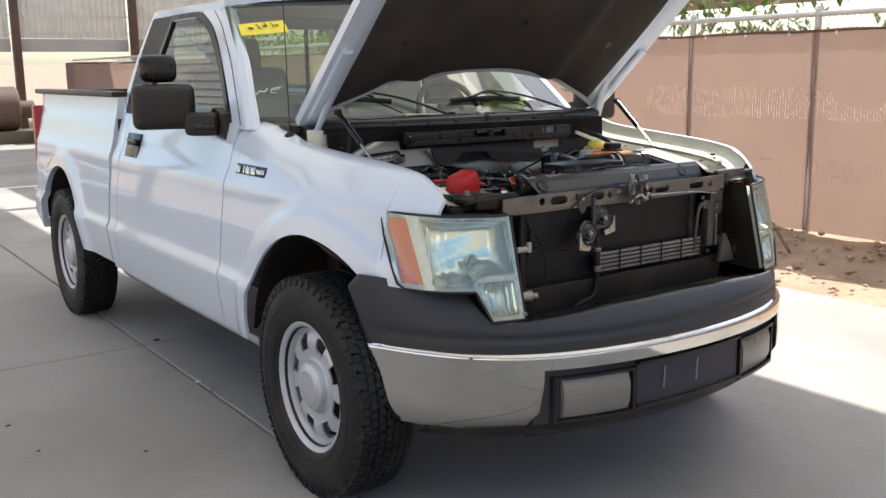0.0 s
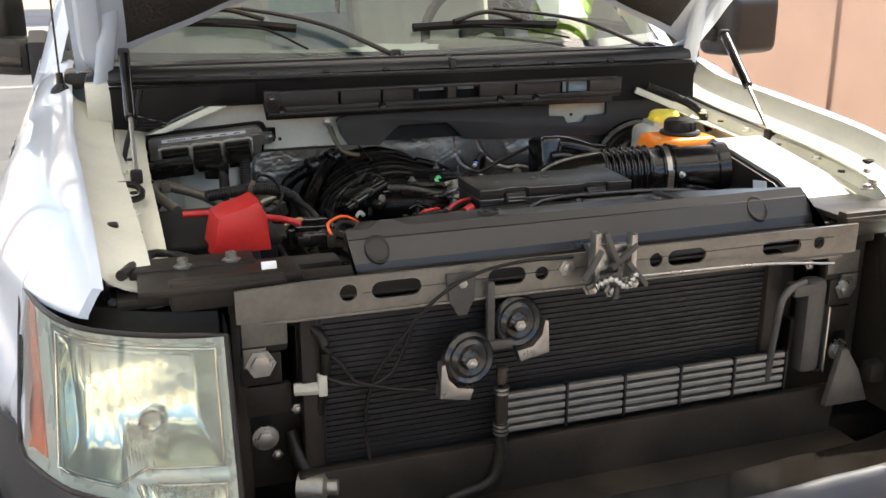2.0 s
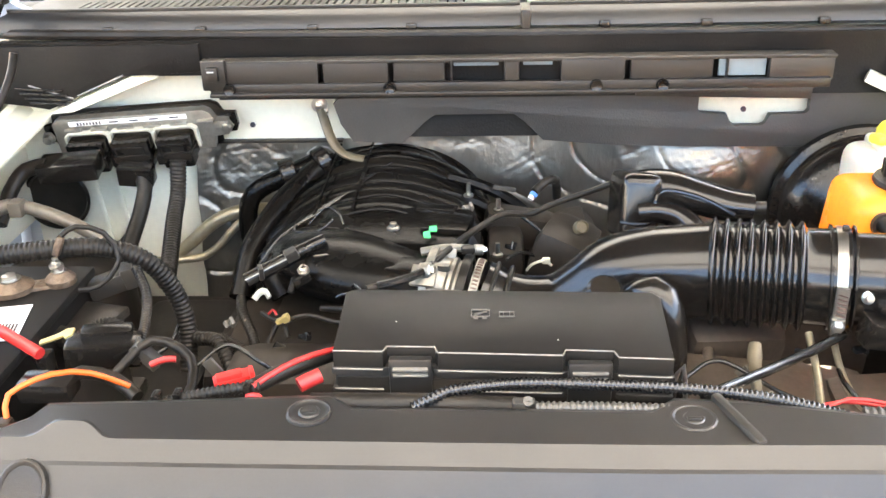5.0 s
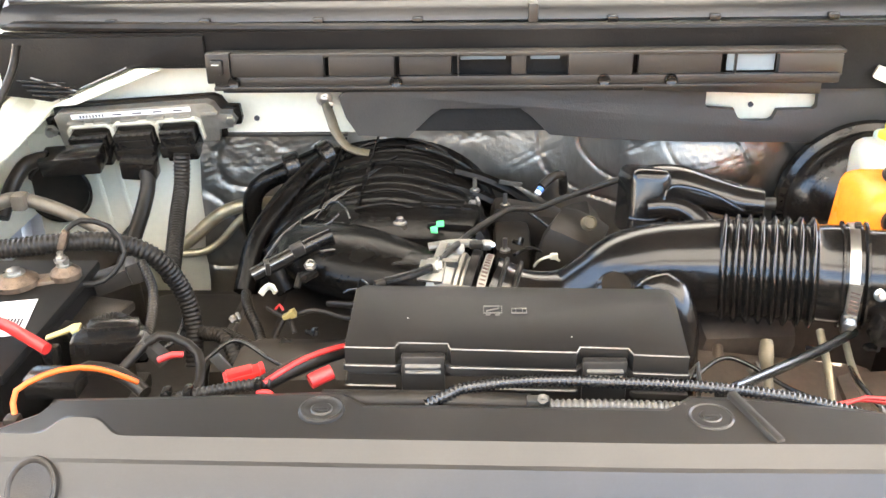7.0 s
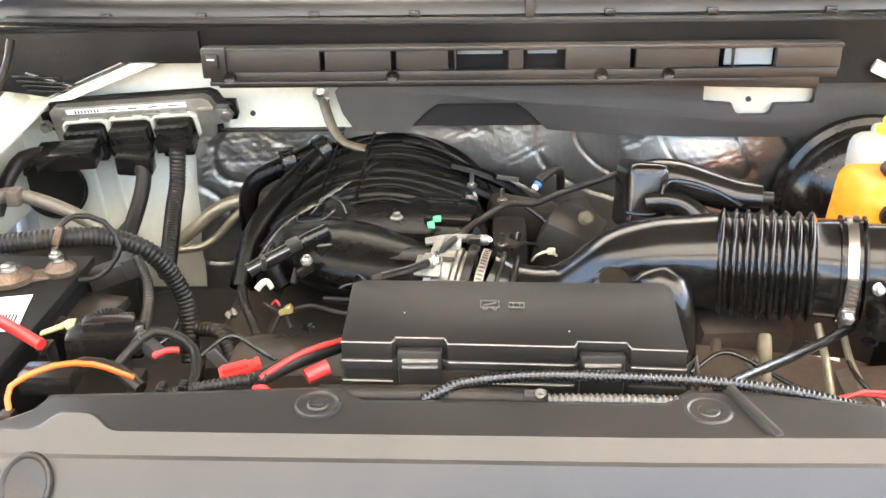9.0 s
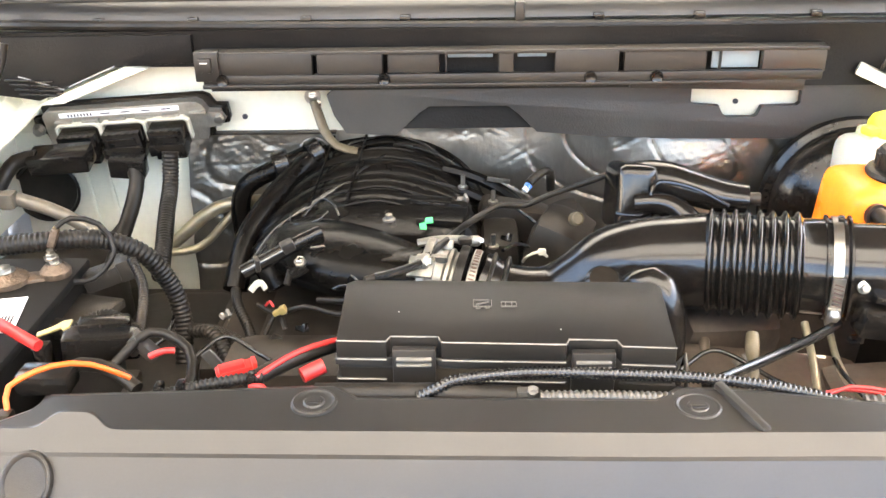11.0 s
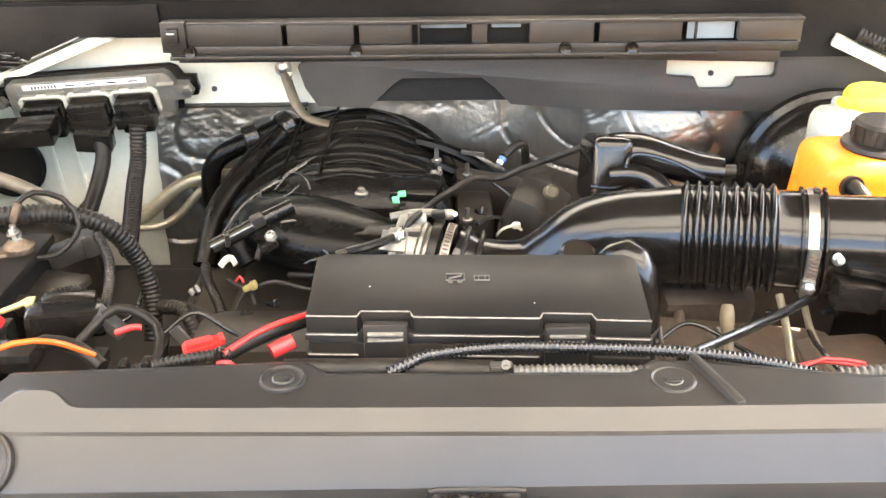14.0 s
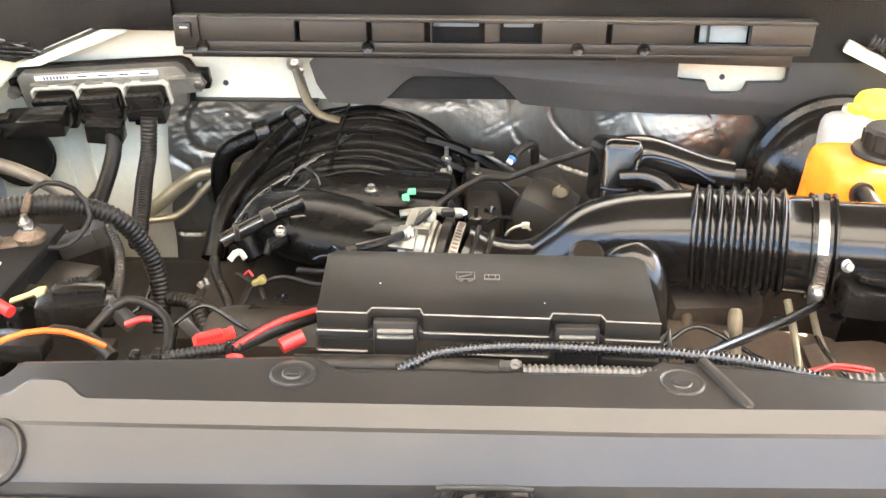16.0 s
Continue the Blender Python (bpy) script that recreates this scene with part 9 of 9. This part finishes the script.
part("box_lid", bm, GREYP, ab, "glossy lid, its sunlit paleness put into the grey")
part("air_box_label", boxes(((0.4955, -0.282, 1.058), (0.002, 0.040, 0.026), 0, (-9, 0, 0))), PAPER, ab, "small white label")
part("air_duct", boxes(((0.575, -0.425, 1.035), (0.15, 0.11, 0.045), 0.012)), PLASTIC, ab)
bm = bmesh.new()
for p in ((0.64, -0.42, 1.085), (0.60, -0.45, 1.085), (0.68, -0.36, 1.09)):
    bolt(bm, p, (0, 0, 1), 0.008, 0.008)
part("box_bolt", bm, STEEL, ab)
# lines, dipstick tubes and hoses below the bellows
hose("support_rod", [(0.190, -0.352, 1.068), (0.25, -0.29, 1.050), (0.32, -0.22, 1.032), (0.372, -0.166, 1.021)], 0.0050, RIBP, truck, "thin black support rod")
for nm, pts, r, mt in (
    ("steel_line", [(0.3398, -0.16, 1.019), (0.338, -0.20, 1.000), (0.330, -0.25, 0.985), (0.322, -0.29, 0.985)], 0.0042, TANPIPE),
    ("steel_line", [(0.368, -0.14, 1.02), (0.362, -0.20, 1.0), (0.352, -0.27, 1.01), (0.356, -0.32, 1.02), (0.350, -0.35, 1.03)], 0.0038, TANPIPE),
    ("steel_line", [(0.288, -0.22, 0.985), (0.300, -0.26, 0.965), (0.295, -0.30, 0.945), (0.28, -0.33, 0.93)], 0.0035, STEEL),
    ("dipstick_tube", [(0.255, -0.06, 0.99), (0.25, -0.12, 0.965), (0.24, -0.16, 0.94), (0.245, -0.2, 0.92)], 0.006, BROWNM),
    ("lower_hose", [(0.18, -0.30, 0.86), (0.24, -0.22, 0.90), (0.32, -0.12, 0.90), (0.40, 0.0, 0.88)], 0.028, DEEPB),
    ("lower_hose", [(0.25, -0.33, 0.90), (0.30, -0.28, 0.93), (0.34, -0.30, 0.92), (0.40, -0.34, 0.90)], 0.024, DEEPB),
    ("red_cable", [(0.268, -0.392, 1.080), (0.295, -0.385, 1.088), (0.325, -0.392, 1.088)], 0.0018, REDW),
    ("red_cable", [(0.26, -0.385, 1.076), (0.29, -0.38, 1.082), (0.33, -0.385, 1.08)], 0.0016, REDW),
    ("wire_lead", [(0.165, -0.33, 1.06), (0.175, -0.33, 1.085), (0.178, -0.335, 1.05)], 0.002, STEEL),
):
    hose(nm, pts, r, mt, truck)
part("tan_tape_wrap", tube(bmesh.new(), [(0.2738, -0.200, 1.030), (0.2710, -0.215, 1.018), (0.2720, -0.225, 1.002), (0.270, -0.240, 0.990), (0.268, -0.250, 0.975)], 0.0068, 12, step=0.004, shape=lambda u: 0.9 + 0.2 * math.sin(u * 9)), TAPE, truck, "tan wrapped hose section")
bm = bmesh.new()
plate(bm, [(0, 0), (0.10, -0.03), (0.10, -0.06), (-0.012, -0.04)], 0.004, pose(0.372, -0.30, 1.020, 60, 0, 0), 0)
part("grey_shield", bm, BRACKET, truck, "grey metal shield")
# the last two blocks are added brown fill for the haze
part("front_duct", boxes(((0.285, -0.075, 0.945), (0.11, 0.05, 0.10), 0.018, (20, 0, 4)), ((0.40, -0.02, 0.93), (0.12, 0.06, 0.12), 0.02, (12, 0, -8)), ((0.31, -0.20, 0.915), (0.22, 0.20, 0.05), 0.02, (14, 6, 0)), ((0.42, -0.25, 0.92), (0.10, 0.24, 0.05), 0.02, (8, -4, 0))), DEEPB, truck, "dusty brown metal duct and hazy fill blocks below the bellows")
part("fan_shroud", boxes(((0.0, -0.43, 0.80), (0.92, 0.05, 0.46), 0.01), ((0.0, -0.36, 0.98), (0.60, 0.12, 0.02), 0.01)), PLASTIC, truck, "black fan shroud")
part("pulley_cover", boxes(((0.05, -0.2, 0.88), (0.2, 0.1, 0.12), 0.03), ((0.24, -0.06, 0.86), (0.2, 0.2, 0.10), 0.03)), DEEPB, truck)

# ---- wipers, last of the truck ----
def onws(x, v, o):
    return Vector(screen_pt(x, v)) + Vector((0, -0.6 * o, 0.8 * o))


for foot, arm_pts, x0, x1, v0, v1 in (((-0.045, 0.415, 1.266), ((-0.20, 0.105), (-0.386, 0.165), (-0.56, 0.185)), -0.62, -0.265, 0.125, 0.105),
                                      ((0.649, 0.430, 1.262), ((0.55, 0.075), (0.42, 0.12), (0.27, 0.15)), 0.03, 0.45, 0.10, 0.085)):
    bm = bmesh.new()
    tube(bm, [foot, *[onws(x, v, 0.022) for x, v in arm_pts]], 0.0105, 8, flat=0.6, r_end=0.006)
    arm = part("wiper", bm, SATIN, truck, "black wiper arm and blade")
    bm = bmesh.new()
    tube(bm, [onws(x, v0 + (v1 - v0) * (x - x0) / (x1 - x0) + 0.012 * math.sin(math.pi * (x - x0) / (x1 - x0)), 0.012) for x in span(x0, x1, 6)], 0.007, 6, flat=1.7)
    part("wiper_blade", bm, HOSE, arm, "rubber wiper blade")
    xm = (x0 + x1) / 2
    part("blade_yoke", tube(bmesh.new(), [onws(xm - 0.10, v0 + 0.002, 0.026), onws(xm, v0 + 0.022, 0.036), onws(xm + 0.10, v0 - 0.002, 0.026)], 0.0085, 8, flat=0.7), SATIN, arm, "black blade yoke")
    part("washer_tube", tube(bmesh.new(), [onws(xm - 0.02, v0 - 0.012, 0.02), onws(xm + 0.10, v0 - 0.032, 0.02), onws(x1 + 0.02, 0.028, 0.015)], 0.003, 6), HOSE, arm)
    bm = bmesh.new()
    lathe(bm, [(0, 0.016), (0.012, 0.015), (0.017, 0.008), (0.019, -0.006), (0, -0.006)], pose(*foot), 16)
    part("pivot_cap", bm, GLOSSP, arm)
